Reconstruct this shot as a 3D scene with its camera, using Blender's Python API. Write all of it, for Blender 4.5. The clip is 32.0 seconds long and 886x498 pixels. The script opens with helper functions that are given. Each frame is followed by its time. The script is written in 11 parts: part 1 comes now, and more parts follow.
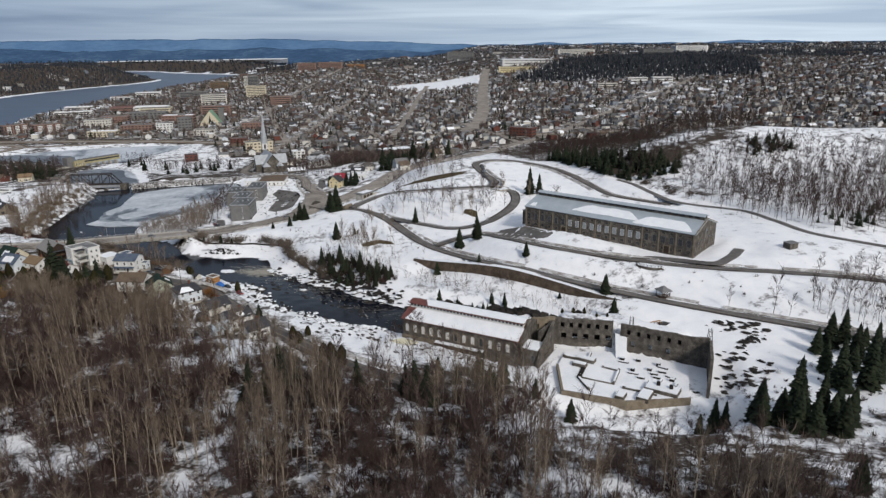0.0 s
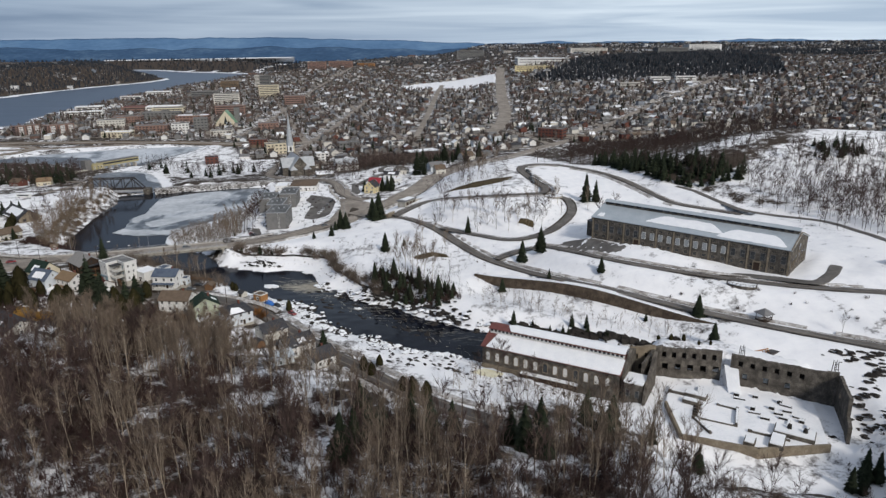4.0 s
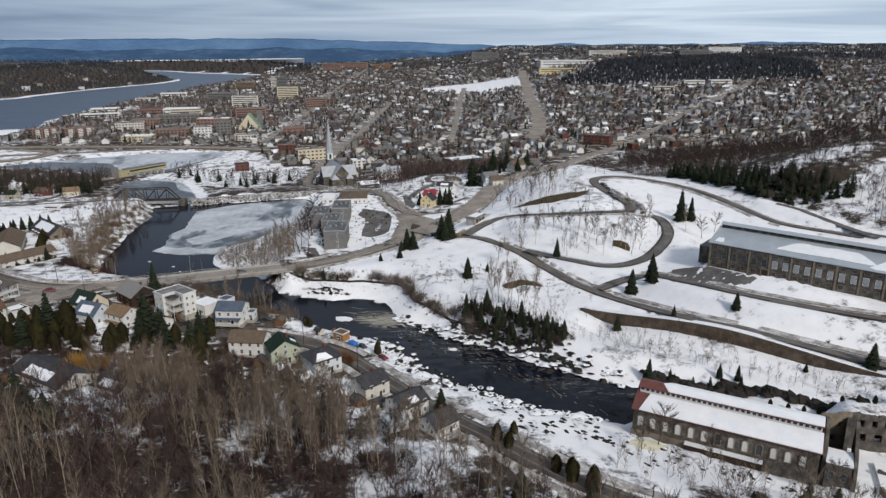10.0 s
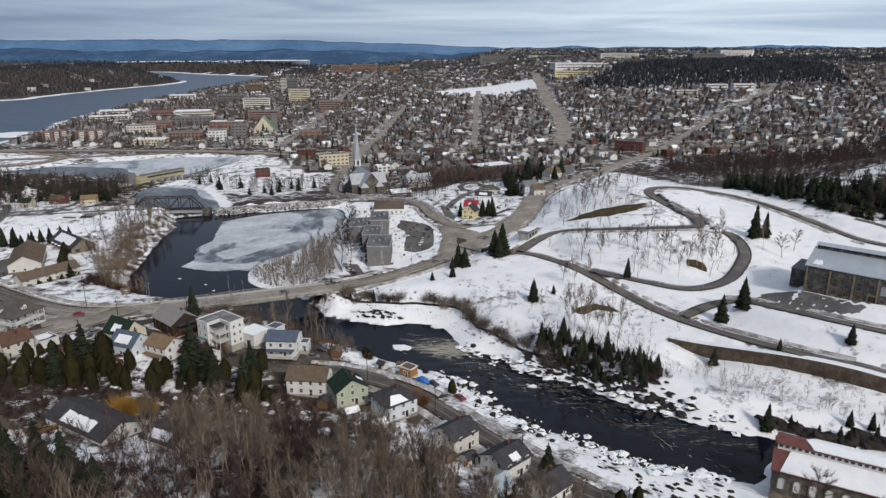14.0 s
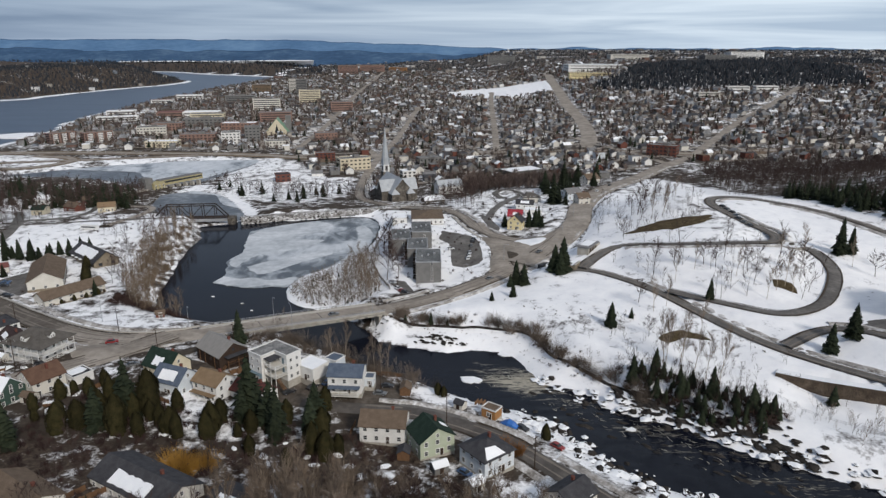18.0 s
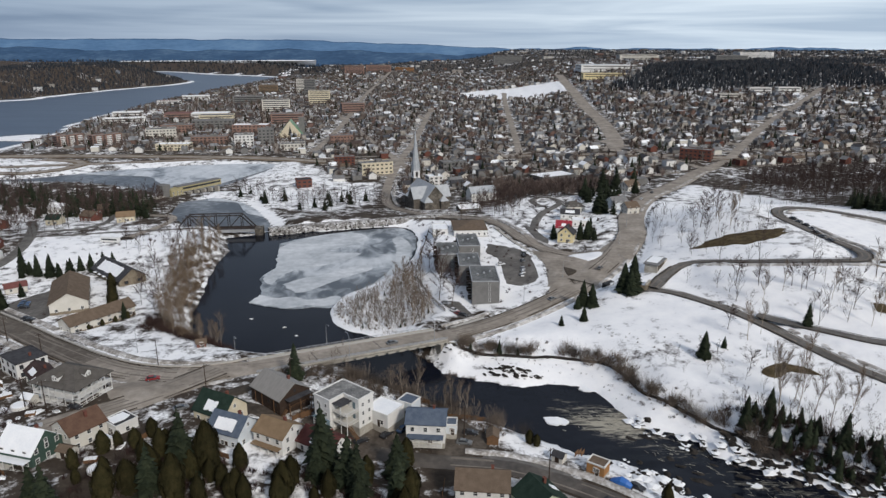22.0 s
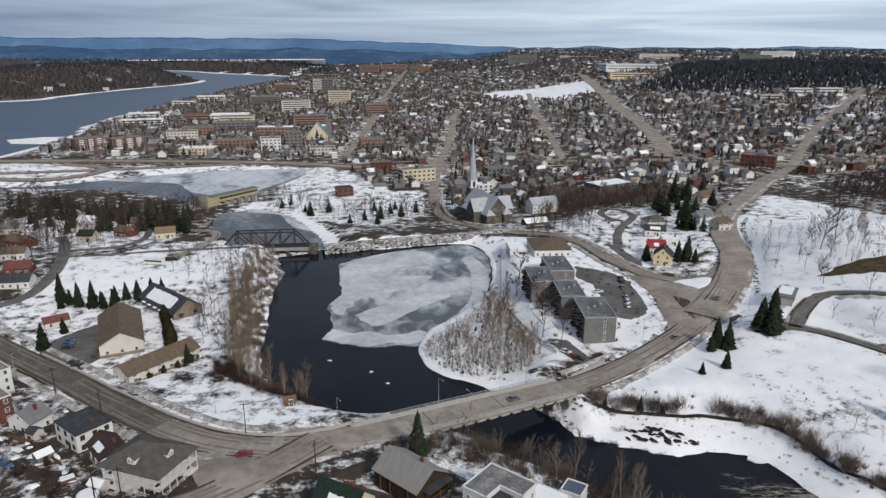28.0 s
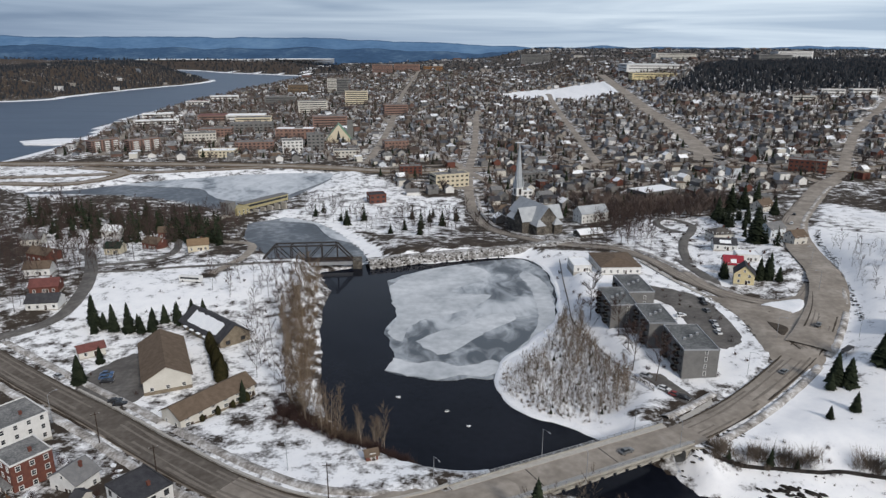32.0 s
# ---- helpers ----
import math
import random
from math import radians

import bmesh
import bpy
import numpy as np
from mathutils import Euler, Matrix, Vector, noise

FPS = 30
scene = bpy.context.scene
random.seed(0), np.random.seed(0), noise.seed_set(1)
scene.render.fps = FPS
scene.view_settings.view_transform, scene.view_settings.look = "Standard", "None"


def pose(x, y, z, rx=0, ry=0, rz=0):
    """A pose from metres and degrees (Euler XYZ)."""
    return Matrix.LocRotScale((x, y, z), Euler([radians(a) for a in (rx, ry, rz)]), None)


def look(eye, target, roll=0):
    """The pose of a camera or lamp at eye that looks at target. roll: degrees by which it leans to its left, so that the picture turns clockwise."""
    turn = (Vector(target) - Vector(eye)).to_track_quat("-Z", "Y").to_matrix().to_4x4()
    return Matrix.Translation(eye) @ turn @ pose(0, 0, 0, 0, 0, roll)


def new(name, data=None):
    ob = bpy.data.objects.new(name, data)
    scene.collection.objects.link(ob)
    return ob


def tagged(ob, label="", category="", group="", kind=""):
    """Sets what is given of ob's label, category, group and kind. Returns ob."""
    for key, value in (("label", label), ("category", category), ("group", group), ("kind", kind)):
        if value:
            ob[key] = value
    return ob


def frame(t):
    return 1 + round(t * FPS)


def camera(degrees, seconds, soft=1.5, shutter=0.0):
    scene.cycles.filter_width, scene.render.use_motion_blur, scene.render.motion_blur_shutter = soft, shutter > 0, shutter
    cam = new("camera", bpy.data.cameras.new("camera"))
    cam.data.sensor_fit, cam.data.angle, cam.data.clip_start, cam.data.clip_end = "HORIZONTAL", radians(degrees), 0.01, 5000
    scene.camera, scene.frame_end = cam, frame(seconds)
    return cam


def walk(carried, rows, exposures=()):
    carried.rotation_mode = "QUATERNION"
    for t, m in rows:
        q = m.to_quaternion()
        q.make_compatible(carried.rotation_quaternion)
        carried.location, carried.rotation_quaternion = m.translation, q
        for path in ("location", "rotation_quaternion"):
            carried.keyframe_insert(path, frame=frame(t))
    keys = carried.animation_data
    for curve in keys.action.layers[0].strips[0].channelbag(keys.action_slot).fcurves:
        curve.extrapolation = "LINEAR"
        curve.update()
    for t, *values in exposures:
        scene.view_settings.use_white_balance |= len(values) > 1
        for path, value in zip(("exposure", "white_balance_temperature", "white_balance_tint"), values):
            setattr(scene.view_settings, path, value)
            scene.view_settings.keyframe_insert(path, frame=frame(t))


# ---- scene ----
cam = camera(66.3, 32.0, soft=1.4)
# seconds, eye, yaw to the left, pitch, roll
FLIGHT = [
    (0.0, 0.00, 0.00, 121.00, 0.000, -17.077, -0.579),
    (3.0, -22.31, 20.87, 120.65, 0.181, -17.174, -0.590),
    (6.0, -43.58, 42.19, 120.70, 0.292, -17.154, -0.508),
    (9.0, -64.55, 63.68, 120.44, 0.440, -17.067, -0.390),
    (11.0, -78.60, 78.07, 120.26, 0.536, -16.992, -0.279),
    (13.0, -92.60, 92.69, 120.10, 0.564, -16.901, -0.162),
    (17.0, -120.63, 121.87, 119.23, 0.526, -16.802, 0.055),
    (19.0, -134.53, 136.27, 118.77, 0.482, -16.798, 0.126),
    (21.0, -148.25, 150.59, 118.74, 0.424, -16.798, 0.150),
    (23.0, -161.90, 164.83, 118.82, 0.398, -16.816, 0.152),
    (25.0, -175.67, 179.12, 118.90, 0.446, -16.837, 0.152),
    (28.0, -196.57, 200.63, 118.57, 0.671, -16.886, 0.172),
    (32.0, -224.00, 229.76, 118.17, 1.069, -16.929, 0.231),
]


def aim(x, y, z, yaw, pitch, roll):
    a, b = radians(yaw), radians(pitch)
    way = Vector((-math.sin(a) * math.cos(b), math.cos(a) * math.cos(b), math.sin(b)))
    return look(Vector((x, y, z)), Vector((x, y, z)) + 100 * way, roll)


walk(cam, [(t, aim(*row)) for t, *row in FLIGHT])

# ---- light ----
world = bpy.data.worlds.new("winter_sky")
scene.world = world
world.use_nodes = True
wn, wl = world.node_tree.nodes, world.node_tree.links
wn.clear()
w_out, w_bg = wn.new("ShaderNodeOutputWorld"), wn.new("ShaderNodeBackground")
w_sky = wn.new("ShaderNodeTexSky")
w_sky.sky_type, w_sky.sun_disc = "NISHITA", False
w_sky.sun_elevation, w_sky.sun_rotation = radians(32), radians(150)
w_co, w_map, w_noise = wn.new("ShaderNodeTexCoord"), wn.new("ShaderNodeMapping"), wn.new("ShaderNodeTexNoise")
w_map.inputs["Scale"].default_value = (1.6, 1.6, 34.0)
w_noise.inputs["Scale"].default_value, w_noise.inputs["Detail"].default_value = 1.5, 7
w_noise.inputs["Roughness"].default_value, w_noise.inputs["Distortion"].default_value = 0.5, 0.5
w_sep, w_high = wn.new("ShaderNodeSeparateXYZ"), wn.new("ShaderNodeValToRGB")
for k, (p_, c_) in enumerate(((0.0, (6.3, 7.5, 8.8)), (0.016, (4.7, 6.1, 7.8)), (0.05, (2.4, 3.5, 5.1)), (0.3, (4.9, 5.3, 6.1)), (1.0, (5.8, 6.0, 6.5)))):
    e_ = w_high.color_ramp.elements
    q_ = e_[0] if k == 0 else e_[1] if k == 4 else e_.new(p_)
    q_.position, q_.color = p_, (*c_, 1)
w_ramp = wn.new("ShaderNodeValToRGB")
w_ramp.color_ramp.elements[0].position, w_ramp.color_ramp.elements[0].color = 0.36, (0.66, 0.71, 0.78, 1)
w_ramp.color_ramp.elements[1].position, w_ramp.color_ramp.elements[1].color = 0.64, (1.12, 1.1, 1.08, 1)
w_mul, w_mix = wn.new("ShaderNodeMix"), wn.new("ShaderNodeMix")
w_mul.data_type = w_mix.data_type = "RGBA"
w_mul.blend_type = "MULTIPLY"
w_mul.inputs["Factor"].default_value, w_mix.inputs["Factor"].default_value = 1.0, 0.93
wl.new(w_co.outputs["Generated"], w_map.inputs["Vector"])
wl.new(w_co.outputs["Generated"], w_sep.inputs["Vector"])
wl.new(w_sep.outputs["Z"], w_high.inputs["Fac"])
wl.new(w_map.outputs["Vector"], w_noise.inputs["Vector"])
wl.new(w_noise.outputs["Fac"], w_ramp.inputs["Fac"])
wl.new(w_high.outputs["Color"], w_mul.inputs["A"])
wl.new(w_ramp.outputs["Color"], w_mul.inputs["B"])
wl.new(w_sky.outputs["Color"], w_mix.inputs["A"])
# the cloud cover is heavier towards the west
w_west, w_heavy = wn.new("ShaderNodeMapRange"), wn.new("ShaderNodeMix")
w_west.inputs["From Min"].default_value, w_west.inputs["From Max"].default_value = -0.75, 0.3
w_heavy.data_type, w_heavy.blend_type = "RGBA", "MULTIPLY"
w_heavy.inputs["Factor"].default_value = 1.0
w_tone = wn.new("ShaderNodeValToRGB")
w_tone.color_ramp.elements[0].color, w_tone.color_ramp.elements[1].color = (0.35, 0.425, 0.55, 1), (1.18, 1.17, 1.16, 1)
wl.new(w_sep.outputs["X"], w_west.inputs["Value"])
wl.new(w_west.outputs["Result"], w_tone.inputs["Fac"])
wl.new(w_mul.outputs["Result"], w_heavy.inputs["A"])
wl.new(w_tone.outputs["Color"], w_heavy.inputs["B"])
wl.new(w_heavy.outputs["Result"], w_mix.inputs["B"])
wl.new(w_mix.outputs["Result"], w_bg.inputs["Color"])
wl.new(w_bg.outputs["Background"], w_out.inputs["Surface"])
w_bg.inputs["Strength"].default_value = 0.088

sun = new("sun", bpy.data.lights.new("sun", "SUN"))
sun.data.energy, sun.data.angle, sun.data.color = 2.5, radians(9), (1.0, 0.93, 0.845)
sun.matrix_world = look((0, 0, 300), (-110, 190, 150))


# ---- materials ----
def material(name, colours, scale=1.0, rough=0.85, metal=0.0, bump=0.0, spread=0.0, fine=8.0, coord="Object", stretch=(1, 1, 1)):
    """Two-scale noise between two or three colours; spread: how much single objects differ in brightness."""
    m = bpy.data.materials.new(name)
    m.use_nodes = True
    n, l = m.node_tree.nodes, m.node_tree.links
    b = n["Principled BSDF"]
    b.inputs["Roughness"].default_value, b.inputs["Metallic"].default_value = rough, metal
    if rough >= 0.8:
        b.inputs["Specular IOR Level"].default_value = 0.1
    co, mp = n.new("ShaderNodeTexCoord"), n.new("ShaderNodeMapping")
    mp.inputs["Scale"].default_value = stretch
    l.new(co.outputs[coord], mp.inputs["Vector"])
    big, small = n.new("ShaderNodeTexNoise"), n.new("ShaderNodeTexNoise")
    for x, s in ((big, scale), (small, scale * fine)):
        x.inputs["Scale"].default_value, x.inputs["Detail"].default_value = s, 5
        l.new(mp.outputs["Vector"], x.inputs["Vector"])
    mean = n.new("ShaderNodeMix")
    mean.inputs["Factor"].default_value = 0.4
    l.new(big.outputs["Fac"], mean.inputs["A"])
    l.new(small.outputs["Fac"], mean.inputs["B"])
    ramp = n.new("ShaderNodeValToRGB")
    e = ramp.color_ramp.elements
    e[0].position, e[1].position = 0.33, 0.67
    e[0].color, e[1].color = (*colours[0], 1), (*colours[-1], 1)
    for k, c in enumerate(colours[1:-1]):
        e.new(0.33 + 0.34 * (k + 1) / (len(colours) - 1)).color = (*c, 1)
    l.new(mean.outputs["Result"], ramp.inputs["Fac"])
    last = ramp.outputs["Color"]
    if spread:
        info, rng, hsv = n.new("ShaderNodeObjectInfo"), n.new("ShaderNodeMapRange"), n.new("ShaderNodeHueSaturation")
        rng.inputs["To Min"].default_value, rng.inputs["To Max"].default_value = 1 - spread, 1 + spread
        l.new(info.outputs["Random"], rng.inputs["Value"])
        l.new(rng.outputs["Result"], hsv.inputs["Value"])
        l.new(last, hsv.inputs["Color"])
        last = hsv.outputs["Color"]
    l.new(last, b.inputs["Base Color"])
    if bump:
        bp = n.new("ShaderNodeBump")
        bp.inputs["Strength"].default_value, bp.inputs["Distance"].default_value = bump, 0.05
        l.new(small.outputs["Fac"], bp.inputs["Height"])
        l.new(bp.outputs["Normal"], b.inputs["Normal"])
    return m


def island_material(name, stops, rough=0.85, dirt=0.25, scale=0.3):
    """Each loose piece of a joined mesh takes its own colour from the stops."""
    m = bpy.data.materials.new(name)
    m.use_nodes = True
    n, l = m.node_tree.nodes, m.node_tree.links
    b = n["Principled BSDF"]
    b.inputs["Roughness"].default_value = rough
    b.inputs["Specular IOR Level"].default_value = 0.1 if rough >= 0.8 else 0.5
    g, ramp = n.new("ShaderNodeNewGeometry"), n.new("ShaderNodeValToRGB")
    ramp.color_ramp.interpolation = "CONSTANT"
    e = ramp.color_ramp.elements
    e[0].position, e[0].color = 0, (*stops[0], 1)
    e[1].position, e[1].color = 1 / len(stops), (*stops[1], 1)
    for k, c in enumerate(stops[2:]):
        e.new((k + 2) / len(stops)).color = (*c, 1)
    noise_ = n.new("ShaderNodeTexNoise")
    co = n.new("ShaderNodeTexCoord")
    noise_.inputs["Scale"].default_value, noise_.inputs["Detail"].default_value = scale, 6
    rng, hsv = n.new("ShaderNodeMapRange"), n.new("ShaderNodeHueSaturation")
    rng.inputs["To Min"].default_value, rng.inputs["To Max"].default_value = 1 - dirt, 1 + dirt
    rng.inputs["From Min"].default_value, rng.inputs["From Max"].default_value = 0.3, 0.7
    l.new(co.outputs["Object"], noise_.inputs["Vector"])
    l.new(noise_.outputs["Fac"], rng.inputs["Value"])
    l.new(rng.outputs["Result"], hsv.inputs["Value"])
    l.new(g.outputs["Random Per Island"], ramp.inputs["Fac"])
    l.new(ramp.outputs["Color"], hsv.inputs["Color"])
    l.new(hsv.outputs["Color"], b.inputs["Base Color"])
    return m


SNOW = material("snow", [(0.70, 0.72, 0.75), (0.82, 0.83, 0.85), (0.88, 0.88, 0.89)], 0.12, 0.7, bump=0.5, fine=12)
ROOF_SNOW = material("roof_snow", [(0.74, 0.76, 0.79), (0.86, 0.87, 0.88)], 0.3, 0.7, bump=0.4)
def ice_material(name="ice", shift=0.0):
    """Rotten ice: white rafted snow-ice swirled with dark wet ice."""
    m = material(name, [(0.06, 0.072, 0.085), (0.14, 0.155, 0.17), (0.27, 0.295, 0.32), (0.45, 0.475, 0.50), (0.60, 0.62, 0.645)], 0.02, 0.4, fine=5, stretch=(1, 0.6, 1))
    n = m.node_tree.nodes
    for k in n:
        if k.type == "TEX_NOISE":
            k.inputs["Distortion"].default_value = 1.3
        if k.type == "VALTORGB":
            k.color_ramp.elements[0].position, k.color_ramp.elements[-1].position = 0.425 + shift, 0.70 + shift
            for i, p in ((1, 0.46), (2, 0.51), (3, 0.57)):
                k.color_ramp.elements[i].position = p + shift
    return m


ICE = ice_material()
FOAM = material("foam", [(0.16, 0.15, 0.12), (0.48, 0.46, 0.39)], 0.6, 0.6, bump=0.6)
ROAD = material("asphalt", [(0.185, 0.162, 0.139), (0.265, 0.235, 0.203), (0.37, 0.333, 0.294)], 0.09, 0.9, bump=0.2, fine=5, stretch=(1, 1, 1))
WETROAD = material("wet_brown_asphalt", [(0.04, 0.034, 0.03), (0.07, 0.06, 0.052), (0.12, 0.105, 0.09)], 0.12, 0.75, bump=0.2, fine=5)
PATH = material("park_asphalt", [(0.085, 0.08, 0.077), (0.125, 0.118, 0.112), (0.19, 0.18, 0.17)], 0.12, 0.9, bump=0.2, fine=5)
CONCRETE = material("concrete", [(0.26, 0.24, 0.21), (0.36, 0.34, 0.30), (0.44, 0.42, 0.38)], 0.4, 0.85, bump=0.2)
KERB = material("kerb", [(0.34, 0.32, 0.29), (0.45, 0.43, 0.4)], 0.8, 0.85)
STONE = material("grey_stone", [(0.04, 0.036, 0.032), (0.095, 0.085, 0.074), (0.21, 0.19, 0.162)], 0.45, 0.9, bump=0.5)
WALLBROWN = material("brown_wall_stone", [(0.045, 0.034, 0.026), (0.085, 0.065, 0.048), (0.15, 0.118, 0.088)], 0.35, 0.9, bump=0.5)
SANDSTONE = material("tan_stone", [(0.13, 0.105, 0.078), (0.20, 0.167, 0.125), (0.29, 0.25, 0.19)], 0.4, 0.9, bump=0.5)
ROCK = material("rock", [(0.012, 0.011, 0.010), (0.028, 0.025, 0.023), (0.06, 0.052, 0.046)], 0.4, 0.85, bump=0.6)
DRYGRASS = material("dry_grass", [(0.035, 0.026, 0.014), (0.075, 0.056, 0.03), (0.13, 0.102, 0.06)], 0.35, 0.95, bump=0.6)
VERGE = material("highway_verge", [(0.085, 0.06, 0.04), (0.15, 0.115, 0.08), (0.24, 0.2, 0.16)], 0.06, 0.95, bump=0.4)
STEEL = material("dark_steel", [(0.025, 0.022, 0.022), (0.05, 0.042, 0.04)], 0.5, 0.6, 0.3)
GALV = material("galvanised_steel", [(0.30, 0.31, 0.33), (0.42, 0.43, 0.45)], 0.3, 0.45, 0.4)
TIN = material("grey_tin_roof", [(0.33, 0.38, 0.42), (0.44, 0.48, 0.51)], 0.2, 0.5, 0.2)
SILVER = material("silver_painted_tin", [(0.27, 0.29, 0.31), (0.42, 0.44, 0.46)], 0.3, 0.5)
GLASS = material("window_glass", [(0.02, 0.023, 0.027), (0.05, 0.055, 0.06)], 0.5, 0.12)
WHITE = material("white_paint", [(0.58, 0.575, 0.56), (0.74, 0.735, 0.715)], 0.4, 0.6)
CREAM = material("cream_stucco", [(0.52, 0.46, 0.34), (0.62, 0.56, 0.43)], 0.4, 0.8)
BEIGE = material("beige_siding", [(0.5, 0.48, 0.43), (0.6, 0.58, 0.53)], 0.4, 0.75)
GREYBLOCK = material("grey_block", [(0.135, 0.133, 0.13), (0.195, 0.192, 0.187)], 0.4, 0.85)
PALEYELLOW = material("pale_yellow_paint", [(0.6, 0.5, 0.27), (0.7, 0.6, 0.36)], 0.4, 0.7)
MAROON = material("dark_maroon_roof", [(0.035, 0.024, 0.023), (0.07, 0.048, 0.045)], 0.5, 0.8)
RUST = material("rusty_red_roof", [(0.10, 0.03, 0.025), (0.17, 0.06, 0.05)], 0.5, 0.7)
BRICK = material("red_brick", [(0.10, 0.042, 0.034), (0.17, 0.07, 0.052)], 1.0, 0.85, bump=0.3)
BROWN = material("brown_shingle", [(0.10, 0.075, 0.055), (0.16, 0.12, 0.09)], 0.6, 0.9, bump=0.3)
TANROOF = material("tan_shingle", [(0.17, 0.118, 0.072), (0.24, 0.17, 0.108)], 0.6, 0.9, bump=0.3)
GREYROOF = material("grey_shingle", [(0.13, 0.13, 0.135), (0.21, 0.21, 0.21)], 0.6, 0.9, bump=0.3)
DARKROOF = material("dark_shingle", [(0.035, 0.035, 0.04), (0.07, 0.07, 0.075)], 0.6, 0.85, bump=0.3)
BLUEROOF = material("blue_grey_shingle", [(0.065, 0.086, 0.125), (0.115, 0.14, 0.18)], 0.6, 0.85, bump=0.3)
GREENROOF = material("dark_green_shingle", [(0.013, 0.024, 0.019), (0.027, 0.045, 0.034)], 0.6, 0.85, bump=0.3)
GRAVELROOF = material("gravel_roof", [(0.075, 0.078, 0.08), (0.17, 0.17, 0.168), (0.3, 0.297, 0.29)], 0.22, 0.9)
APTROOF = material("wet_gravel_roof", [(0.05, 0.053, 0.056), (0.12, 0.125, 0.127), (0.23, 0.235, 0.235)], 0.16, 0.85)
DARKWOOD = material("dark_wood", [(0.03, 0.02, 0.016), (0.06, 0.042, 0.032)], 0.8, 0.85, stretch=(1, 1, 6))
ORANGEWOOD = material("cedar_wood", [(0.25, 0.12, 0.045), (0.36, 0.19, 0.08)], 0.8, 0.8)
BARK = material("bark", [(0.05, 0.037, 0.031), (0.11, 0.085, 0.07)], 2.0, 0.95, spread=0.25)
PALEBARK = material("pale_birch_bark", [(0.22, 0.18, 0.14), (0.44, 0.37, 0.29)], 2.0, 0.9, spread=0.2)
TWIG = material("twigs", [(0.036, 0.0245, 0.024), (0.084, 0.059, 0.052)], 0.5, 0.95, spread=0.3)
PALETWIG = material("pale_twigs", [(0.105, 0.081, 0.065), (0.235, 0.184, 0.142)], 0.5, 0.95, spread=0.2)
NEEDLE = material("needles", [(0.009, 0.012, 0.008), (0.02, 0.027, 0.016), (0.038, 0.044, 0.025)], 0.6, 0.85, spread=0.25)
CEDARLEAF = material("cedar_leaves", [(0.013, 0.012, 0.005), (0.026, 0.024, 0.010), (0.045, 0.037, 0.016)], 0.7, 0.9, spread=0.25)
TANTWIG = material("tan_shoots", [(0.085, 0.062, 0.045), (0.155, 0.114, 0.081), (0.25, 0.19, 0.136)], 0.12, 0.95, fine=7)
GREYTWIG = material("grey_saplings", [(0.085, 0.068, 0.056), (0.18, 0.146, 0.119)], 0.3, 0.95)
POINTTWIG = material("pale_grey_saplings", [(0.13, 0.11, 0.093), (0.26, 0.22, 0.185)], 0.3, 0.95)
SHRUBTWIG = material("purple_brown_shoots", [(0.024, 0.015, 0.016), (0.048, 0.03, 0.028), (0.085, 0.057, 0.046)], 0.06, 0.95, fine=9)
# blue-grey tones: distance haze is painted into the far woods' colour
HAZEWOOD = island_material("far_woods", [(0.026, 0.032, 0.041), (0.043, 0.047, 0.054), (0.02, 0.026, 0.033), (0.062, 0.061, 0.065)], 0.95, 0.2)
WILLOW = material("ochre_twigs", [(0.30, 0.16, 0.03), (0.46, 0.27, 0.07)], 0.6, 0.95)
TRACK = material("worn_dark_asphalt", [(0.145, 0.127, 0.11), (0.21, 0.186, 0.162)], 0.3, 0.9, fine=6)
LANE = material("wet_muddy_lane", [(0.04, 0.033, 0.027), (0.074, 0.062, 0.052), (0.13, 0.112, 0.094)], 0.16, 0.8, bump=0.3, fine=5)
TIMBERROOF = material("weathered_tin_roof", [(0.19, 0.18, 0.168), (0.27, 0.258, 0.242)], 0.5, 0.75, bump=0.2, stretch=(4, 1, 1))
RUSSET = material("russet_shingle", [(0.085, 0.05, 0.036), (0.14, 0.084, 0.06)], 0.6, 0.9, bump=0.3)
CLARET = material("claret_roof", [(0.07, 0.026, 0.024), (0.115, 0.045, 0.042)], 0.5, 0.8)
CRIMSON = material("crimson_roof", [(0.24, 0.03, 0.045), (0.34, 0.05, 0.065)], 0.6, 0.8)
TEAL = material("blue_grey_boards", [(0.10, 0.15, 0.18), (0.16, 0.22, 0.25)], 0.6, 0.6)
MUD = material("gutter_mud", [(0.045, 0.037, 0.03), (0.085, 0.07, 0.056)], 0.4, 0.9, fine=6)
FENCEWOOD = material("brown_fence_wood", [(0.10, 0.055, 0.03), (0.18, 0.105, 0.06)], 0.8, 0.85)
TYRE = material("tyre", [(0.015, 0.015, 0.015), (0.03, 0.03, 0.03)], 2.0, 0.9)


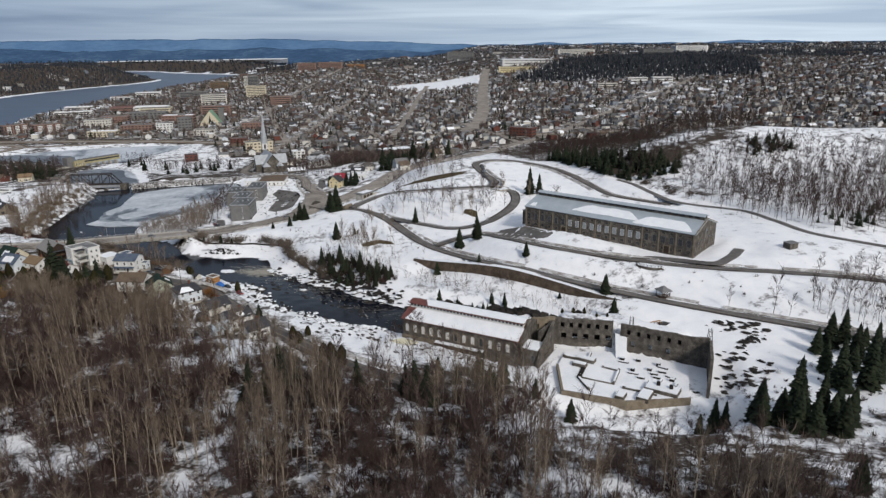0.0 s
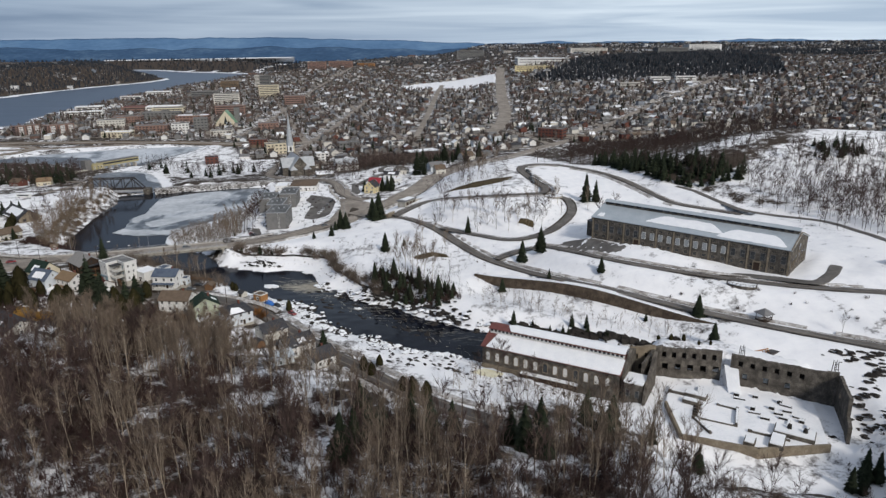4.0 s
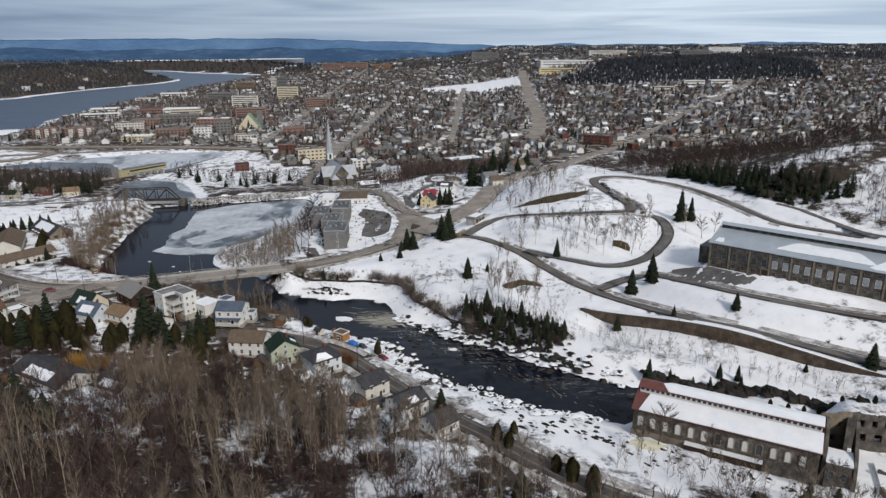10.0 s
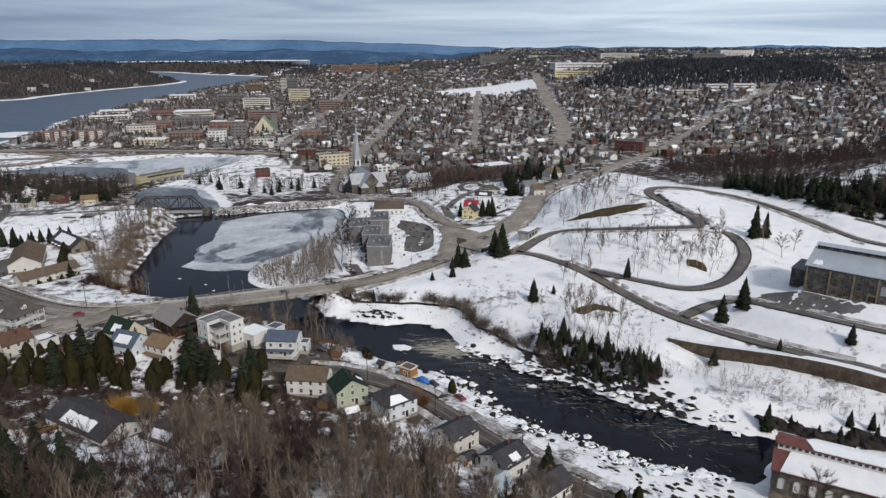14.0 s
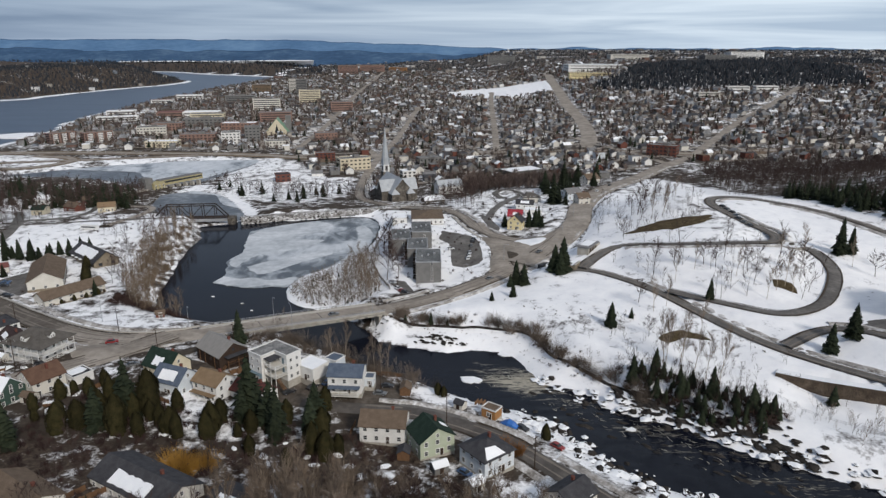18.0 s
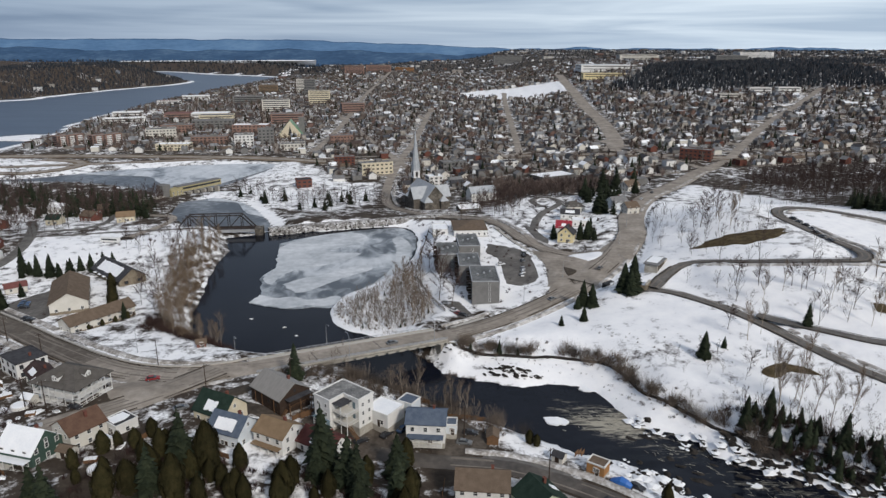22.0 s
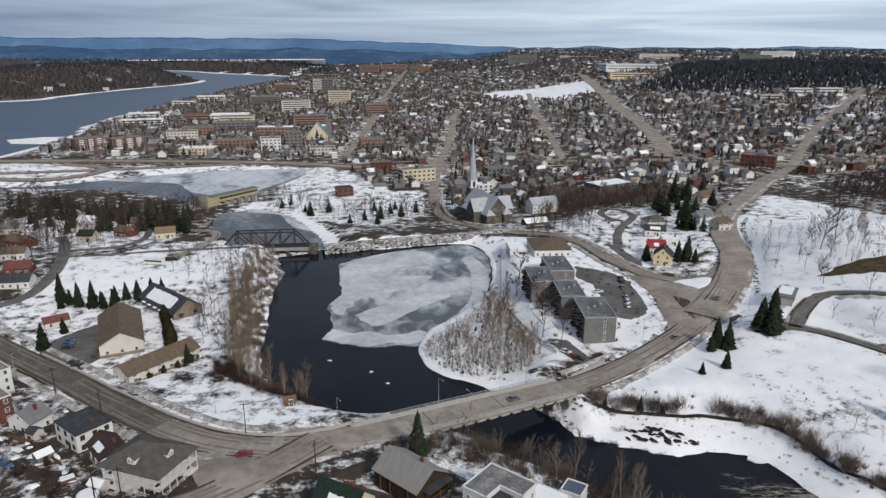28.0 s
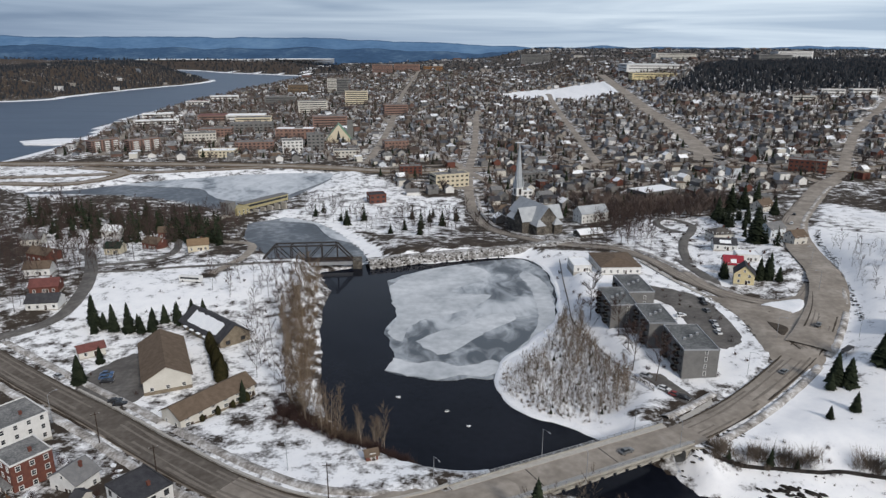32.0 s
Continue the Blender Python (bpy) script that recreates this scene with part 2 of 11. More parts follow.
def water_material():
    """Black water; where it runs fast, tan foam is drawn out in streaks along the stream."""
    m = material("dark_river_water", [(0.005, 0.0065, 0.011), (0.010, 0.012, 0.019)], 0.05, 0.09)
    n, l = m.node_tree.nodes, m.node_tree.links
    b = n["Principled BSDF"]
    b.inputs["IOR"].default_value = 1.33
    b.inputs["Specular IOR Level"].default_value = 0.13
    co, a, bp = n.new("ShaderNodeTexCoord"), n.new("ShaderNodeTexNoise"), n.new("ShaderNodeBump")
    a.inputs["Scale"].default_value, a.inputs["Detail"].default_value = 0.7, 6
    bp.inputs["Strength"].default_value, bp.inputs["Distance"].default_value = 0.2, 0.12
    l.new(co.outputs["Object"], a.inputs["Vector"])
    l.new(a.outputs["Fac"], bp.inputs["Height"])
    l.new(bp.outputs["Normal"], b.inputs["Normal"])
    at, mp, st, wide = n.new("ShaderNodeAttribute"), n.new("ShaderNodeMapping"), n.new("ShaderNodeTexNoise"), n.new("ShaderNodeTexNoise")
    at.attribute_name = "rapid"
    mp.inputs["Rotation"].default_value = (0, 0, radians(43))
    mp.inputs["Scale"].default_value = (0.22, 1.0, 1.0)
    l.new(co.outputs["Object"], mp.inputs["Vector"])
    for k, sc, dis in ((st, 0.75, 1.4), (wide, 0.16, 0.8)):
        k.inputs["Scale"].default_value, k.inputs["Detail"].default_value, k.inputs["Distortion"].default_value = sc, 7, dis
        k.inputs["Roughness"].default_value = 0.6
        l.new(mp.outputs["Vector"], k.inputs["Vector"])
    mul, add, rng = n.new("ShaderNodeMath"), n.new("ShaderNodeMath"), n.new("ShaderNodeMapRange")
    mul.operation, add.operation = "MULTIPLY", "MULTIPLY_ADD"
    l.new(st.outputs["Fac"], mul.inputs[0])
    l.new(at.outputs["Fac"], mul.inputs[1])
    l.new(wide.outputs["Fac"], add.inputs[0])
    add.inputs[1].default_value = 0.5
    l.new(mul.outputs[0], add.inputs[2])
    rng.inputs["From Min"].default_value, rng.inputs["From Max"].default_value = 0.66, 0.88
    rng.inputs["To Max"].default_value = 0.85
    l.new(add.outputs[0], rng.inputs["Value"])
    mix = n.new("ShaderNodeMix")
    mix.data_type = "RGBA"
    mix.inputs["B"].default_value = (0.42, 0.39, 0.32, 1)
    l.new(rng.outputs["Result"], mix.inputs["Factor"])
    old = b.inputs["Base Color"].links[0].from_socket
    l.new(old, mix.inputs["A"])
    l.new(mix.outputs["Result"], b.inputs["Base Color"])
    gloss = n.new("ShaderNodeMapRange")
    gloss.inputs["To Min"].default_value, gloss.inputs["To Max"].default_value = 0.09, 0.7
    l.new(rng.outputs["Result"], gloss.inputs["Value"])
    l.new(gloss.outputs["Result"], b.inputs["Roughness"])
    return m


WATER = water_material()


def ground_material():
    """Snow, litter and town ground by the land cover of each vertex, broken up by noise."""
    m = bpy.data.materials.new("winter_ground")
    m.use_nodes = True
    n, l = m.node_tree.nodes, m.node_tree.links
    b = n["Principled BSDF"]
    b.inputs["Roughness"].default_value = 0.9
    b.inputs["Specular IOR Level"].default_value = 0.1
    co, at, sep = n.new("ShaderNodeTexCoord"), n.new("ShaderNodeAttribute"), n.new("ShaderNodeSeparateColor")
    at.attribute_name = "cover"
    l.new(at.outputs["Color"], sep.inputs["Color"])

    def tex(scale, detail=6):
        t = n.new("ShaderNodeTexNoise")
        t.inputs["Scale"].default_value, t.inputs["Detail"].default_value, t.inputs["Roughness"].default_value = scale, detail, 0.62
        l.new(co.outputs["Object"], t.inputs["Vector"])
        return t.outputs["Fac"]

    def ramp(fac, stops):
        r = n.new("ShaderNodeValToRGB")
        e = r.color_ramp.elements
        e[0].position, e[0].color = stops[0][0], (*stops[0][1], 1)
        e[1].position, e[1].color = stops[-1][0], (*stops[-1][1], 1)
        for p, c in stops[1:-1]:
            e.new(p).color = (*c, 1)
        l.new(fac, r.inputs["Fac"])
        return r.outputs["Color"]

    def maths(op, a, c):
        q = n.new("ShaderNodeMath")
        q.operation = op
        for s, v in zip(q.inputs, (a, c)):
            if isinstance(v, (int, float)):
                s.default_value = v
            else:
                l.new(v, s)
        return q.outputs[0]

    def mix(f, a, c):
        q = n.new("ShaderNodeMix")
        q.data_type = "RGBA"
        l.new(f, q.inputs["Factor"])
        l.new(a, q.inputs["A"])
        l.new(c, q.inputs["B"])
        return q.outputs["Result"]

    fine, mid, wide = tex(0.9), tex(0.16), tex(0.03)
    litter = ramp(fine, [(0.3, (0.028, 0.021, 0.017)), (0.5, (0.06, 0.046, 0.036)), (0.72, (0.115, 0.09, 0.07))])
    town = ramp(mid, [(0.3, (0.029, 0.0225, 0.018)), (0.5, (0.055, 0.0445, 0.036)), (0.7, (0.102, 0.085, 0.069))])
    snow = ramp(mid, [(0.25, (0.74, 0.75, 0.78)), (0.55, (0.84, 0.845, 0.86)), (0.75, (0.89, 0.89, 0.895))])
    bare = mix(sep.outputs["Green"], litter, town)
    grain = maths("ADD", maths("MULTIPLY", mid, 0.7), maths("MULTIPLY", fine, 0.3))
    grain = maths("ADD", maths("MULTIPLY", grain, 0.75), maths("MULTIPLY", wide, 0.25))
    edge = maths("SUBTRACT", maths("ADD", sep.outputs["Red"], maths("MULTIPLY", grain, 1.0)), 1.0)
    f = n.new("ShaderNodeMapRange")
    f.inputs["From Min"].default_value, f.inputs["From Max"].default_value = -0.05, 0.05
    l.new(edge, f.inputs["Value"])
    l.new(mix(f.outputs["Result"], bare, snow), b.inputs["Base Color"])
    bp = n.new("ShaderNodeBump")
    bp.inputs["Strength"].default_value, bp.inputs["Distance"].default_value = 0.5, 0.35
    l.new(grain, bp.inputs["Height"])
    l.new(bp.outputs["Normal"], b.inputs["Normal"])
    return m


# ---- helpers ----
class Shell:
    """Points and faces of one part."""

    def __init__(self):
        self.v, self.f = [], []

    def add(self, verts, faces):
        k = len(self.v)
        self.v += [tuple(p) for p in verts]
        self.f += [tuple(i + k for i in q) for q in faces]
        return self

    def box(self, c, s, turn=0.0):
        a, (x, y, z) = radians(turn), c
        ca, sa = math.cos(a), math.sin(a)
        vs = []
        for dz in (-s[2] / 2, s[2] / 2):
            for dx, dy in ((-1, -1), (1, -1), (1, 1), (-1, 1)):
                px, py = dx * s[0] / 2, dy * s[1] / 2
                vs.append((x + ca * px - sa * py, y + sa * px + ca * py, z + dz))
        return self.add(vs, [(3, 2, 1, 0), (4, 5, 6, 7), (0, 1, 5, 4), (1, 2, 6, 5), (2, 3, 7, 6), (3, 0, 4, 7)])

    def bar(self, a, b, r0, r1=None, sides=6, cap=True):
        a, b = Vector(a), Vector(b)
        r1 = r0 if r1 is None else r1
        d = (b - a).normalized()
        u = d.cross(Vector((0, 0, 1)) if abs(d.z) < 0.9 else Vector((1, 0, 0))).normalized()
        w = d.cross(u)
        vs = []
        for p, r in ((a, r0), (b, r1)):
            for k in range(sides):
                t = 2 * math.pi * (k + 0.5) / sides
                vs.append(p + r * (math.cos(t) * u + math.sin(t) * w))
        fs = [(k, (k + 1) % sides, (k + 1) % sides + sides, k + sides) for k in range(sides)]
        if cap:
            fs += [tuple(reversed(range(sides))), tuple(range(sides, 2 * sides))]
        return self.add(vs, fs)

    def gable(self, w, d, z, h, over=0.4, thick=0.25, axis="x", at=(0, 0)):
        """A gable roof, its ridge along the axis, eaves at z, ridge h higher, a slab of some thickness."""
        L, W = (w, d) if axis == "x" else (d, w)
        L, W = L / 2 + over, W / 2 + over
        drop = h * over / max(W - over, 0.1)
        pts = []
        for x in (-L, L):
            pts += [(x, -W, z - drop), (x, 0, z + h), (x, W, z - drop), (x, W, z - drop + thick), (x, 0, z + h + thick), (x, -W, z - drop + thick)]
        if axis == "y":
            pts = [(-y, x, q) for x, y, q in pts]
        pts = [(x + at[0], y + at[1], q) for x, y, q in pts]
        fs = [(0, 1, 4, 5), (1, 2, 3, 4), (11, 10, 7, 6), (10, 9, 8, 7)]
        for i in range(6):
            fs.append((i, i + 6, (i + 1) % 6 + 6, (i + 1) % 6))
        return self.add(pts, fs)

    def gable_wall(self, w, d, z, h, axis="x", at=(0, 0), base=0.0):
        """A closed house body with gable ends."""
        L, W = (w / 2, d / 2) if axis == "x" else (d / 2, w / 2)
        pts = []
        for x in (-L, L):
            pts += [(x, -W, base), (x, W, base), (x, W, z), (x, 0, z + h), (x, -W, z)]
        if axis == "y":
            pts = [(-y, x, q) for x, y, q in pts]
        pts = [(x + at[0], y + at[1], q) for x, y, q in pts]
        fs = [(4, 3, 2, 1, 0), (5, 6, 7, 8, 9), (0, 1, 6, 5), (1, 2, 7, 6), (2, 3, 8, 7), (3, 4, 9, 8), (4, 0, 5, 9)]
        return self.add(pts, fs)

    def hip(self, w, d, z, h, over=0.5, thick=0.2, at=(0, 0)):
        L, W = w / 2 + over, d / 2 + over
        r = max(L - W, 0.0)
        q = max(W - L, 0.0)
        vs = [(-L, -W, z), (L, -W, z), (L, W, z), (-L, W, z), (-L, -W, z + thick), (L, -W, z + thick), (L, W, z + thick), (-L, W, z + thick),
              (-r, -q, z + h), (r, q, z + h)]
        vs = [(x + at[0], y + at[1], c) for x, y, c in vs]
        if L >= W:
            fs = [(4, 5, 9, 8), (5, 6, 9), (6, 7, 8, 9), (7, 4, 8)]
        else:
            fs = [(4, 5, 8), (5, 6, 9, 8), (6, 7, 9), (7, 4, 8, 9)]
        return self.add(vs, fs + [(3, 2, 1, 0), (0, 1, 5, 4), (1, 2, 6, 5), (2, 3, 7, 6), (3, 0, 4, 7)])

    def prism(self, pts, z0, z1):
        n = len(pts)
        if sum(pts[i][0] * pts[(i + 1) % n][1] - pts[(i + 1) % n][0] * pts[i][1] for i in range(n)) < 0:
            pts = pts[::-1]
        vs = [(x, y, z0) for x, y in pts] + [(x, y, z1) for x, y in pts]
        return self.add(vs, [tuple(reversed(range(n))), tuple(range(n, 2 * n))] + [(k, (k + 1) % n, (k + 1) % n + n, k + n) for k in range(n)])

    def mesh(self, name, mat, smooth=False):
        me = bpy.data.meshes.new(name)
        me.from_pydata(self.v, [], self.f)
        me.materials.append(mat)
        if smooth:
            me.polygons.foreach_set("use_smooth", [True] * len(me.polygons))
        me.update()
        return me


def part(name, shell, mat, parent, label="", at=None, smooth=False):
    """Links a shell (or a mesh) as one mesh object under a thing or a part."""
    me = shell if isinstance(shell, bpy.types.Mesh) else shell.mesh(name, mat, smooth)
    ob = new(name, me)
    ob.parent = parent
    if at is not None:
        ob.matrix_basis = at
    return tagged(ob, label) if label else ob


def thing(name, m, label, category, group="", kind=""):
    ob = new(name)
    ob.empty_display_size = 0.5
    ob.matrix_basis = m
    return tagged(ob, label, category, group, kind)


def solid(name, shell, mat, m, label, category, group="", kind="", smooth=False):
    ob = new(name, shell.mesh(name, mat, smooth))
    ob.matrix_basis = m
    return tagged(ob, label, category, group, kind)


def sheet(name, verts, faces, mat, smooth=True):
    """A mesh from numpy arrays."""
    me = bpy.data.meshes.new(name)
    verts, faces = np.asarray(verts, np.float32), np.asarray(faces, np.int32)
    k = faces.shape[1]
    me.vertices.add(len(verts))
    me.vertices.foreach_set("co", verts.ravel())
    me.loops.add(faces.size)
    me.loops.foreach_set("vertex_index", faces.ravel())
    me.polygons.add(len(faces))
    me.polygons.foreach_set("loop_start", np.arange(0, faces.size, k, dtype=np.int32))
    me.polygons.foreach_set("use_smooth", np.full(len(faces), smooth))
    me.materials.append(mat)
    me.update(calc_edges=True)
    return me


# ---- the lie of the land ----
def sstep(a, b, v):
    t = np.clip((v - a) / (b - a), 0, 1)
    return t * t * (3 - 2 * t)


# hills and hollows: centre, half widths, height
HILLS = [
    (-330, 180, 110, 90, 10.3),
    (-200, 190, 90, 80, 15.9),
    (-60, 120, 110, 90, 12.7),
    (100, 90, 140, 90, 18.4),
    (-330, 330, 80, 80, 4.3),
    (-230, 340, 60, 60, 5.4),
    (-130, 300, 50, 50, -1.6),
    (-40, 215, 50, 45, 0.6),
    (60, 215, 60, 50, -6.5),
    (180, 190, 80, 70, 1.4),
    (-330, 450, 70, 70, -3.2),
    (-70, 380, 50, 50, 1.5),
    (0, 300, 45, 40, 0.6),
    (60, 340, 50, 45, 14.0),
    (120, 290, 60, 60, 5.5),
    (200, 320, 90, 90, 17.5),
    (-140, 460, 55, 50, -4.0),
    (-70, 470, 45, 45, 1.5),
    (10, 450, 60, 60, 15.7),
    (100, 480, 90, 80, 6.6),
    (-80, 540, 60, 60, -0.5),
    (20, 540, 60, 50, 16.7),
    (-330, 600, 90, 80, 3.5),
    (-180, 640, 80, 80, -0.1),
    (60, 640, 120, 80, -0.7),
    (220, 520, 110, 110, 45.0),
    (-30, 670, 80, 80, 5.8),
    (350, 470, 80, 90, 38.0),
    (-430, 2450, 220, 280, 22.0),
]


def ground(x, y):
    """The land's height before rivers and roads are cut into it."""
    x, y = np.asarray(x, float), np.asarray(y, float)
    low = 8 - 17 * sstep(560, 800, y - 0.15 * x)
    rise = (26 + 34 * sstep(0, 300, x)) * (0.3 + 0.7 * sstep(-650, -250, x))
    z = low + rise * sstep(900, 1950, y + 0.25 * x) + 15 * sstep(-120, 100, x) * sstep(500, 900, y) + (3 + 15 * sstep(-400, 200, x)) * sstep(1900, 4700, y)
    for cx, cy, rx, ry, h in HILLS:
        z = z + h * np.exp(-(((x - cx) / rx) ** 2) - ((y - cy) / ry) ** 2)
    return z


def smooth_line(pts, step=3.0):
    """A rounded line through the points, in even steps."""
    p = [Vector(q) for q in pts]
    p = [2 * p[0] - p[1], *p, 2 * p[-1] - p[-2]]
    out = []
    for a, b, c, d in zip(p, p[1:], p[2:], p[3:]):
        n = max(2, int((c - b).length / step))
        for k in range(n):
            t = k / n
            out.append(0.5 * ((2 * b) + (c - a) * t + (2 * a - 5 * b + 4 * c - d) * t * t + (3 * b - a - 3 * c + d) * t ** 3))
    return out + [p[-2]]


def inside(poly, x, y):
    """Metres from the polygon's edge, positive inside."""
    x, y = np.asarray(x, float), np.asarray(y, float)
    best, odd = np.full(x.shape, 1e9), np.zeros(x.shape, bool)
    for (ax, ay), (bx, by) in zip(poly, [*poly[1:], poly[0]]):
        dx, dy = bx - ax, by - ay
        t = np.clip(((x - ax) * dx + (y - ay) * dy) / (dx * dx + dy * dy + 1e-9), 0, 1)
        best = np.minimum(best, np.hypot(x - ax - t * dx, y - ay - t * dy))
        if dy:
            odd ^= ((ay > y) != (by > y)) & (x < ax + (y - ay) * dx / dy)
    return np.where(odd, best, -best)


def near_line(pts, x, y):
    x, y = np.asarray(x, float), np.asarray(y, float)
    best = np.full(x.shape, 1e9)
    for a, b in zip(pts, pts[1:]):
        dx, dy = b[0] - a[0], b[1] - a[1]
        t = np.clip(((x - a[0]) * dx + (y - a[1]) * dy) / (dx * dx + dy * dy + 1e-9), 0, 1)
        best = np.minimum(best, np.hypot(x - a[0] - t * dx, y - a[1] - t * dy))
    return best


# water bodies: outline, and level
POOL = [(-234, 398), (-241, 403), (-252, 409), (-266, 426), (-272, 445), (-275, 467), (-281, 494), (-285, 522), (-286, 545), (-297, 572), (-272, 582),
        (-257, 587), (-232, 594), (-206, 602), (-185, 603), (-174, 585), (-172, 556), (-176, 515), (-192, 485), (-204, 469), (-207, 447), (-200, 432), (-188, 425),
        (-176, 416), (-160, 396), (-157, 389), (-145, 384), (-136, 381), (-128, 378), (-119, 381), (-108, 380), (-101, 374), (-97, 363), (-93, 351), (-84, 348),
        (-77, 342), (-75, 333), (-66, 327), (-55, 321), (-46, 310), (-37, 302), (-26, 294), (-17, 288), (-4, 283), (8, 279), (24, 270), (20, 264), (4, 271),
        (-8, 270), (-14, 258), (-26, 264), (-40, 268), (-49, 272), (-58, 279), (-70, 287), (-80, 296), (-90, 311), (-97, 325), (-104, 331), (-115, 335),
        (-123, 342), (-135, 350), (-148, 356), (-165, 368), (-190, 380), (-215, 390)]
UPPER_POND = [(-322, 588), (-272, 592), (-279, 615), (-299, 652), (-320, 680), (-345, 694), (-366, 678), (-359, 643), (-338, 607)]
LOWER_BASIN = [(-625, 815), (-580, 828), (-530, 862), (-490, 886), (-430, 912), (-352, 922), (-347, 890), (-360, 835), (-372, 790), (-420, 763), (-450, 783), (-488, 803), (-528, 813)]
ESTUARY = [(-4950, 560), (-1300, 620), (-840, 800), (-740, 1003), (-746, 1056), (-743, 1156), (-805, 1329), (-826, 1486), (-832, 1680), (-825, 1825), (-835, 2059), (-806, 2217), (-808, 2555), (-833, 3026),
           (-900, 3300), (-1000, 4300), (-1900, 4950), (-4950, 4950)]
CAPE = [(-4950, 1300), (-1900, 1500), (-1260, 1790), (-1195, 1950), (-1180, 2110), (-1135, 2320), (-1090, 2480), (-1085, 2650), (-1118, 2750), (-1280, 3000), (-1600, 3180), (-4950, 3600)]
CAPE_FAR = [(-4950, 4100), (-1900, 3760), (-1498, 3581), (-1259, 3352), (-1104, 3254), (-850, 3080), (-700, 3300), (-900, 4300), (-4950, 4900)]
FAR_SHORE = [(-4950, 4500), (-2400, 4350), (-1500, 4250), (-950, 4120), (-900, 4950), (-4950, 4950)]


WALL_LINE = [(-15, 341), (-6, 334), (7.6, 324.5), (31.6, 307.5), (52.7, 290.5), (70, 276.5), (82, 268)]


def river_level(x, y):
    return 4.5 * sstep(372, 272, y) * sstep(-150, -90, x)


PARK = [(-160, 400), (-142, 422), (-110, 446), (-80, 468), (-60, 500), (-44, 540), (-34, 582), (-10, 632), (30, 694), (56, 732), (72, 690), (84, 620), (92, 560), (116, 470), (150, 420), (190, 390),
        (270, 350), (290, 240), (180, 190), (90, 165), (40, 190), (10, 222), (-20, 250), (-95, 315), (-100, 372)]
HILLSIDE = [(140, 450), (150, 425), (190, 385), (275, 345), (470, 330), (560, 470), (500, 620), (330, 600), (215, 500), (165, 470)]
THICKET_GROUND = [(-207, 452), (-200, 436), (-184, 426), (-170, 432), (-165, 452), (-166, 498), (-176, 519), (-182, 485), (-196, 472)]
POINT = [(-207, 447), (-178, 418), (-112, 450), (-98, 500), (-116, 575), (-150, 600), (-180, 604), (-176, 515)]
LEFT_BANK = [(-238, 376), (-234, 398), (-252, 409), (-275, 450), (-285, 500), (-297, 575), (-340, 585), (-395, 540), (-400, 450), (-331, 420), (-280, 376)]
RIVERSIDE = [(-140, 340), (-90, 290), (-50, 243), (-20, 220), (30, 215), (10, 250), (-15, 262), (-60, 285), (-100, 328), (-125, 345)]
FIELD = [(-150, 1690), (-90, 1755), (-20, 1745), (40, 1760), (92, 1745), (84, 1540), (42, 1536), (6, 1515), (-58, 1590)]
FIELD_2 = [(-360, 690), (-250, 640), (-215, 690), (-222, 800), (-330, 800)]
MEADOW = [(-120, 560), (-96, 534), (-72, 522), (-54, 536), (-44, 575), (-30, 620), (-20, 670), (-60, 690), (-100, 680), (-130, 640)]
# levelled ground under the large buildings
PADS = (([(45, 245), (66, 241), (89, 229), (92, 235), (70, 253), (48, 256)], 15.5), ([(38, 203), (36, 230), (44, 243), (66, 238), (100, 219), (94, 200), (80, 196), (58, 195)], 7.0), ([(30, 197), (58, 192.5), (84, 193), (94, 182), (70, 166), (40, 172)], 3.6), ([(-16, 251), (27, 227), (36, 240), (-8, 265)], 5.0),
        ([(44, 362), (117, 301), (137, 324), (64, 385)], 22.4), ([(-345, 470), (-330, 425), (-308, 405), (-290, 432), (-315, 470)], 6.3), ([(-156, 455), (-130, 446), (-128, 500), (-138, 525), (-162, 520)], 5.4))
RAMP_FIELD = [(-800, 780), (-640, 775), (-560, 790), (-520, 850), (-545, 900), (-580, 930), (-800, 935)]
BASIN_FLATS = [(-560, 905), (-430, 935), (-330, 928), (-300, 880), (-250, 800), (-240, 700), (-290, 660), (-330, 700), (-350, 780), (-365, 850), (-350, 915), (-430, 905), (-500, 880)]
BACK_YARD = [(-222, 262), (-182, 250), (-158, 238), (-150, 224), (-200, 222), (-228, 245)]
HOUSE_BANK = [(-222, 374), (-190, 374), (-160, 360), (-140, 344), (-144, 334), (-165, 345), (-190, 353), (-225, 358)]
SHORE_SNOW = [(-150, 342), (-142, 341), (-132, 335), (-122, 326), (-120, 320), (-133, 322), (-141, 328), (-143, 336)]
CORNER_LOT = [(-333, 428), (-307, 404), (-273, 376), (-255, 369), (-242, 372), (-244, 384), (-270, 396), (-300, 412)]
LEFT_FIELD = [(-402, 545), (-314, 560), (-300, 548), (-299, 530), (-312, 508), (-344, 498), (-366, 494), (-386, 490)]
LANE_YARDS = [(-470, 600), (-405, 560), (-360, 590), (-400, 660), (-460, 680), (-500, 660)]
SNOWFIELDS = ((HOUSE_BANK, 0.495), (SHORE_SNOW, 0.6), (CORNER_LOT, 0.605), (RAMP_FIELD, 0.545), (BASIN_FLATS, 0.545), (BACK_YARD, 0.575), (PARK, 0.605), (HILLSIDE, 0.55), (POINT, 0.59), (LEFT_BANK, 0.535), (LEFT_FIELD, 0.59), (LANE_YARDS, 0.53), (RIVERSIDE, 0.575), (FIELD, 0.9), (FIELD_2, 0.54), (MEADOW, 0.535))

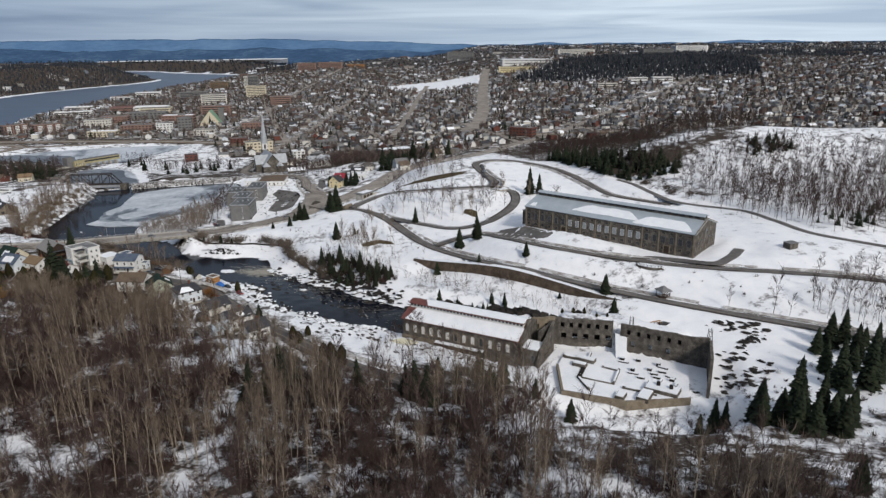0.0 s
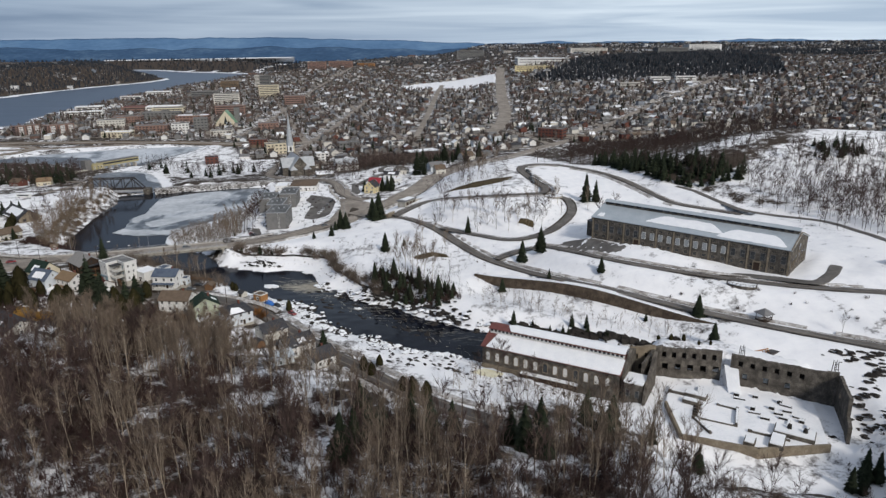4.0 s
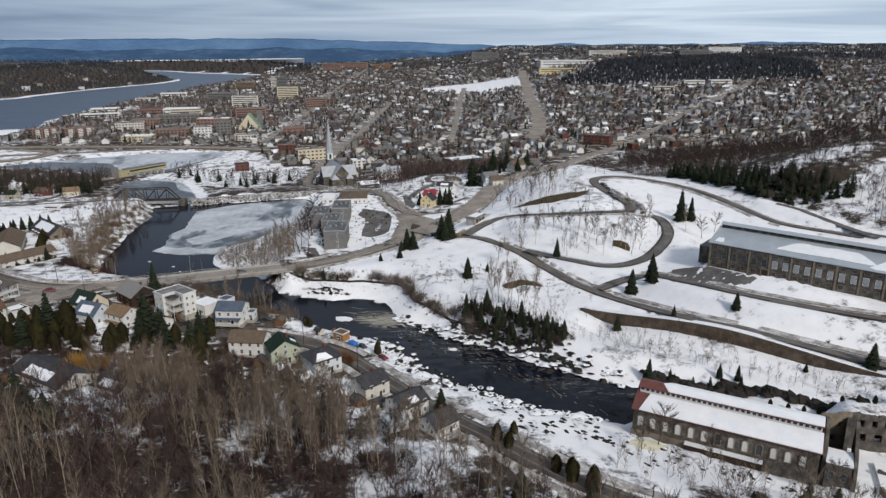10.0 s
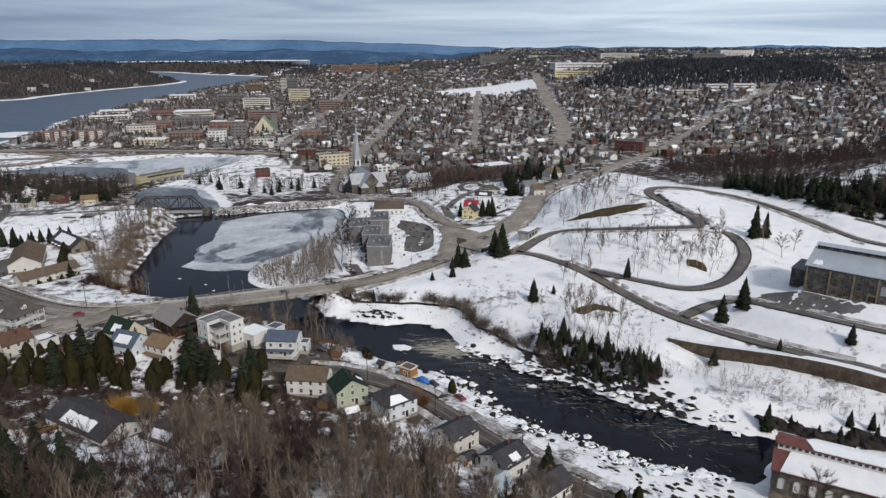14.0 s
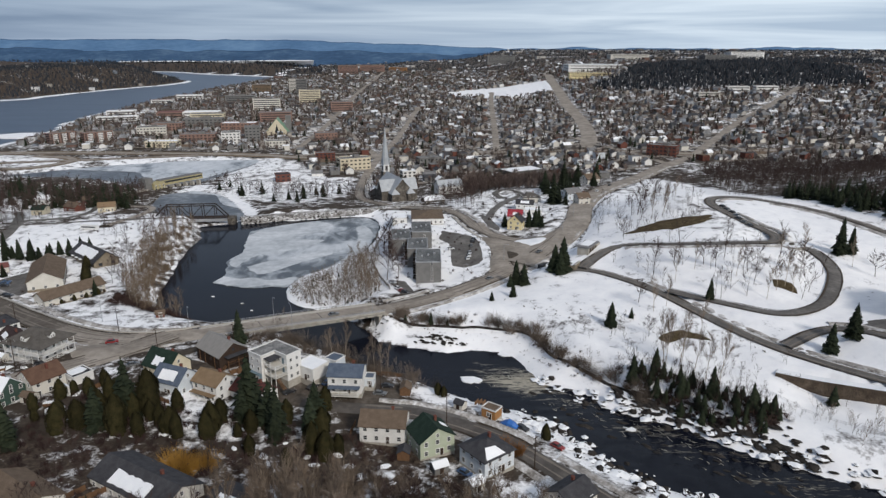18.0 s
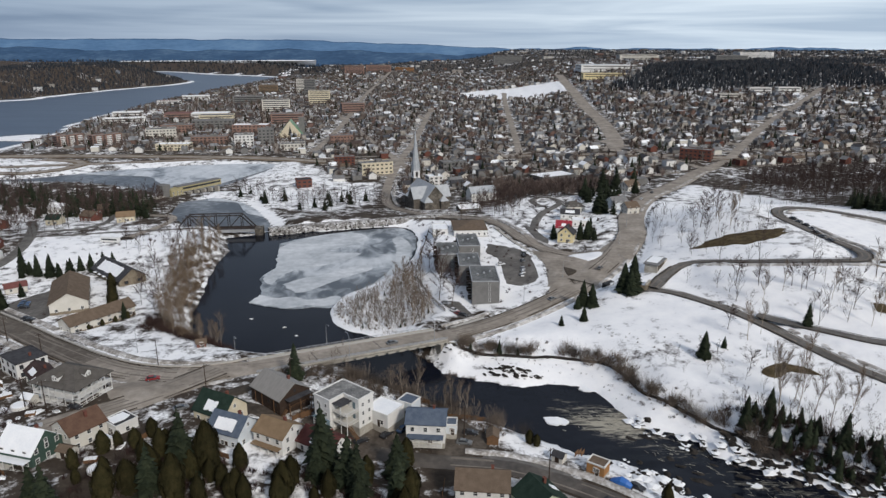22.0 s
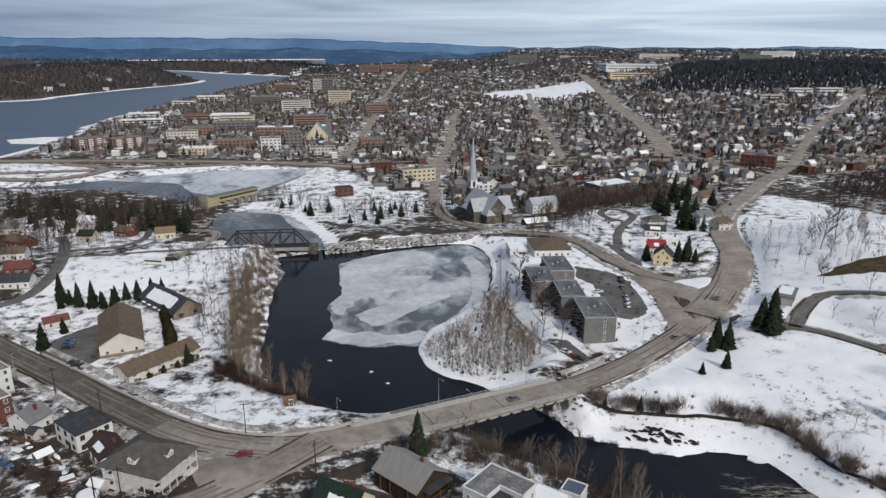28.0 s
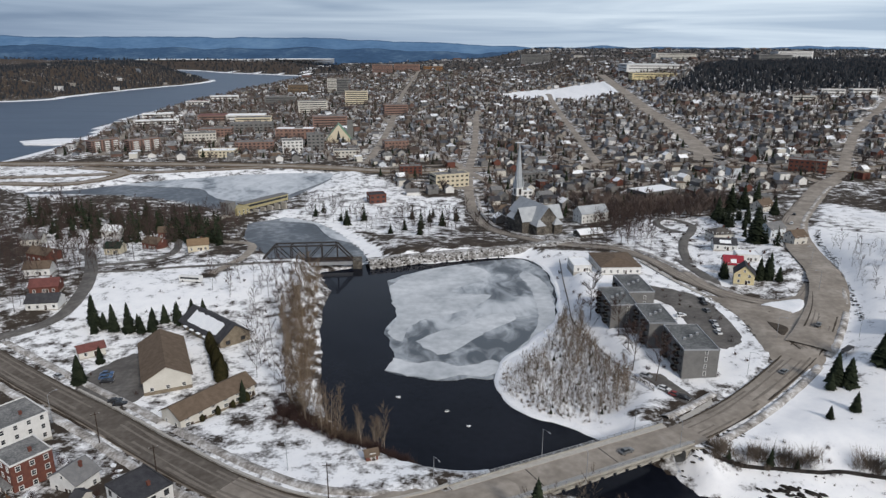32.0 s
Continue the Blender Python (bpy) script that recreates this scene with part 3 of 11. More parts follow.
# roads: name, points, width, material, label
ROADS = [
    ("road_bridge", [(-420, 470), (-353, 426), (-331, 411), (-302, 389), (-278, 372), (-260, 363), (-242, 361), (-229, 365), (-214, 373), (-193, 385), (-161, 404), (-142, 418), (-127, 431), (-110, 447), (-95, 462),
                     (-81, 479), (-63, 508), (-50, 541), (-40, 582), (-19, 637), (19, 704), (75, 789), (131, 854), (186, 948), (281, 1100), (391, 1244), (520, 1420)], 10.5, ROAD),
    ("road_lower", [(-232, 364), (-243, 350), (-254, 338), (-267, 328), (-280, 314), (-300, 280)], 11, ROAD),
    ("road_church", [(-90, 466), (-93, 490), (-99, 522), (-111, 548), (-119, 579), (-131, 604), (-154, 618), (-177, 637), (-198, 673), (-208, 725), (-212, 800), (-210, 935), (-200, 1106), (-190, 1400)], 8.5, ROAD),
    ("road_ring", [(-108, 556), (-103, 533), (-87, 514), (-71, 514), (-58, 530)], 7, ROAD),
    ("park_road_a", [(-72, 447), (-58, 445), (-38, 417), (-22, 386), (-4, 354), (21, 322), (43, 304), (64, 288), (83, 275), (100, 263), (116, 252), (133, 241), (180, 215), (260, 190)], 6, PATH),
    ("park_road_b", [(-62, 447), (-52, 460), (-37, 470), (-9, 455), (23, 447), (33, 450), (36, 460), (34, 471), (28, 497), (26, 520), (36, 536), (58, 536), (82, 512), (97, 470), (109, 434), (125, 418),
                     (140, 404)], 6, PATH),
    ("park_road_c", [(31, 452), (46, 443), (46, 422), (36, 402), (23, 388), (6, 383), (-11, 395), (-31, 411)], 6, PATH),
    ("museum_road", [(-4, 358), (10, 366), (22, 366), (34, 348), (50, 327), (70, 313), (103, 298), (123, 289), (156, 278), (240, 255)], 5.5, PATH),
    ("museum_side_road", [(86, 303), (98, 307), (112, 300), (124, 293), (134, 300), (142, 310)], 5, PATH),
    ("hill_road", [(120, 458), (128, 446), (140, 410), (150, 398), (172, 378), (178, 352), (190, 318), (250, 290)], 4.5, PATH),
    ("river_street", [(-174, 322), (-162, 319.5), (-150, 319), (-138, 318), (-124, 312), (-109, 301), (-92, 280), (-76, 260), (-62, 245), (-50, 231), (-36, 217), (-20, 206), (0, 196)], 6.5, WETROAD),
    ("boulevard", [(31, 930), (48, 985), (60, 1060), (70, 1160), (76, 1290), (86, 1440), (95, 1560), (106, 1720), (126, 1935)], 20, ROAD),
    ("highway", [(-900, 948), (-717, 949), (-597, 955), (-460, 953), (-360, 943), (-300, 925), (-252, 930), (-204, 938), (-101, 960), (5, 925), (66, 890), (143, 866), (186, 879), (400, 930)], 15, ROAD),
    ("highway_ramp", [(-800, 835), (-649, 844), (-590, 845), (-560, 880), (-570, 915), (-620, 930)], 11, ROAD),
    ("ramp_outer", [(-820, 870), (-680, 872), (-540, 905), (-430, 940)], 9, ROAD),
    ("street_far", [(-341, 2659), (-344, 1861), (-325, 1242), (-322, 966)], 9, ROAD),
    ("street_middle", [(-34, 1673), (-46, 1472), (-60, 1146), (-69, 969)], 9, ROAD),
    ("left_lane", [(-500, 655), (-468, 637), (-450, 618), (-426, 584), (-404, 542), (-393, 510), (-391, 488), (-399, 474), (-415, 462)], 6.5, PATH),
    ("cul_de_sac", [(-101, 572), (-95, 600), (-87, 622), (-76, 643), (-70, 660), (-73, 677), (-82, 683), (-90, 671), (-88, 654), (-81, 643)], 5.5, PATH),
    ("mill_lane", [(-412, 563), (-396, 569), (-385, 578), (-384, 599), (-400, 639), (-418, 668)], 4.5, PATH),
    ("rail_bed", [(-405, 549), (-386, 552), (-356, 558), (-326, 563), (-310, 566)], 2.6, PATH),
    ("left_loop", [(-345, 545), (-338, 580), (-345, 610), (-370, 620)], 5, ROAD),
]
LINES = {name: smooth_line([(x, y) for x, y in pts], 4.0) for name, pts, w, m in ROADS}


def line_height(pts):
    """The land along a line, levelled."""
    z = ground([p[0] for p in pts], [p[1] for p in pts])
    k = np.ones(15) / 15
    return np.convolve(np.pad(z, 7, mode="edge"), k, mode="valid")


def graded(fine0, fine1, step, out0, out1, grow):
    mid = list(np.arange(fine0, fine1 + step / 2, step))
    for sign, stop in ((-1, out0), (1, out1)):
        s, v = step, mid[0] if sign < 0 else mid[-1]
        ext = []
        while (v - stop) * sign < 0:
            s *= grow
            v += sign * s
            ext.append(v)
        mid = ext[::-1] + mid if sign < 0 else mid + ext
    return np.array(mid)


GX = graded(-410, 240, 3.1, -4950, 4950, 1.045)
GY = graded(120, 700, 3.1, -900, 4950, 1.035)


def build_land():
    X, Y = np.meshgrid(GX, GY)
    x, y = X.ravel(), Y.ravel()
    z = ground(x, y)
    rough = np.array([noise.noise((a / 14, b / 14, 0)) + 0.5 * noise.noise((a / 5, b / 5, 3)) for a, b in zip(x, y)])
    z = z + 0.35 * rough * (1 + 2 * (y > 720))
    # the cape and the far shore rise from the estuary
    e = inside(ESTUARY, x, y)
    c1, c2, c3 = inside(CAPE, x, y), inside(CAPE_FAR, x, y), inside(FAR_SHORE, x, y)
    wet = (e > 0) & (c1 < 0) & (c2 < 0) & (c3 < 0)
    z = np.where(e > -60, np.where(e > 0, -20.0, -13 + (z + 13) * sstep(0, -60, e)), z)
    hill = -13 + (46 + 14 * sstep(1700, 2400, y)) * sstep(0, 240, c1) + 9 * rough * sstep(20, 200, c1)
    z = np.where(c1 > 0, np.where((c1 < 14), -14 + 2 * sstep(0, 14, c1), hill), z)
    z = np.where(c2 > 0, -14 + 34 * sstep(0, 420, c2) + 4 * rough * sstep(20, 200, c2), z)
    z = np.where(c3 > 0, -14 + 30 * sstep(0, 300, c3), z)
    # the terrace below the park's retaining wall
    w_d = near_line(WALL_LINE, x, y)
    (ax, ay), (bx, by) = WALL_LINE[0], WALL_LINE[-1]
    along = ((x - ax) * (bx - ax) + (y - ay) * (by - ay)) / math.hypot(bx - ax, by - ay) ** 2
    below = ((bx - ax) * (y - ay) - (by - ay) * (x - ax)) < 0
    # river and ponds
    lev = river_level(x, y)
    d = inside(POOL, x, y)
    tame = inside(THICKET_GROUND, x, y)
    z = np.where(tame > -12, z + (1.4 + 0.3 * rough - z) * sstep(-12, 0, tame), z)
    reach = 13 + 15 * (inside(PARK, x, y) > -14) * sstep(-40, -110, x)
    slope = np.clip(-d / reach, 0, 1)
    shore = lev + 0.5 + np.maximum(z - lev - 0.5, 0.3) * np.where(reach > 14, slope + 0.07 * rough * np.sin(3.14 * slope), sstep(0, 1, slope))
    z = np.where(d > 0, lev - 1.6 * sstep(0, 2.5, d), np.where(d > -reach, np.minimum(shore, np.maximum(z, lev + 0.6)), z))
    for poly, level in ((UPPER_POND, -1.0), (LOWER_BASIN, -12.0)):
        q = inside(poly, x, y)
        z = np.where(q > 0, level - 1.2 * sstep(0, 3, q), np.where(q > -25, level + 0.5 + np.maximum(z - level - 0.5, 0.2) * sstep(0, 25, -q), z))
        d = np.maximum(d, q)
    for poly, level in PADS:
        q = inside(poly, x, y)
        z = np.where(q > -5, z + (level - z) * sstep(-5, 0, q), z)
    # cover
    snow, town = np.full(x.shape, 0.45), sstep(430, 560, y) * 0.9
    wide = np.array([noise.noise((a / 45, b / 45, 5)) for a, b in zip(x, y)])
    gaps = np.array([noise.noise((a / 17, b / 17, 8)) for a, b in zip(x, y)])
    snow = snow + 0.1 * wide + np.where(y < 300, 0.015 - 0.11 * gaps, 0.06 * wide)
    snow = np.where(y > 520, 0.44 + 0.07 * wide, snow)
    snow = np.where(y > 1000, 0.472 + 0.06 * wide, snow)
    band = np.array([noise.noise((a / 240, b / 130, 11)) for a, b in zip(x, y)])
    snow = np.where(y > 1800, 0.39 + 0.3 * np.clip(band - 0.12, 0, 1), snow)
    town = np.maximum(town, ((x < -150) & (y > 290)) * 0.8)
    yards = (x < -140) & (y > 200) & (y < 345)
    snow = np.where(yards, 0.458 + 0.1 * wide, snow)
    park = inside(PARK, x, y) > 0
    for poly, s in SNOWFIELDS:
        q = inside(poly, x, y)
        snow = np.where(q > -6, snow + (s - snow) * sstep(-6, 6, q), snow)
    snow = np.where(park, snow + 0.1 * wide, snow)
    snow = np.where((d < 0) & (d > -9) & (x < 60) & (x > -228 - 0.3 * (y - 400)) & ((x > -148) | (y > 383)) & (y < 700), np.maximum(snow, 0.62), snow)
    snow = np.where(c1 > 0, 0.385 + 0.08 * wide, snow)
    town = np.where((c1 > 0) | (c2 > 0) | (c3 > 0), 0, town)
    snow = np.where((c2 > 0) | (c3 > 0), np.where((c2 > 0) & (c2 < 16) | (c3 > 0) & (c3 < 40), 0.9, 0.35), snow)
    snow = np.where((c1 < 0) & (e < 0) & (e > -14), 0.8, snow)
    for name, pts, w, m in ROADS:
        line = LINES[name]
        lx, ly = np.array([p[0] for p in line]), np.array([p[1] for p in line])
        box = (x > lx.min() - 30) & (x < lx.max() + 30) & (y > ly.min() - 30) & (y < ly.max() + 30)
        i = np.where(box)[0]
        if not len(i):
            continue
        dist = near_line(line, x[i], y[i])
        h = line_height(line)
        zi = np.zeros(len(i))
        close = np.where(dist < w / 2 + 14)[0]
        for k in close:
            j = np.argmin((lx - x[i[k]]) ** 2 + (ly - y[i[k]]) ** 2)
            zi[k] = h[j]
        f = np.where(dist < w / 2 + 14, 1 - sstep(w / 2 + 3, w / 2 + 14, dist), 0) * (d[i] < -5)
        z[i] = z[i] + (zi - 0.4 - z[i]) * f
        dirt = 0.5 if m is not PATH else 0.62
        snow[i] = np.where((dist < w / 2 + 2.5) & (m is not PATH), np.minimum(snow[i], dirt), snow[i])
        town[i] = np.maximum(town[i], 0.8 * (dist < w / 2 + 8))
    for name, pts, w, m in ROADS:
        line, h = LINES[name], line_height(LINES[name])
        lx, ly = np.array([p[0] for p in line]), np.array([p[1] for p in line])
        i = np.where((x > lx.min() - 20) & (x < lx.max() + 20) & (y > ly.min() - 20) & (y < ly.max() + 20) & (d < -5))[0]
        if len(i):
            i = i[near_line(line, x[i], y[i]) < w / 2 + 3.0]
            j = np.argmin((lx[None] - x[i][:, None]) ** 2 + (ly[None] - y[i][:, None]) ** 2, 1)
            z[i] = np.minimum(z[i], h[j] - 0.4)
    drop = 4.4 * (1 - sstep(10, 30, w_d)) * sstep(-0.02, 0.15, along) * sstep(1.02, 0.7, along)
    z = np.where((below | (w_d < 3.4)) & (d < -2), np.maximum(z - drop, lev + 0.4), z)
    nx, ny = len(GX), len(GY)
    a = (np.arange(ny - 1)[:, None] * nx + np.arange(nx - 1)).ravel()
    me = sheet("ground", np.stack([x, y, z], 1), np.stack([a, a + 1, a + nx + 1, a + nx], 1), ground_material())
    col = me.color_attributes.new("cover", "FLOAT_COLOR", "POINT")
    col.data.foreach_set("color", np.stack([snow, town, 0 * x, 0 * x + 1], 1).astype(np.float32).ravel())
    tagged(new("ground", me), "patchy snow over brown litter, rising to a far plain", "ground", kind="structure")
    return z.reshape(X.shape)


LAND = build_land()


def height(x, y):
    """The land's height as built."""
    i, j = int(np.clip(np.searchsorted(GX, x) - 1, 0, len(GX) - 2)), int(np.clip(np.searchsorted(GY, y) - 1, 0, len(GY) - 2))
    u, v = (x - GX[i]) / (GX[i + 1] - GX[i]), (y - GY[j]) / (GY[j + 1] - GY[j])
    return float((1 - v) * ((1 - u) * LAND[j, i] + u * LAND[j, i + 1]) + v * ((1 - u) * LAND[j + 1, i] + u * LAND[j + 1, i + 1]))


def heights(x, y):
    x, y = np.asarray(x, float), np.asarray(y, float)
    i, j = np.clip(np.searchsorted(GX, x) - 1, 0, len(GX) - 2), np.clip(np.searchsorted(GY, y) - 1, 0, len(GY) - 2)
    u, v = (x - GX[i]) / (GX[i + 1] - GX[i]), (y - GY[j]) / (GY[j + 1] - GY[j])
    return (1 - v) * ((1 - u) * LAND[j, i] + u * LAND[j, i + 1]) + v * ((1 - u) * LAND[j + 1, i] + u * LAND[j + 1, i + 1])


def water_sheet(name, poly, level, step, label, mat=None, margin=4.0):
    px, py = [p[0] for p in poly], [p[1] for p in poly]
    gx, gy = np.arange(min(px) - step, max(px) + 2 * step, step), np.arange(min(py) - step, max(py) + 2 * step, step)
    X, Y = np.meshgrid(gx, gy)
    keep = inside(poly, X, Y) > -margin - step
    Z = level(X, Y) if callable(level) else np.full(X.shape, float(level))
    nx = len(gx)
    a = (np.arange(len(gy) - 1)[:, None] * nx + np.arange(nx - 1))
    ok = keep[:-1, :-1] & keep[1:, :-1] & keep[:-1, 1:] & keep[1:, 1:]
    a = a[ok]
    me = sheet(name, np.stack([X.ravel(), Y.ravel(), Z.ravel()], 1), np.stack([a, a + 1, a + nx + 1, a + nx], 1), mat or WATER)
    return tagged(new(name, me), label, "water", kind="structure")


def rapid_level(x, y):
    z = river_level(x, y)
    rough = np.vectorize(lambda a, b: noise.noise((a / 3.2, b / 3.2, 7)) + 0.6 * noise.noise((a / 1.4, b / 1.4, 2)))(x, y)
    return z + 0.22 * rough * sstep(385, 360, y) * sstep(-140, -110, x) * (0.4 + sstep(0, 2, z))


river = water_sheet("river_water", POOL, rapid_level, 2.0, "black river water with rapids and a calm pool", margin=5)
co_ = np.empty(len(river.data.vertices) * 3, np.float32)
river.data.vertices.foreach_get("co", co_)
co_ = co_.reshape(-1, 3)
fast = sstep(26, 4, near_line([(-112, 362), (-100, 354), (-84, 337), (-62, 316), (-40, 296), (-16, 278)], co_[:, 0], co_[:, 1])) * (0.72 + 0.5 * np.exp(-((co_[:, 0] + 100) / 14) ** 2 - ((co_[:, 1] - 353) / 10) ** 2))
river.data.attributes.new("rapid", "FLOAT", "POINT").data.foreach_set("value", fast.astype(np.float32))
water_sheet("pond_water", UPPER_POND, -1.0, 6.0, "grey pond water behind the truss bridge", material("slushy_pond", [(0.03, 0.036, 0.044), (0.07, 0.08, 0.092), (0.24, 0.26, 0.28)], 0.03, 0.4))
water_sheet("basin_water", LOWER_BASIN, -12.0, 12.0, "grey slushy tidal basin water", bpy.data.materials["slushy_pond"])
# the blue seen at a grazing angle is put into the estuary's base colour
water_sheet("estuary_water", ESTUARY, -15.0, 60.0, "wide blue-grey estuary", material("estuary_water", [(0.034, 0.056, 0.092), (0.068, 0.094, 0.134)], 0.006, 0.4, stretch=(1, 5, 1)), margin=0)


def ice_sheet(name, pts, level, label, seed=0, thick=0.22, step=5.0, mat=None):
    """A floating sheet with a ragged rim."""
    line = smooth_line([*pts, pts[0]], step)[:-1]
    rim = []
    for k, p in enumerate(line):
        q = 1.3 * Vector((noise.noise((k * 0.9, seed, 0)), noise.noise((k * 0.9, seed, 9)), 0))
        rim.append((p[0] + q.x, p[1] + q.y))
    s = Shell().prism(rim, level - 0.1, level + thick)
    return solid(name, s, mat or ICE, Matrix(), label, "ice", kind="structure")


ice_sheet("ice_1", [(-259, 560), (-244, 575), (-226, 586), (-200, 597), (-186, 598), (-176, 580), (-175, 552), (-179, 515), (-190, 487), (-203, 472), (-207, 455), (-218, 455), (-229, 452), (-239, 455), (-249, 459),
                    (-247, 470), (-250, 482), (-254, 499), (-250, 512), (-253, 530)], 0.0, "white and grey rotten ice sheet on the pool")
PACKED = material("packed_ice", [(0.30, 0.325, 0.35), (0.46, 0.485, 0.51), (0.62, 0.64, 0.665)], 0.05, 0.6, fine=5, bump=0.3)
ice_sheet("ice_4", [(-250, 460), (-247, 470), (-240, 466), (-231, 468), (-220, 464), (-209, 470), (-206, 462), (-212, 456), (-222, 457), (-230, 453), (-241, 456)], 0.06, "white rafted shelf along the ice edge", 8, 0.26, 2.5, PACKED)
ice_sheet("ice_5", [(-257, 552), (-250, 566), (-242, 573), (-228, 582), (-214, 585), (-206, 574), (-212, 561), (-226, 545), (-214, 541), (-206, 541), (-214, 526), (-226, 516), (-239, 508), (-244, 498), (-246, 486), (-252, 494), (-250, 512), (-254, 532)], 0.05, "broad white sweep of packed ice", 11, 0.2, 3.0, PACKED)
ice_sheet("ice_6", [(-240, 486), (-230, 497), (-221, 503), (-211, 513), (-200, 519), (-196, 512), (-205, 502), (-213, 493), (-222, 480), (-230, 474)], 0.05, "white streak of packed ice", 12, 0.2, 3.0, PACKED)
ice_sheet("ice_7", [(-186, 578), (-178, 560), (-177, 530), (-181, 501), (-189, 480), (-203, 470), (-201, 476), (-192, 492), (-186, 515), (-186, 551), (-190, 570)], 0.05, "white rim of packed ice along the point", 13, 0.2, 3.0, PACKED)
ice_sheet("ice_2", [(-346, 697), (-318, 700), (-290, 668), (-278, 645), (-276, 630), (-287, 632), (-300, 640), (-309, 653), (-322, 678), (-346, 684)], -1.0, "white ice along the pond", 3)
ice_sheet("ice_3", [(-547, 858), (-520, 880), (-490, 900), (-431, 925), (-372, 930), (-350, 918), (-352, 880), (-366, 838), (-380, 800), (-396, 790), (-425, 796), (-445, 820), (-462, 842), (-511, 850)], -12.0, "streaked snow-covered ice on the basin", 5, 0.3, 10, ice_material("basin_ice", -0.06))


def road_strip(name, pts, width, mat, label, dz=0.0):
    line = LINES[name]
    h = line_height(line)
    n = 6
    vs, fs = [], []
    for k, p in enumerate(line):
        a, b = line[max(k - 1, 0)], line[min(k + 1, len(line) - 1)]
        t = (b - a).normalized()
        side = Vector((-t.y, t.x))
        for j in range(n + 1):
            u = (j / n - 0.5) * width
            wob = 0.5 * noise.noise((p.x / 9, p.y / 9, j)) if j in (0, n) else 0
            q = p + side * (u + wob)
            drop = 0.35 if j in (0, n) else 0.06 * abs(2 * j / n - 1)
            vs.append((q.x, q.y, h[k] + 0.02 - drop + dz))
    for k in range(len(line) - 1):
        for j in range(n):
            a = k * (n + 1) + j
            fs.append((a, a + n + 1, a + n + 2, a + 1))
    return tagged(new(name, sheet(name, vs, fs, mat)), label, "road", kind="structure")


for name, pts, width, mat in ROADS:
    road_strip(name, pts, width, mat, "grey-brown dusty winter asphalt road" if mat is ROAD else "dark wet brown asphalt village street" if mat is WETROAD else "dark wet asphalt park road through snow")

LINES["highway_verge"] = LINES["highway"]
road_strip("highway_verge", (), 30.0, VERGE, "tan dry-grass verge along the highway", -0.12)
LINES["ramp_verge"] = LINES["highway_ramp"]
road_strip("ramp_verge", (), 19.0, VERGE, "tan dry-grass verge round the ramp", -0.12)
LINES["outer_verge"] = LINES["ramp_outer"]
road_strip("outer_verge", (), 16.0, VERGE, "tan dry-grass verge beside the ramp", -0.12)
LINES["road_main"] = smooth_line([(-90, 468), (-79, 482), (-61, 509), (-47, 541), (-37, 582), (-16, 637), (22, 704), (78, 789), (110, 826)], 4.0)
road_strip("road_main", (), 16.0, ROAD, "wide dusty asphalt main road", -0.07)


def shore_strip(name, pts, level, width, label):
    """A band of shore ice along a bank, ragged towards the water."""
    line = smooth_line(pts, max(3.0, width / 3))
    vs, fs = [], []
    for k, p in enumerate(line):
        n = (line[min(k + 1, len(line) - 1)] - line[max(k - 1, 0)]).normalized()
        side = Vector((-n.y, n.x))
        w = width * (0.7 + 0.5 * noise.noise((k * 0.35, width, 1)) + 0.2 * noise.noise((k * 1.3, 2, width)))
        for u, z in ((-width * 0.8, 0.5), (0, 0.45), (w, 0.3), (w + 0.3, -0.2)):
            q = p + side * u
            vs.append((q.x, q.y, level + z))
    for k in range(len(line) - 1):
        for j in range(3):
            a = 4 * k + j
            fs.append((a, a + 4, a + 5, a + 1))
    tagged(new(name, sheet(name, vs, [f[::-1] for f in fs], SNOW)), label, "shore ice", kind="structure")


shore_strip("shore_ice_1", [(-176, 416), (-188, 425), (-200, 432), (-207, 447), (-204, 469), (-192, 485), (-176, 515), (-172, 556), (-174, 585), (-185, 603), (-206, 602), (-232, 594), (-257, 587), (-270, 583)], 0.0, 2.8, "white shore ice round the pool")
shore_strip("shore_ice_2", [(-2600, 1440), (-1900, 1500), (-1260, 1790), (-1195, 1950), (-1180, 2110), (-1135, 2320), (-1090, 2480), (-1085, 2650), (-1118, 2750)][::-1], -15.0, 16.0, "white shore ice under the cape")
shore_strip("shore_ice_3", [(-1900, 3760), (-1498, 3581), (-1259, 3352), (-1104, 3254), (-850, 3080)], -15.0, -26.0, "white ice along the low wooded shore")


# ---- buildings: shared parts ----
def window_mesh(w, h, frame_mat, bars=1, name="window"):
    """A window frame with a bar, its outside towards -y; its pane is a part of its own."""
    s = Shell()
    for x in (-w / 2, w / 2):
        s.box((x, -0.04, 0), (0.12, 0.14, h + 0.12))
    for z in (-h / 2, h / 2):
        s.box((0, -0.05, z), (w, 0.16, 0.12))
    if bars:
        s.box((0, -0.05, 0), (w, 0.08, 0.06))
    return s.mesh(name, frame_mat)


def pane_mesh(w, h):
    return Shell().box((0, -0.01, 0), (w, 0.05, h)).mesh("pane", GLASS)


WINDOWS = {}


def add_window(parent, x, y, z, turn, w=1.1, h=1.4, mat=None):
    mat = mat or WHITE
    key = (w, h, mat.name)
    if key not in WINDOWS:
        WINDOWS[key] = window_mesh(w, h, mat), pane_mesh(w, h)
    f, p = WINDOWS[key]
    ob = part("window", f, None, parent, at=pose(x, y, z, 0, 0, turn))
    part("pane", p, None, ob)
    return ob


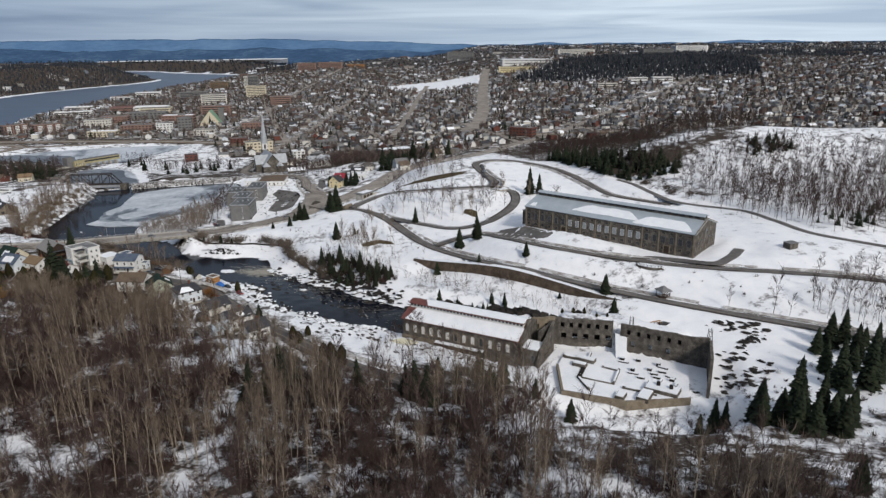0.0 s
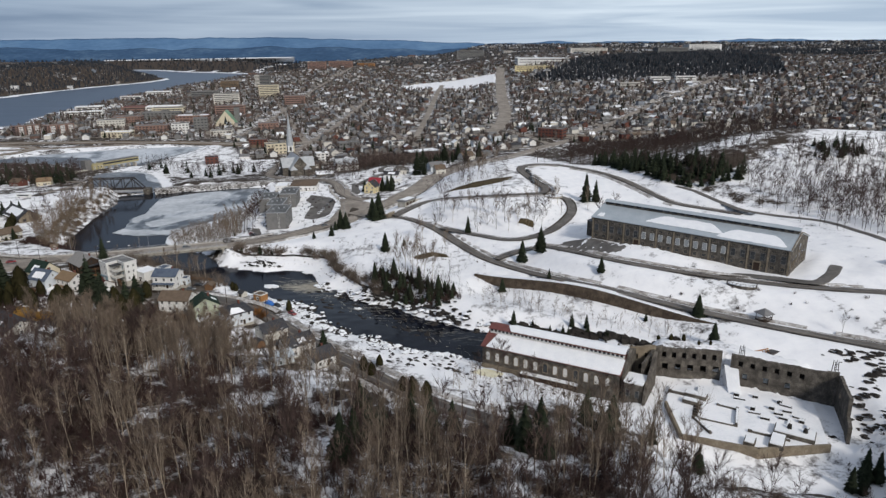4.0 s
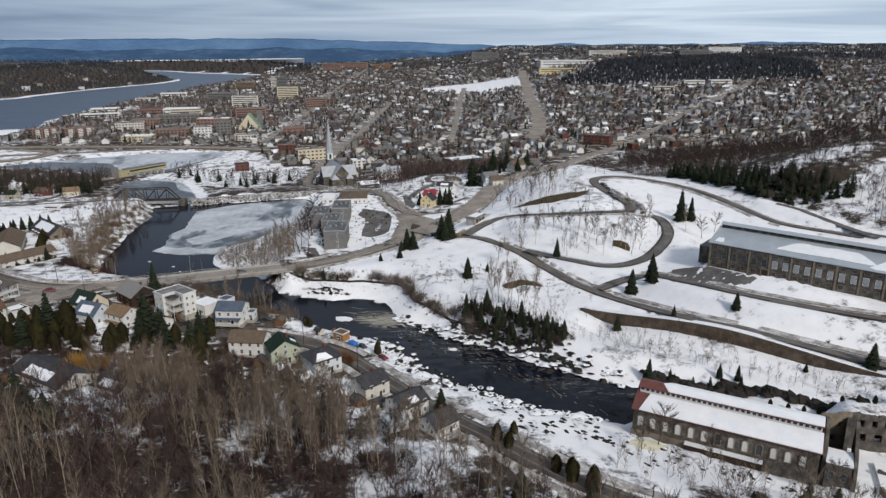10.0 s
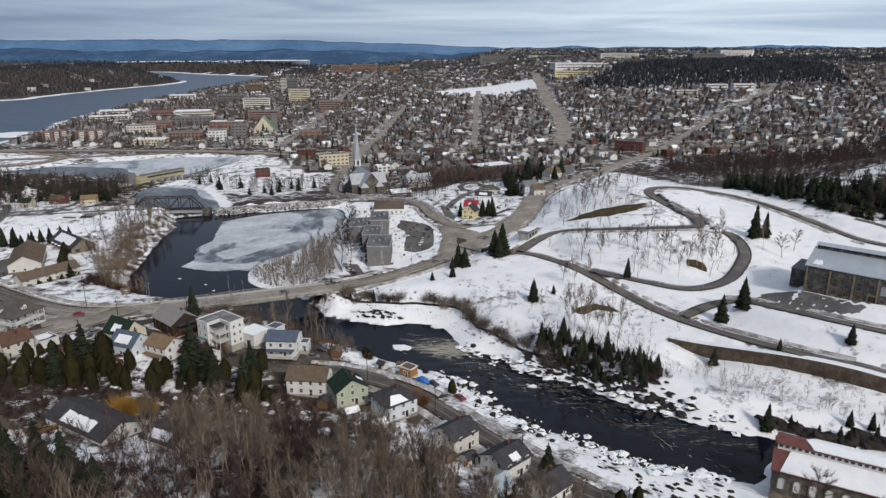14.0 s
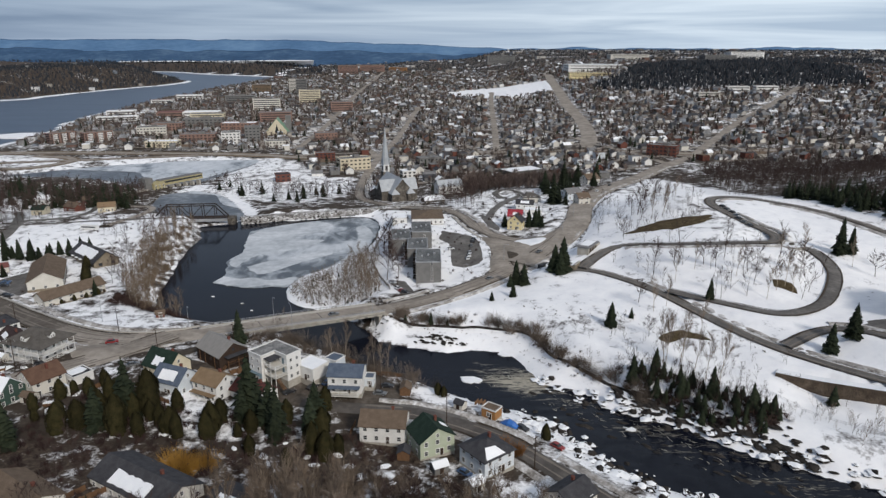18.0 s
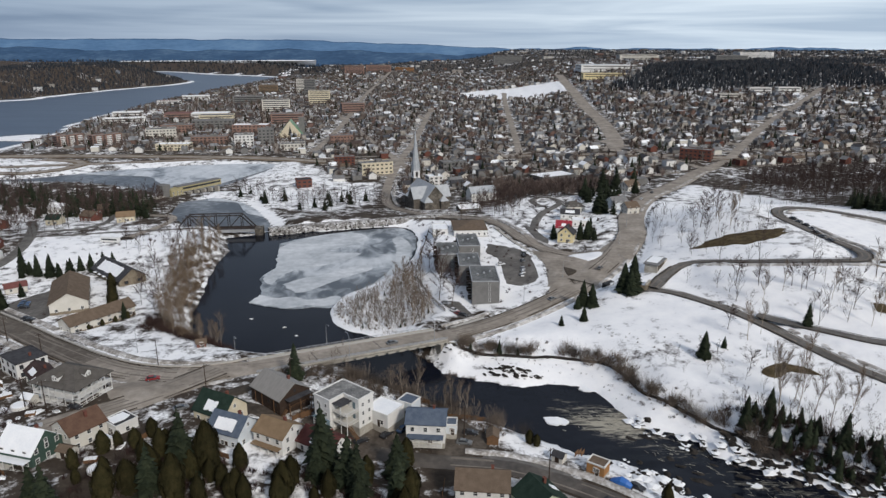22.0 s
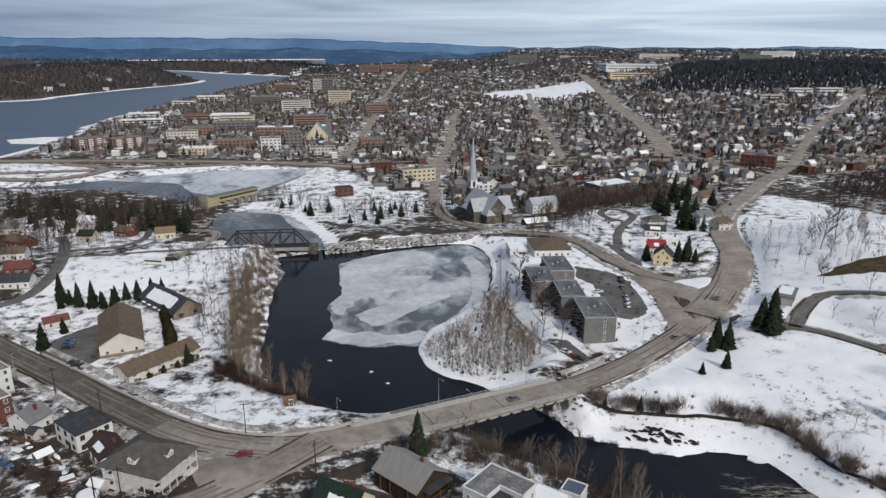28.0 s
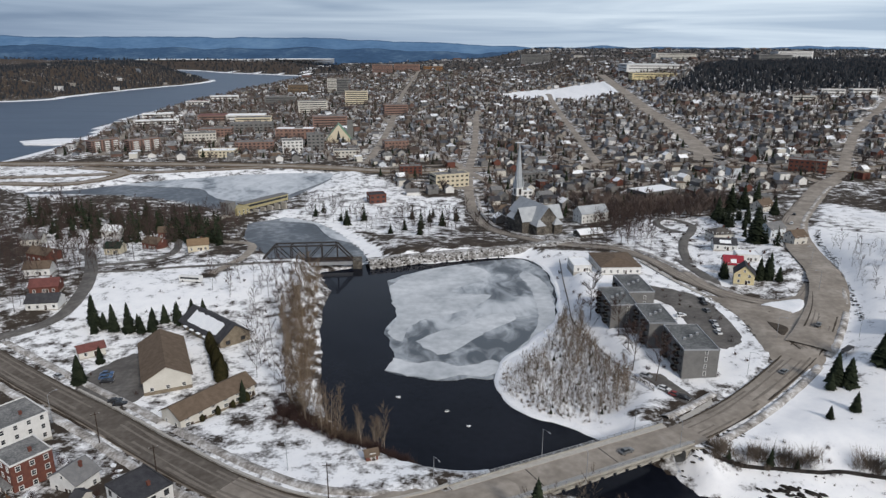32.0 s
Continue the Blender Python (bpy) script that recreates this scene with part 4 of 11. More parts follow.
def wall_windows(parent, w, d, sides, rows, w_=1.1, h_=1.4, pitch=2.8, mat=None, at=(0, 0)):
    """Rows of windows on the named sides of a box w by d: f, b, l, r."""
    for side in sides:
        length = w if side in "fb" else d
        n = max(1, int((length - 1.2) / pitch))
        for k in range(n):
            u = (k - (n - 1) / 2) * (length / n)
            for z in rows:
                x, y, turn = {"f": (u, -d / 2, 0), "b": (u, d / 2, 180), "l": (-w / 2, u, -90), "r": (w / 2, u, 90)}[side]
                add_window(parent, x + at[0], y + at[1], z, turn, w_, h_, mat)


def snow_patch(parent, w, d, z, h, cover, axis, seed, side=-1):
    """Snow that has stayed on one slope of a gable roof, thicker in the middle, its rim ragged."""
    L, W = (w, d) if axis == "x" else (d, w)
    n = 12
    top, rim = [], []
    for k in range(n + 1):
        x = (k / n - 0.5) * L * cover
        lo = 0.94 - 0.12 * abs(noise.noise((k * 0.7, seed, 1)))
        hi = 0.12 + 0.5 * (1 - cover) + 0.14 * abs(noise.noise((k * 0.6, seed, 5)))
        for v in (hi, lo):
            y = side * v * W / 2
            rim.append((x, y, z + h * (1 - v) + 0.27))
    vs = rim + [(x, y, q + 0.16) for x, y, q in rim]
    m = len(rim)
    fs = []
    for k in range(n):
        a = 2 * k
        fs += [(m + a, m + a + 1, m + a + 3, m + a + 2), (a, a + 2, m + a + 2, m + a), (a + 1, m + a + 1, m + a + 3, a + 3)]
    fs += [(0, m, m + 1, 1), (m - 2, m - 1, 2 * m - 1, 2 * m - 2)]
    if axis == "y":
        vs = [(-y, x, q) for x, y, q in vs]
    part("roof_snow", Shell().add(vs, fs), ROOF_SNOW, parent, "melting white snow")


def house(x, y, turn, w, d, wall_h, roof_h, wall, roof, label, z=None, axis="x", kind="gable", windows="flr", storeys=2, snow=0.0, porch=None, chimney=True, name="house", group="riverside houses", trim=None):
    z = height(x, y) if z is None else z
    t = thing(name, pose(x, y, z, 0, 0, turn), label, "house", group)
    if kind == "gable":
        part("wall", Shell().gable_wall(w, d, wall_h, roof_h, axis, base=-2.5), wall, t)
        part("roof", Shell().gable(w, d, wall_h, roof_h, 0.45, 0.22, axis), roof, t)
    elif kind == "hip":
        part("wall", Shell().box((0, 0, wall_h / 2 - 1.25), (w, d, wall_h + 2.5)), wall, t)
        part("roof", Shell().hip(w, d, wall_h, roof_h), roof, t)
    else:
        part("wall", Shell().box((0, 0, wall_h / 2 - 1.25), (w, d, wall_h + 2.5)), wall, t)
        part("roof", Shell().box((0, 0, wall_h + 0.06), (w - 0.3, d - 0.3, 0.12)), roof, t)
        e = Shell()
        for sx, sy, lx, ly in ((0, -1, w + 0.3, 0.3), (0, 1, w + 0.3, 0.3), (-1, 0, 0.3, d), (1, 0, 0.3, d)):
            e.box((sx * w / 2, sy * d / 2, wall_h + 0.15), (lx, ly, 0.4))
        part("parapet", e, trim or WHITE, t, "white roof edge")
    part("foundation", Shell().box((0, 0, -1.0), (w + 0.1, d + 0.1, 2.6)), CONCRETE, t)
    rows = [1.7 + 2.8 * k for k in range(storeys)]
    wall_windows(t, w, d, windows, rows, mat=trim or WHITE)
    if kind == "gable":
        sides = "lr" if axis == "x" else "fb"
        for s in sides:
            xx, yy, tt = {"l": (-w / 2, 0, -90), "r": (w / 2, 0, 90), "f": (0, -d / 2, 0), "b": (0, d / 2, 180)}[s]
            if roof_h > 2.2:
                add_window(t, xx, yy, wall_h + roof_h * 0.35, tt, 0.9, 1.1, trim or WHITE)
    door = part("door", Shell().box((0, -0.03, 1.05), (1.0, 0.12, 2.1)), DARKWOOD, t, at=pose(w * 0.12, -d / 2, 0.1))
    part("door_frame", Shell().box((-0.56, -0.02, 1.08), (0.12, 0.16, 2.2)).box((0.56, -0.02, 1.08), (0.12, 0.16, 2.2)).box((0, -0.02, 2.2), (1.24, 0.16, 0.12)), trim or WHITE, door)
    if chimney:
        part("chimney", Shell().box((w * 0.18, d * 0.12, wall_h + roof_h * 0.8), (0.7, 0.7, 2.2)).box((w * 0.18, d * 0.12, wall_h + roof_h * 0.8 + 1.1), (0.85, 0.85, 0.15)), BRICK, t)
    if snow and kind == "gable":
        snow_patch(t, w, d, wall_h, roof_h, snow, axis, x * 0.37 + y, -1)
    elif snow and kind == "flat":
        part("roof_snow", Shell().prism([(-w * 0.42, -d * 0.4), (w * 0.3 * snow, -d * 0.42), (w * 0.4 * snow, d * 0.1), (w * 0.1, d * 0.4), (-w * 0.38, d * 0.35)], wall_h + 0.11, wall_h + 0.3), ROOF_SNOW, t, "melting white snow")
    elif snow:
        k = Shell()
        k.add([(-w * 0.45, -d * 0.52, wall_h + 0.32), (w * 0.2, -d * 0.52, wall_h + 0.32), (w * 0.05, -d * 0.25, wall_h + roof_h * 0.52 + 0.3), (-w * 0.25, -d * 0.2, wall_h + roof_h * 0.6 + 0.3)], [(0, 1, 2, 3)])
        part("roof_snow", k, ROOF_SNOW, t, "melting white snow")
    if porch:
        side, depth = porch
        yy = -d / 2 - depth / 2 if side == "f" else d / 2 + depth / 2
        part("porch_floor", Shell().box((0, yy, 0.25), (w * 0.9, depth, 0.2)), BEIGE, t)
        part("porch_roof", Shell().box((0, yy, 2.9), (w * 0.94, depth + 0.2, 0.16)), roof, t)
        post = Shell().box((0, 0, 1.55), (0.16, 0.16, 2.6)).mesh("post", WHITE)
        rail = Shell()
        rail.box((0, 0, 0.95), (w * 0.9, 0.06, 0.07)).box((0, 0, 0.5), (w * 0.9, 0.05, 0.05))
        edge = yy + (depth / 2 - 0.1) * (-1 if side == "f" else 1)
        for k in range(4):
            part("post", post, None, t, at=pose((k / 3 - 0.5) * w * 0.86, edge, 0.1))
        for k in range(int(w * 0.9 / 0.6)):
            rail.box((-w * 0.44 + 0.6 * k, 0, 0.6), (0.05, 0.04, 0.75))
        part("railing", rail, WHITE, t, at=pose(0, edge, 0.1))
    return t


# ---- road bridge over the pool's mouth ----
def road_bridge():
    a, b = Vector((-222, 369)), Vector((-158, 406.2))
    za, zb = 12.3, 8.2
    d = (b - a)
    turn, L = math.degrees(math.atan2(d.y, d.x)), d.length
    t = thing("road_bridge", Matrix.Translation((a.x, a.y, 0)) @ pose(0, 0, 0, 0, 0, turn), "grey concrete road bridge with girders, kerbs and steel railings", "bridge")

    def z(u):
        return za + (zb - za) * u / L

    def beam(name, y0, y1, z0, z1, mat, label="", u0=0.0, u1=L):
        vs = [(u, y, z(u) + q) for u in (u0, u1) for y, q in ((y0, z0), (y1, z0), (y1, z1), (y0, z1))]
        return part(name, Shell().add(vs, [(3, 2, 1, 0), (4, 5, 6, 7), (0, 1, 5, 4), (1, 2, 6, 5), (2, 3, 7, 6), (3, 0, 4, 7)]), mat, t, label)

    beam("deck", -6.3, 6.3, -0.75, -0.12, CONCRETE)
    beam("roadway", -4.2, 4.2, -0.1, 0.06, ROAD, "dusty grey asphalt")
    for s in (-1, 1):
        beam("pavement", s * 4.2, s * 5.9, -0.12, 0.22, KERB, "pale concrete pavement")
        beam("fascia", s * 5.9, s * 6.3, -0.6, 0.42, CONCRETE)
        beam("girder", s * 4.6, s * 4.0, -2.1, -0.75, CONCRETE)
        beam("girder", s * 1.6, s * 1.0, -2.1, -0.75, CONCRETE)
        beam("handrail", s * 6.15, s * 6.03, 1.25, 1.37, GALV)
        beam("handrail", s * 6.14, s * 6.06, 0.8, 0.88, GALV)
    post = Shell().box((0, 0, 0.75), (0.12, 0.12, 1.2)).mesh("rail_post", GALV)
    n = 27
    for k in range(n + 1):
        for s in (-1, 1):
            u = L * k / n
            part("rail_post", post, None, t, at=pose(u, s * 6.1, z(u) + 0.05))
    dash = Shell().box((0, 0, 0), (3.0, 0.5, 0.5)).mesh("drain_block", CONCRETE)
    for k in range(17):
        u = 2.5 + k * (L - 5) / 16
        part("drain_block", dash, None, t, at=pose(u, -6.35, z(u) - 0.95))
    for u in (22.0, 47.0):
        part("joint", Shell().box((u, 0, z(u) + 0.075), (0.25, 8.3, 0.05)), STEEL, t, "dark expansion joint")
    for u, lift in ((L - 1.5, 0), (1.5, 0)):
        part("abutment", Shell().box((u, 0, z(u) / 2 - 1.6), (3.0, 12.4, z(u) + 1.6)), CONCRETE, t)
    s = Shell().add([(L - 2, -6.4, 0), (L + 8, -9.5, 3), (L + 8, -9.5, 6), (L - 2, -6.4, z(L) - 0.2), (L - 2, -5.8, 0), (L + 8, -8.9, 3), (L + 8, -8.9, 6), (L - 2, -5.8, z(L) - 0.2)],
                    [(0, 1, 2, 3), (7, 6, 5, 4), (3, 2, 6, 7), (1, 5, 6, 2), (0, 3, 7, 4)])
    part("wing_wall", s, CONCRETE, t)
    return t


road_bridge()


# ---- truss bridge and causeway ----
def truss_bridge():
    a, b = Vector((-329, 577)), Vector((-280, 583))
    d = b - a
    L, turn = d.length, math.degrees(math.atan2(d.y, d.x))
    t = thing("truss_bridge", pose(a.x, a.y, 0, 0, 0, turn), "dark steel through-truss bridge over the pool's head", "bridge")
    part("deck", Shell().box((L / 2, 0, 4.3), (L, 6.0, 0.8)), DARKWOOD, t)
    part("deck_girder", Shell().box((L / 2, -3.1, 3.2), (L, 0.3, 2.0)), GALV, t, "pale grey girder")
    part("deck_girder", Shell().box((L / 2, 3.1, 3.2), (L, 0.3, 2.0)), GALV, t, "pale grey girder")
    n, top, bot = 6, 13.4, 4.6
    for s in (-3, 3):
        xs = [L * k / n for k in range(n + 1)]
        part("top_chord", Shell().bar((xs[1], s, top), (xs[-2], s, top), 0.5, sides=4), STEEL, t)
        part("bottom_chord", Shell().bar((0, s, bot), (L, s, bot), 0.45, sides=4), STEEL, t)
        part("end_post", Shell().bar((0, s, bot), (xs[1], s, top), 0.52, sides=4), STEEL, t)
        part("end_post", Shell().bar((L, s, bot), (xs[-2], s, top), 0.52, sides=4), STEEL, t)
        for k in range(1, n):
            part("upright", Shell().bar((xs[k], s, bot), (xs[k], s, top), 0.32, sides=4), STEEL, t)
            if k < n / 2:
                part("diagonal", Shell().bar((xs[k], s, top), (xs[k + 1], s, bot), 0.3, sides=4), STEEL, t)
            elif k > n / 2:
                part("diagonal", Shell().bar((xs[k], s, top), (xs[k - 1], s, bot), 0.3, sides=4), STEEL, t)
    for k in range(1, n):
        part("cross_beam", Shell().bar((L * k / n, -3, top), (L * k / n, 3, top), 0.18, sides=4), STEEL, t)
    part("pier", Shell().box((-2, 0, 1.0), (5, 8, 7)), CONCRETE, t)
    part("pier", Shell().box((L + 2.5, 0, 1.0), (5, 8, 7)), STONE, t, "weathered stone pier")


truss_bridge()


def causeway():
    """The rail bank from the truss bridge to the church, with snowy boulders on its side."""
    line = smooth_line([(-272, 584), (-240, 596), (-205, 607), (-175, 618), (-150, 632)], 3.0)
    vs, fs = [], []
    for k, p in enumerate(line):
        q, r = line[max(k - 1, 0)], line[min(k + 1, len(line) - 1)]
        n = (r - q).normalized()
        side = Vector((n.y, -n.x))
        g = 0.4 + 2.0 * k / len(line)
        for off, z in ((6.5, -0.5 + g), (3.4, 4.0), (-2.4, 4.0), (-6.5, 0.6 + g)):
            c = p + side * off
            vs.append((c.x, c.y, z + 0.3 * noise.noise((p.x / 3, p.y / 3, off))))
    for k in range(len(line) - 1):
        for j in range(3):
            a = 4 * k + j
            fs.append((a, a + 1, a + 5, a + 4))
    tagged(new("embankment", sheet("embankment", vs, fs, material("snowy_riprap", [(0.07, 0.063, 0.056), (0.26, 0.25, 0.24), (0.74, 0.75, 0.77)], 0.3, 0.9, bump=0.6, fine=4))), "snowy stone embankment between pool and pond", "embankment", kind="structure")
    s = Shell()
    rng = random.Random(4)
    for k in range(420):
        p = line[rng.randrange(len(line) - 1)]
        off = rng.uniform(2.8, 7.2)
        r = rng.uniform(0.25, 0.8)
        rock(s, (p.x + 0.35 * off + rng.uniform(-1, 1), p.y - 0.93 * off, 3.9 - (off - 3.2) * 1.0), r, rng)
    tagged(new("boulders", s.mesh("boulders", ROCK)), "grey boulders on the snowy embankment", "boulders", kind="stuff")


def rock(s, c, r, rng, flat=0.65):
    """One rough boulder."""
    vs = []
    for x, y, z in ((1, 0, 0), (0.3, 0.95, 0.1), (-0.8, 0.6, 0), (-0.8, -0.6, 0.05), (0.3, -0.95, 0), (0.5, 0.3, 0.8), (-0.4, 0.4, 0.9), (-0.2, -0.5, 0.85), (0, 0, -0.8)):
        k = r * rng.uniform(0.75, 1.2)
        vs.append((c[0] + x * k, c[1] + y * k, c[2] + z * k * flat))
    s.add(vs, [(5, 6, 7), (0, 1, 5), (1, 2, 6, 5), (2, 3, 7, 6), (3, 4, 7), (4, 0, 5, 7), (8, 1, 0), (8, 2, 1), (8, 3, 2), (8, 4, 3), (8, 0, 4)])


causeway()


# ---- museum: the long stone hall in the park ----
PALEGLASS = material("pale_glazing", [(0.22, 0.24, 0.25), (0.34, 0.36, 0.37)], 0.5, 0.3)
BROWNGREY = material("brown_grey_shingle", [(0.07, 0.064, 0.058), (0.12, 0.11, 0.10)], 0.6, 0.9, bump=0.3)


def museum():
    c1, c2 = Vector((117.5, 303.0)), Vector((45.7, 363.6))
    ax = (c1 - c2)
    L, turn = ax.length, math.degrees(math.atan2(ax.y, ax.x))
    D = 28.0
    n = Vector((-ax.y, ax.x)).normalized()
    mid = (c1 + c2) / 2 + n * D / 2
    base = 22.6
    t = thing("museum", pose(mid.x, mid.y, base, 0, 0, turn), "long grey stone hall with snowy tin roof and arched gable", "museum")
    e, r = 10.9, 4.6
    part("wall", Shell().gable_wall(L, D, e, r, base=-3), STONE, t)
    part("roof", Shell().gable(L, D, e, r, 0.5, 0.3), TIN, t, "pale grey standing-seam tin")
    seam = Shell()
    for k in range(int(L / 1.5)):
        x = -L / 2 + 1.5 * k
        for s in (-1, 1):
            seam.bar((x, s * (D / 2 + 0.4), e + 0.18), (x, s * 2.2, e + r * 0.86 + 0.28), 0.045, sides=4, cap=False)
    part("roof_ribbing", seam, TIN, t)
    part("monitor", Shell().box((0, 0, e + r + 0.5), (L * 0.985, 3.6, 1.9)), STONE, t, "raised clerestory along the ridge")
    part("monitor_roof", Shell().gable(L * 0.985, 3.6, e + r + 1.45, 0.7, 0.5, 0.2), TIN, t)
    mp = Shell().box((0, 0, 0), (2.4, 0.1, 0.8)).mesh("monitor_pane", GLASS)
    for k in range(24):
        part("monitor_pane", mp, None, t, at=pose(-L / 2 + 4 + k * (L - 8) / 23, -1.85, e + r + 0.75))
    cornice = Shell().box((0, -D / 2 - 0.15, e - 0.35), (L + 0.4, 0.3, 0.5))
    part("cornice", cornice, STONE, t)
    # snow on the near slope, in two long tongues
    for x0, x1, v0, v1 in ((-0.21, 0.18, 0.30, 0.80), (0.16, 0.475, 0.42, 0.98), (-0.48, -0.44, 0.7, 0.95)):
        s, k_n = Shell(), 14
        rim = []
        for k in range(k_n + 1):
            u = k / k_n
            x = L * (x0 + (x1 - x0) * u)
            taper = 0.06 + min(1, 5 * u, 5 * (1 - u))
            lo, hi = v1 - 0.08 * abs(noise.noise((k * 0.8, x0 * 9, 0))), v0 + (v1 - v0) * (0.9 - 0.9 * min(1, taper)) + 0.05 * noise.noise((k * 0.7, 3, x0))
            for v in (hi, lo):
                rim.append((x, -v * D / 2, e + r * (1 - v) + 0.33))
        m = len(rim)
        vs = rim + [(x, y, z + 0.2) for x, y, z in rim]
        fs = []
        for k in range(k_n):
            a = 2 * k
            fs += [(m + a + 1, m + a + 3, m + a + 2, m + a), (a, a + 2, m + a + 2, m + a), (a + 1, m + a + 1, m + a + 3, a + 3)]
        fs += [(0, m, m + 1, 1), (m - 2, m - 1, 2 * m - 1, 2 * m - 2)]
        part("roof_snow", s.add(vs, fs), ROOF_SNOW, t, "thick white snow")
    # bays
    nb = 22
    pil = Shell().box((0, -0.12, e / 2 - 1.2), (0.7, 0.24, e + 1.6)).mesh("pilaster", SANDSTONE)
    for k in range(0, nb + 1, 2):
        part("pilaster", pil, None, t, at=pose(-L / 2 + 0.5 + k * (L - 1) / nb, -D / 2, 0))
    for k in range(nb):
        x = -L / 2 + 0.5 + (k + 0.5) * (L - 1) / nb
        pale = 6 <= k <= 15
        add_window(t, x, -D / 2, 5.9, 0, 2.0, 3.3, WHITE if pale else GREYBLOCK)
        if pale:
            part("blind", Shell().box((x, -D / 2 - 0.09, 5.9), (1.75, 0.05, 3.0)), PALEGLASS, t, "pale papered pane")
        add_window(t, x, -D / 2, 1.8, 0, 1.9, 1.5, SANDSTONE)
        add_window(t, x, -D / 2, 9.2, 0, 1.8, 1.1, SANDSTONE)
    for x in (-L * 0.24, L * 0.36):
        d = part("door", Shell().box((0, -0.1, 1.6), (2.6, 0.3, 3.2)), DARKWOOD, t, at=pose(x, -D / 2 - 0.1, -0.2))
        part("door_frame", Shell().box((-1.5, -0.1, 1.7), (0.4, 0.5, 3.6)).box((1.5, -0.1, 1.7), (0.4, 0.5, 3.6)).box((0, -0.1, 3.5), (3.4, 0.5, 0.5)), SANDSTONE, d)
    # gable end with arched windows
    for y, w, h, z in ((-9.5, 2.0, 5.5, 4.2), (-5.2, 2.2, 6.0, 4.6), (0, 3.2, 6.5, 8.2), (5.2, 2.2, 6.0, 4.6), (9.5, 2.0, 5.5, 4.2)):
        s = Shell()
        pts = [(-w / 2, 0), (w / 2, 0), (w / 2, h * 0.7)] + [(w / 2 * math.cos(a), h * 0.7 + w / 2 * math.sin(a)) for a in np.linspace(0.3, 2.84, 7)] + [(-w / 2, h * 0.7)]
        k = len(pts)
        s.add([(0.02, p, q) for p, q in pts] + [(0.14, p, q) for p, q in pts], [tuple(range(k, 2 * k))] + [(i, (i + 1) % k, (i + 1) % k + k, i + k) for i in range(k)])
        a = part("arched_window", s, GLASS, t, at=pose(L / 2, y, z - h / 2))
        s = Shell().box((0.1, 0, h * 0.35), (0.2, 0.12, h * 0.7)).box((0.1, 0, h * 0.35), (0.2, w, 0.1)).box((0.1, -w / 2 - 0.15, h * 0.35), (0.3, 0.3, h * 0.7)).box((0.1, w / 2 + 0.15, h * 0.35), (0.3, 0.3, h * 0.7))
        part("window_frame", s, SANDSTONE, a)
    cop = Shell()
    for s_ in (-1, 1):
        cop.bar((L / 2 + 0.2, s_ * (D / 2 + 0.4), e + 0.2), (L / 2 + 0.2, 0, e + r + 0.5), 0.35, sides=4)
    part("gable_coping", cop, SANDSTONE, t)
    part("lower_annex", Shell().box((-L / 2 - 3.5, 2, 2.0), (7, 16, 8)), STONE, t)
    part("annex_roof", Shell().box((-L / 2 - 3.5, 2, 6.15), (7.4, 16.4, 0.3)), GREYROOF, t)
    part("rear_annex", Shell().box((L * 0.18, D / 2 + 4, 2.2), (12, 8, 6.5)), BRICK, t)
    part("annex_roof", Shell().box((L * 0.18, D / 2 + 4, 5.55), (12.4, 8.4, 0.3)), ROOF_SNOW, t)


museum()


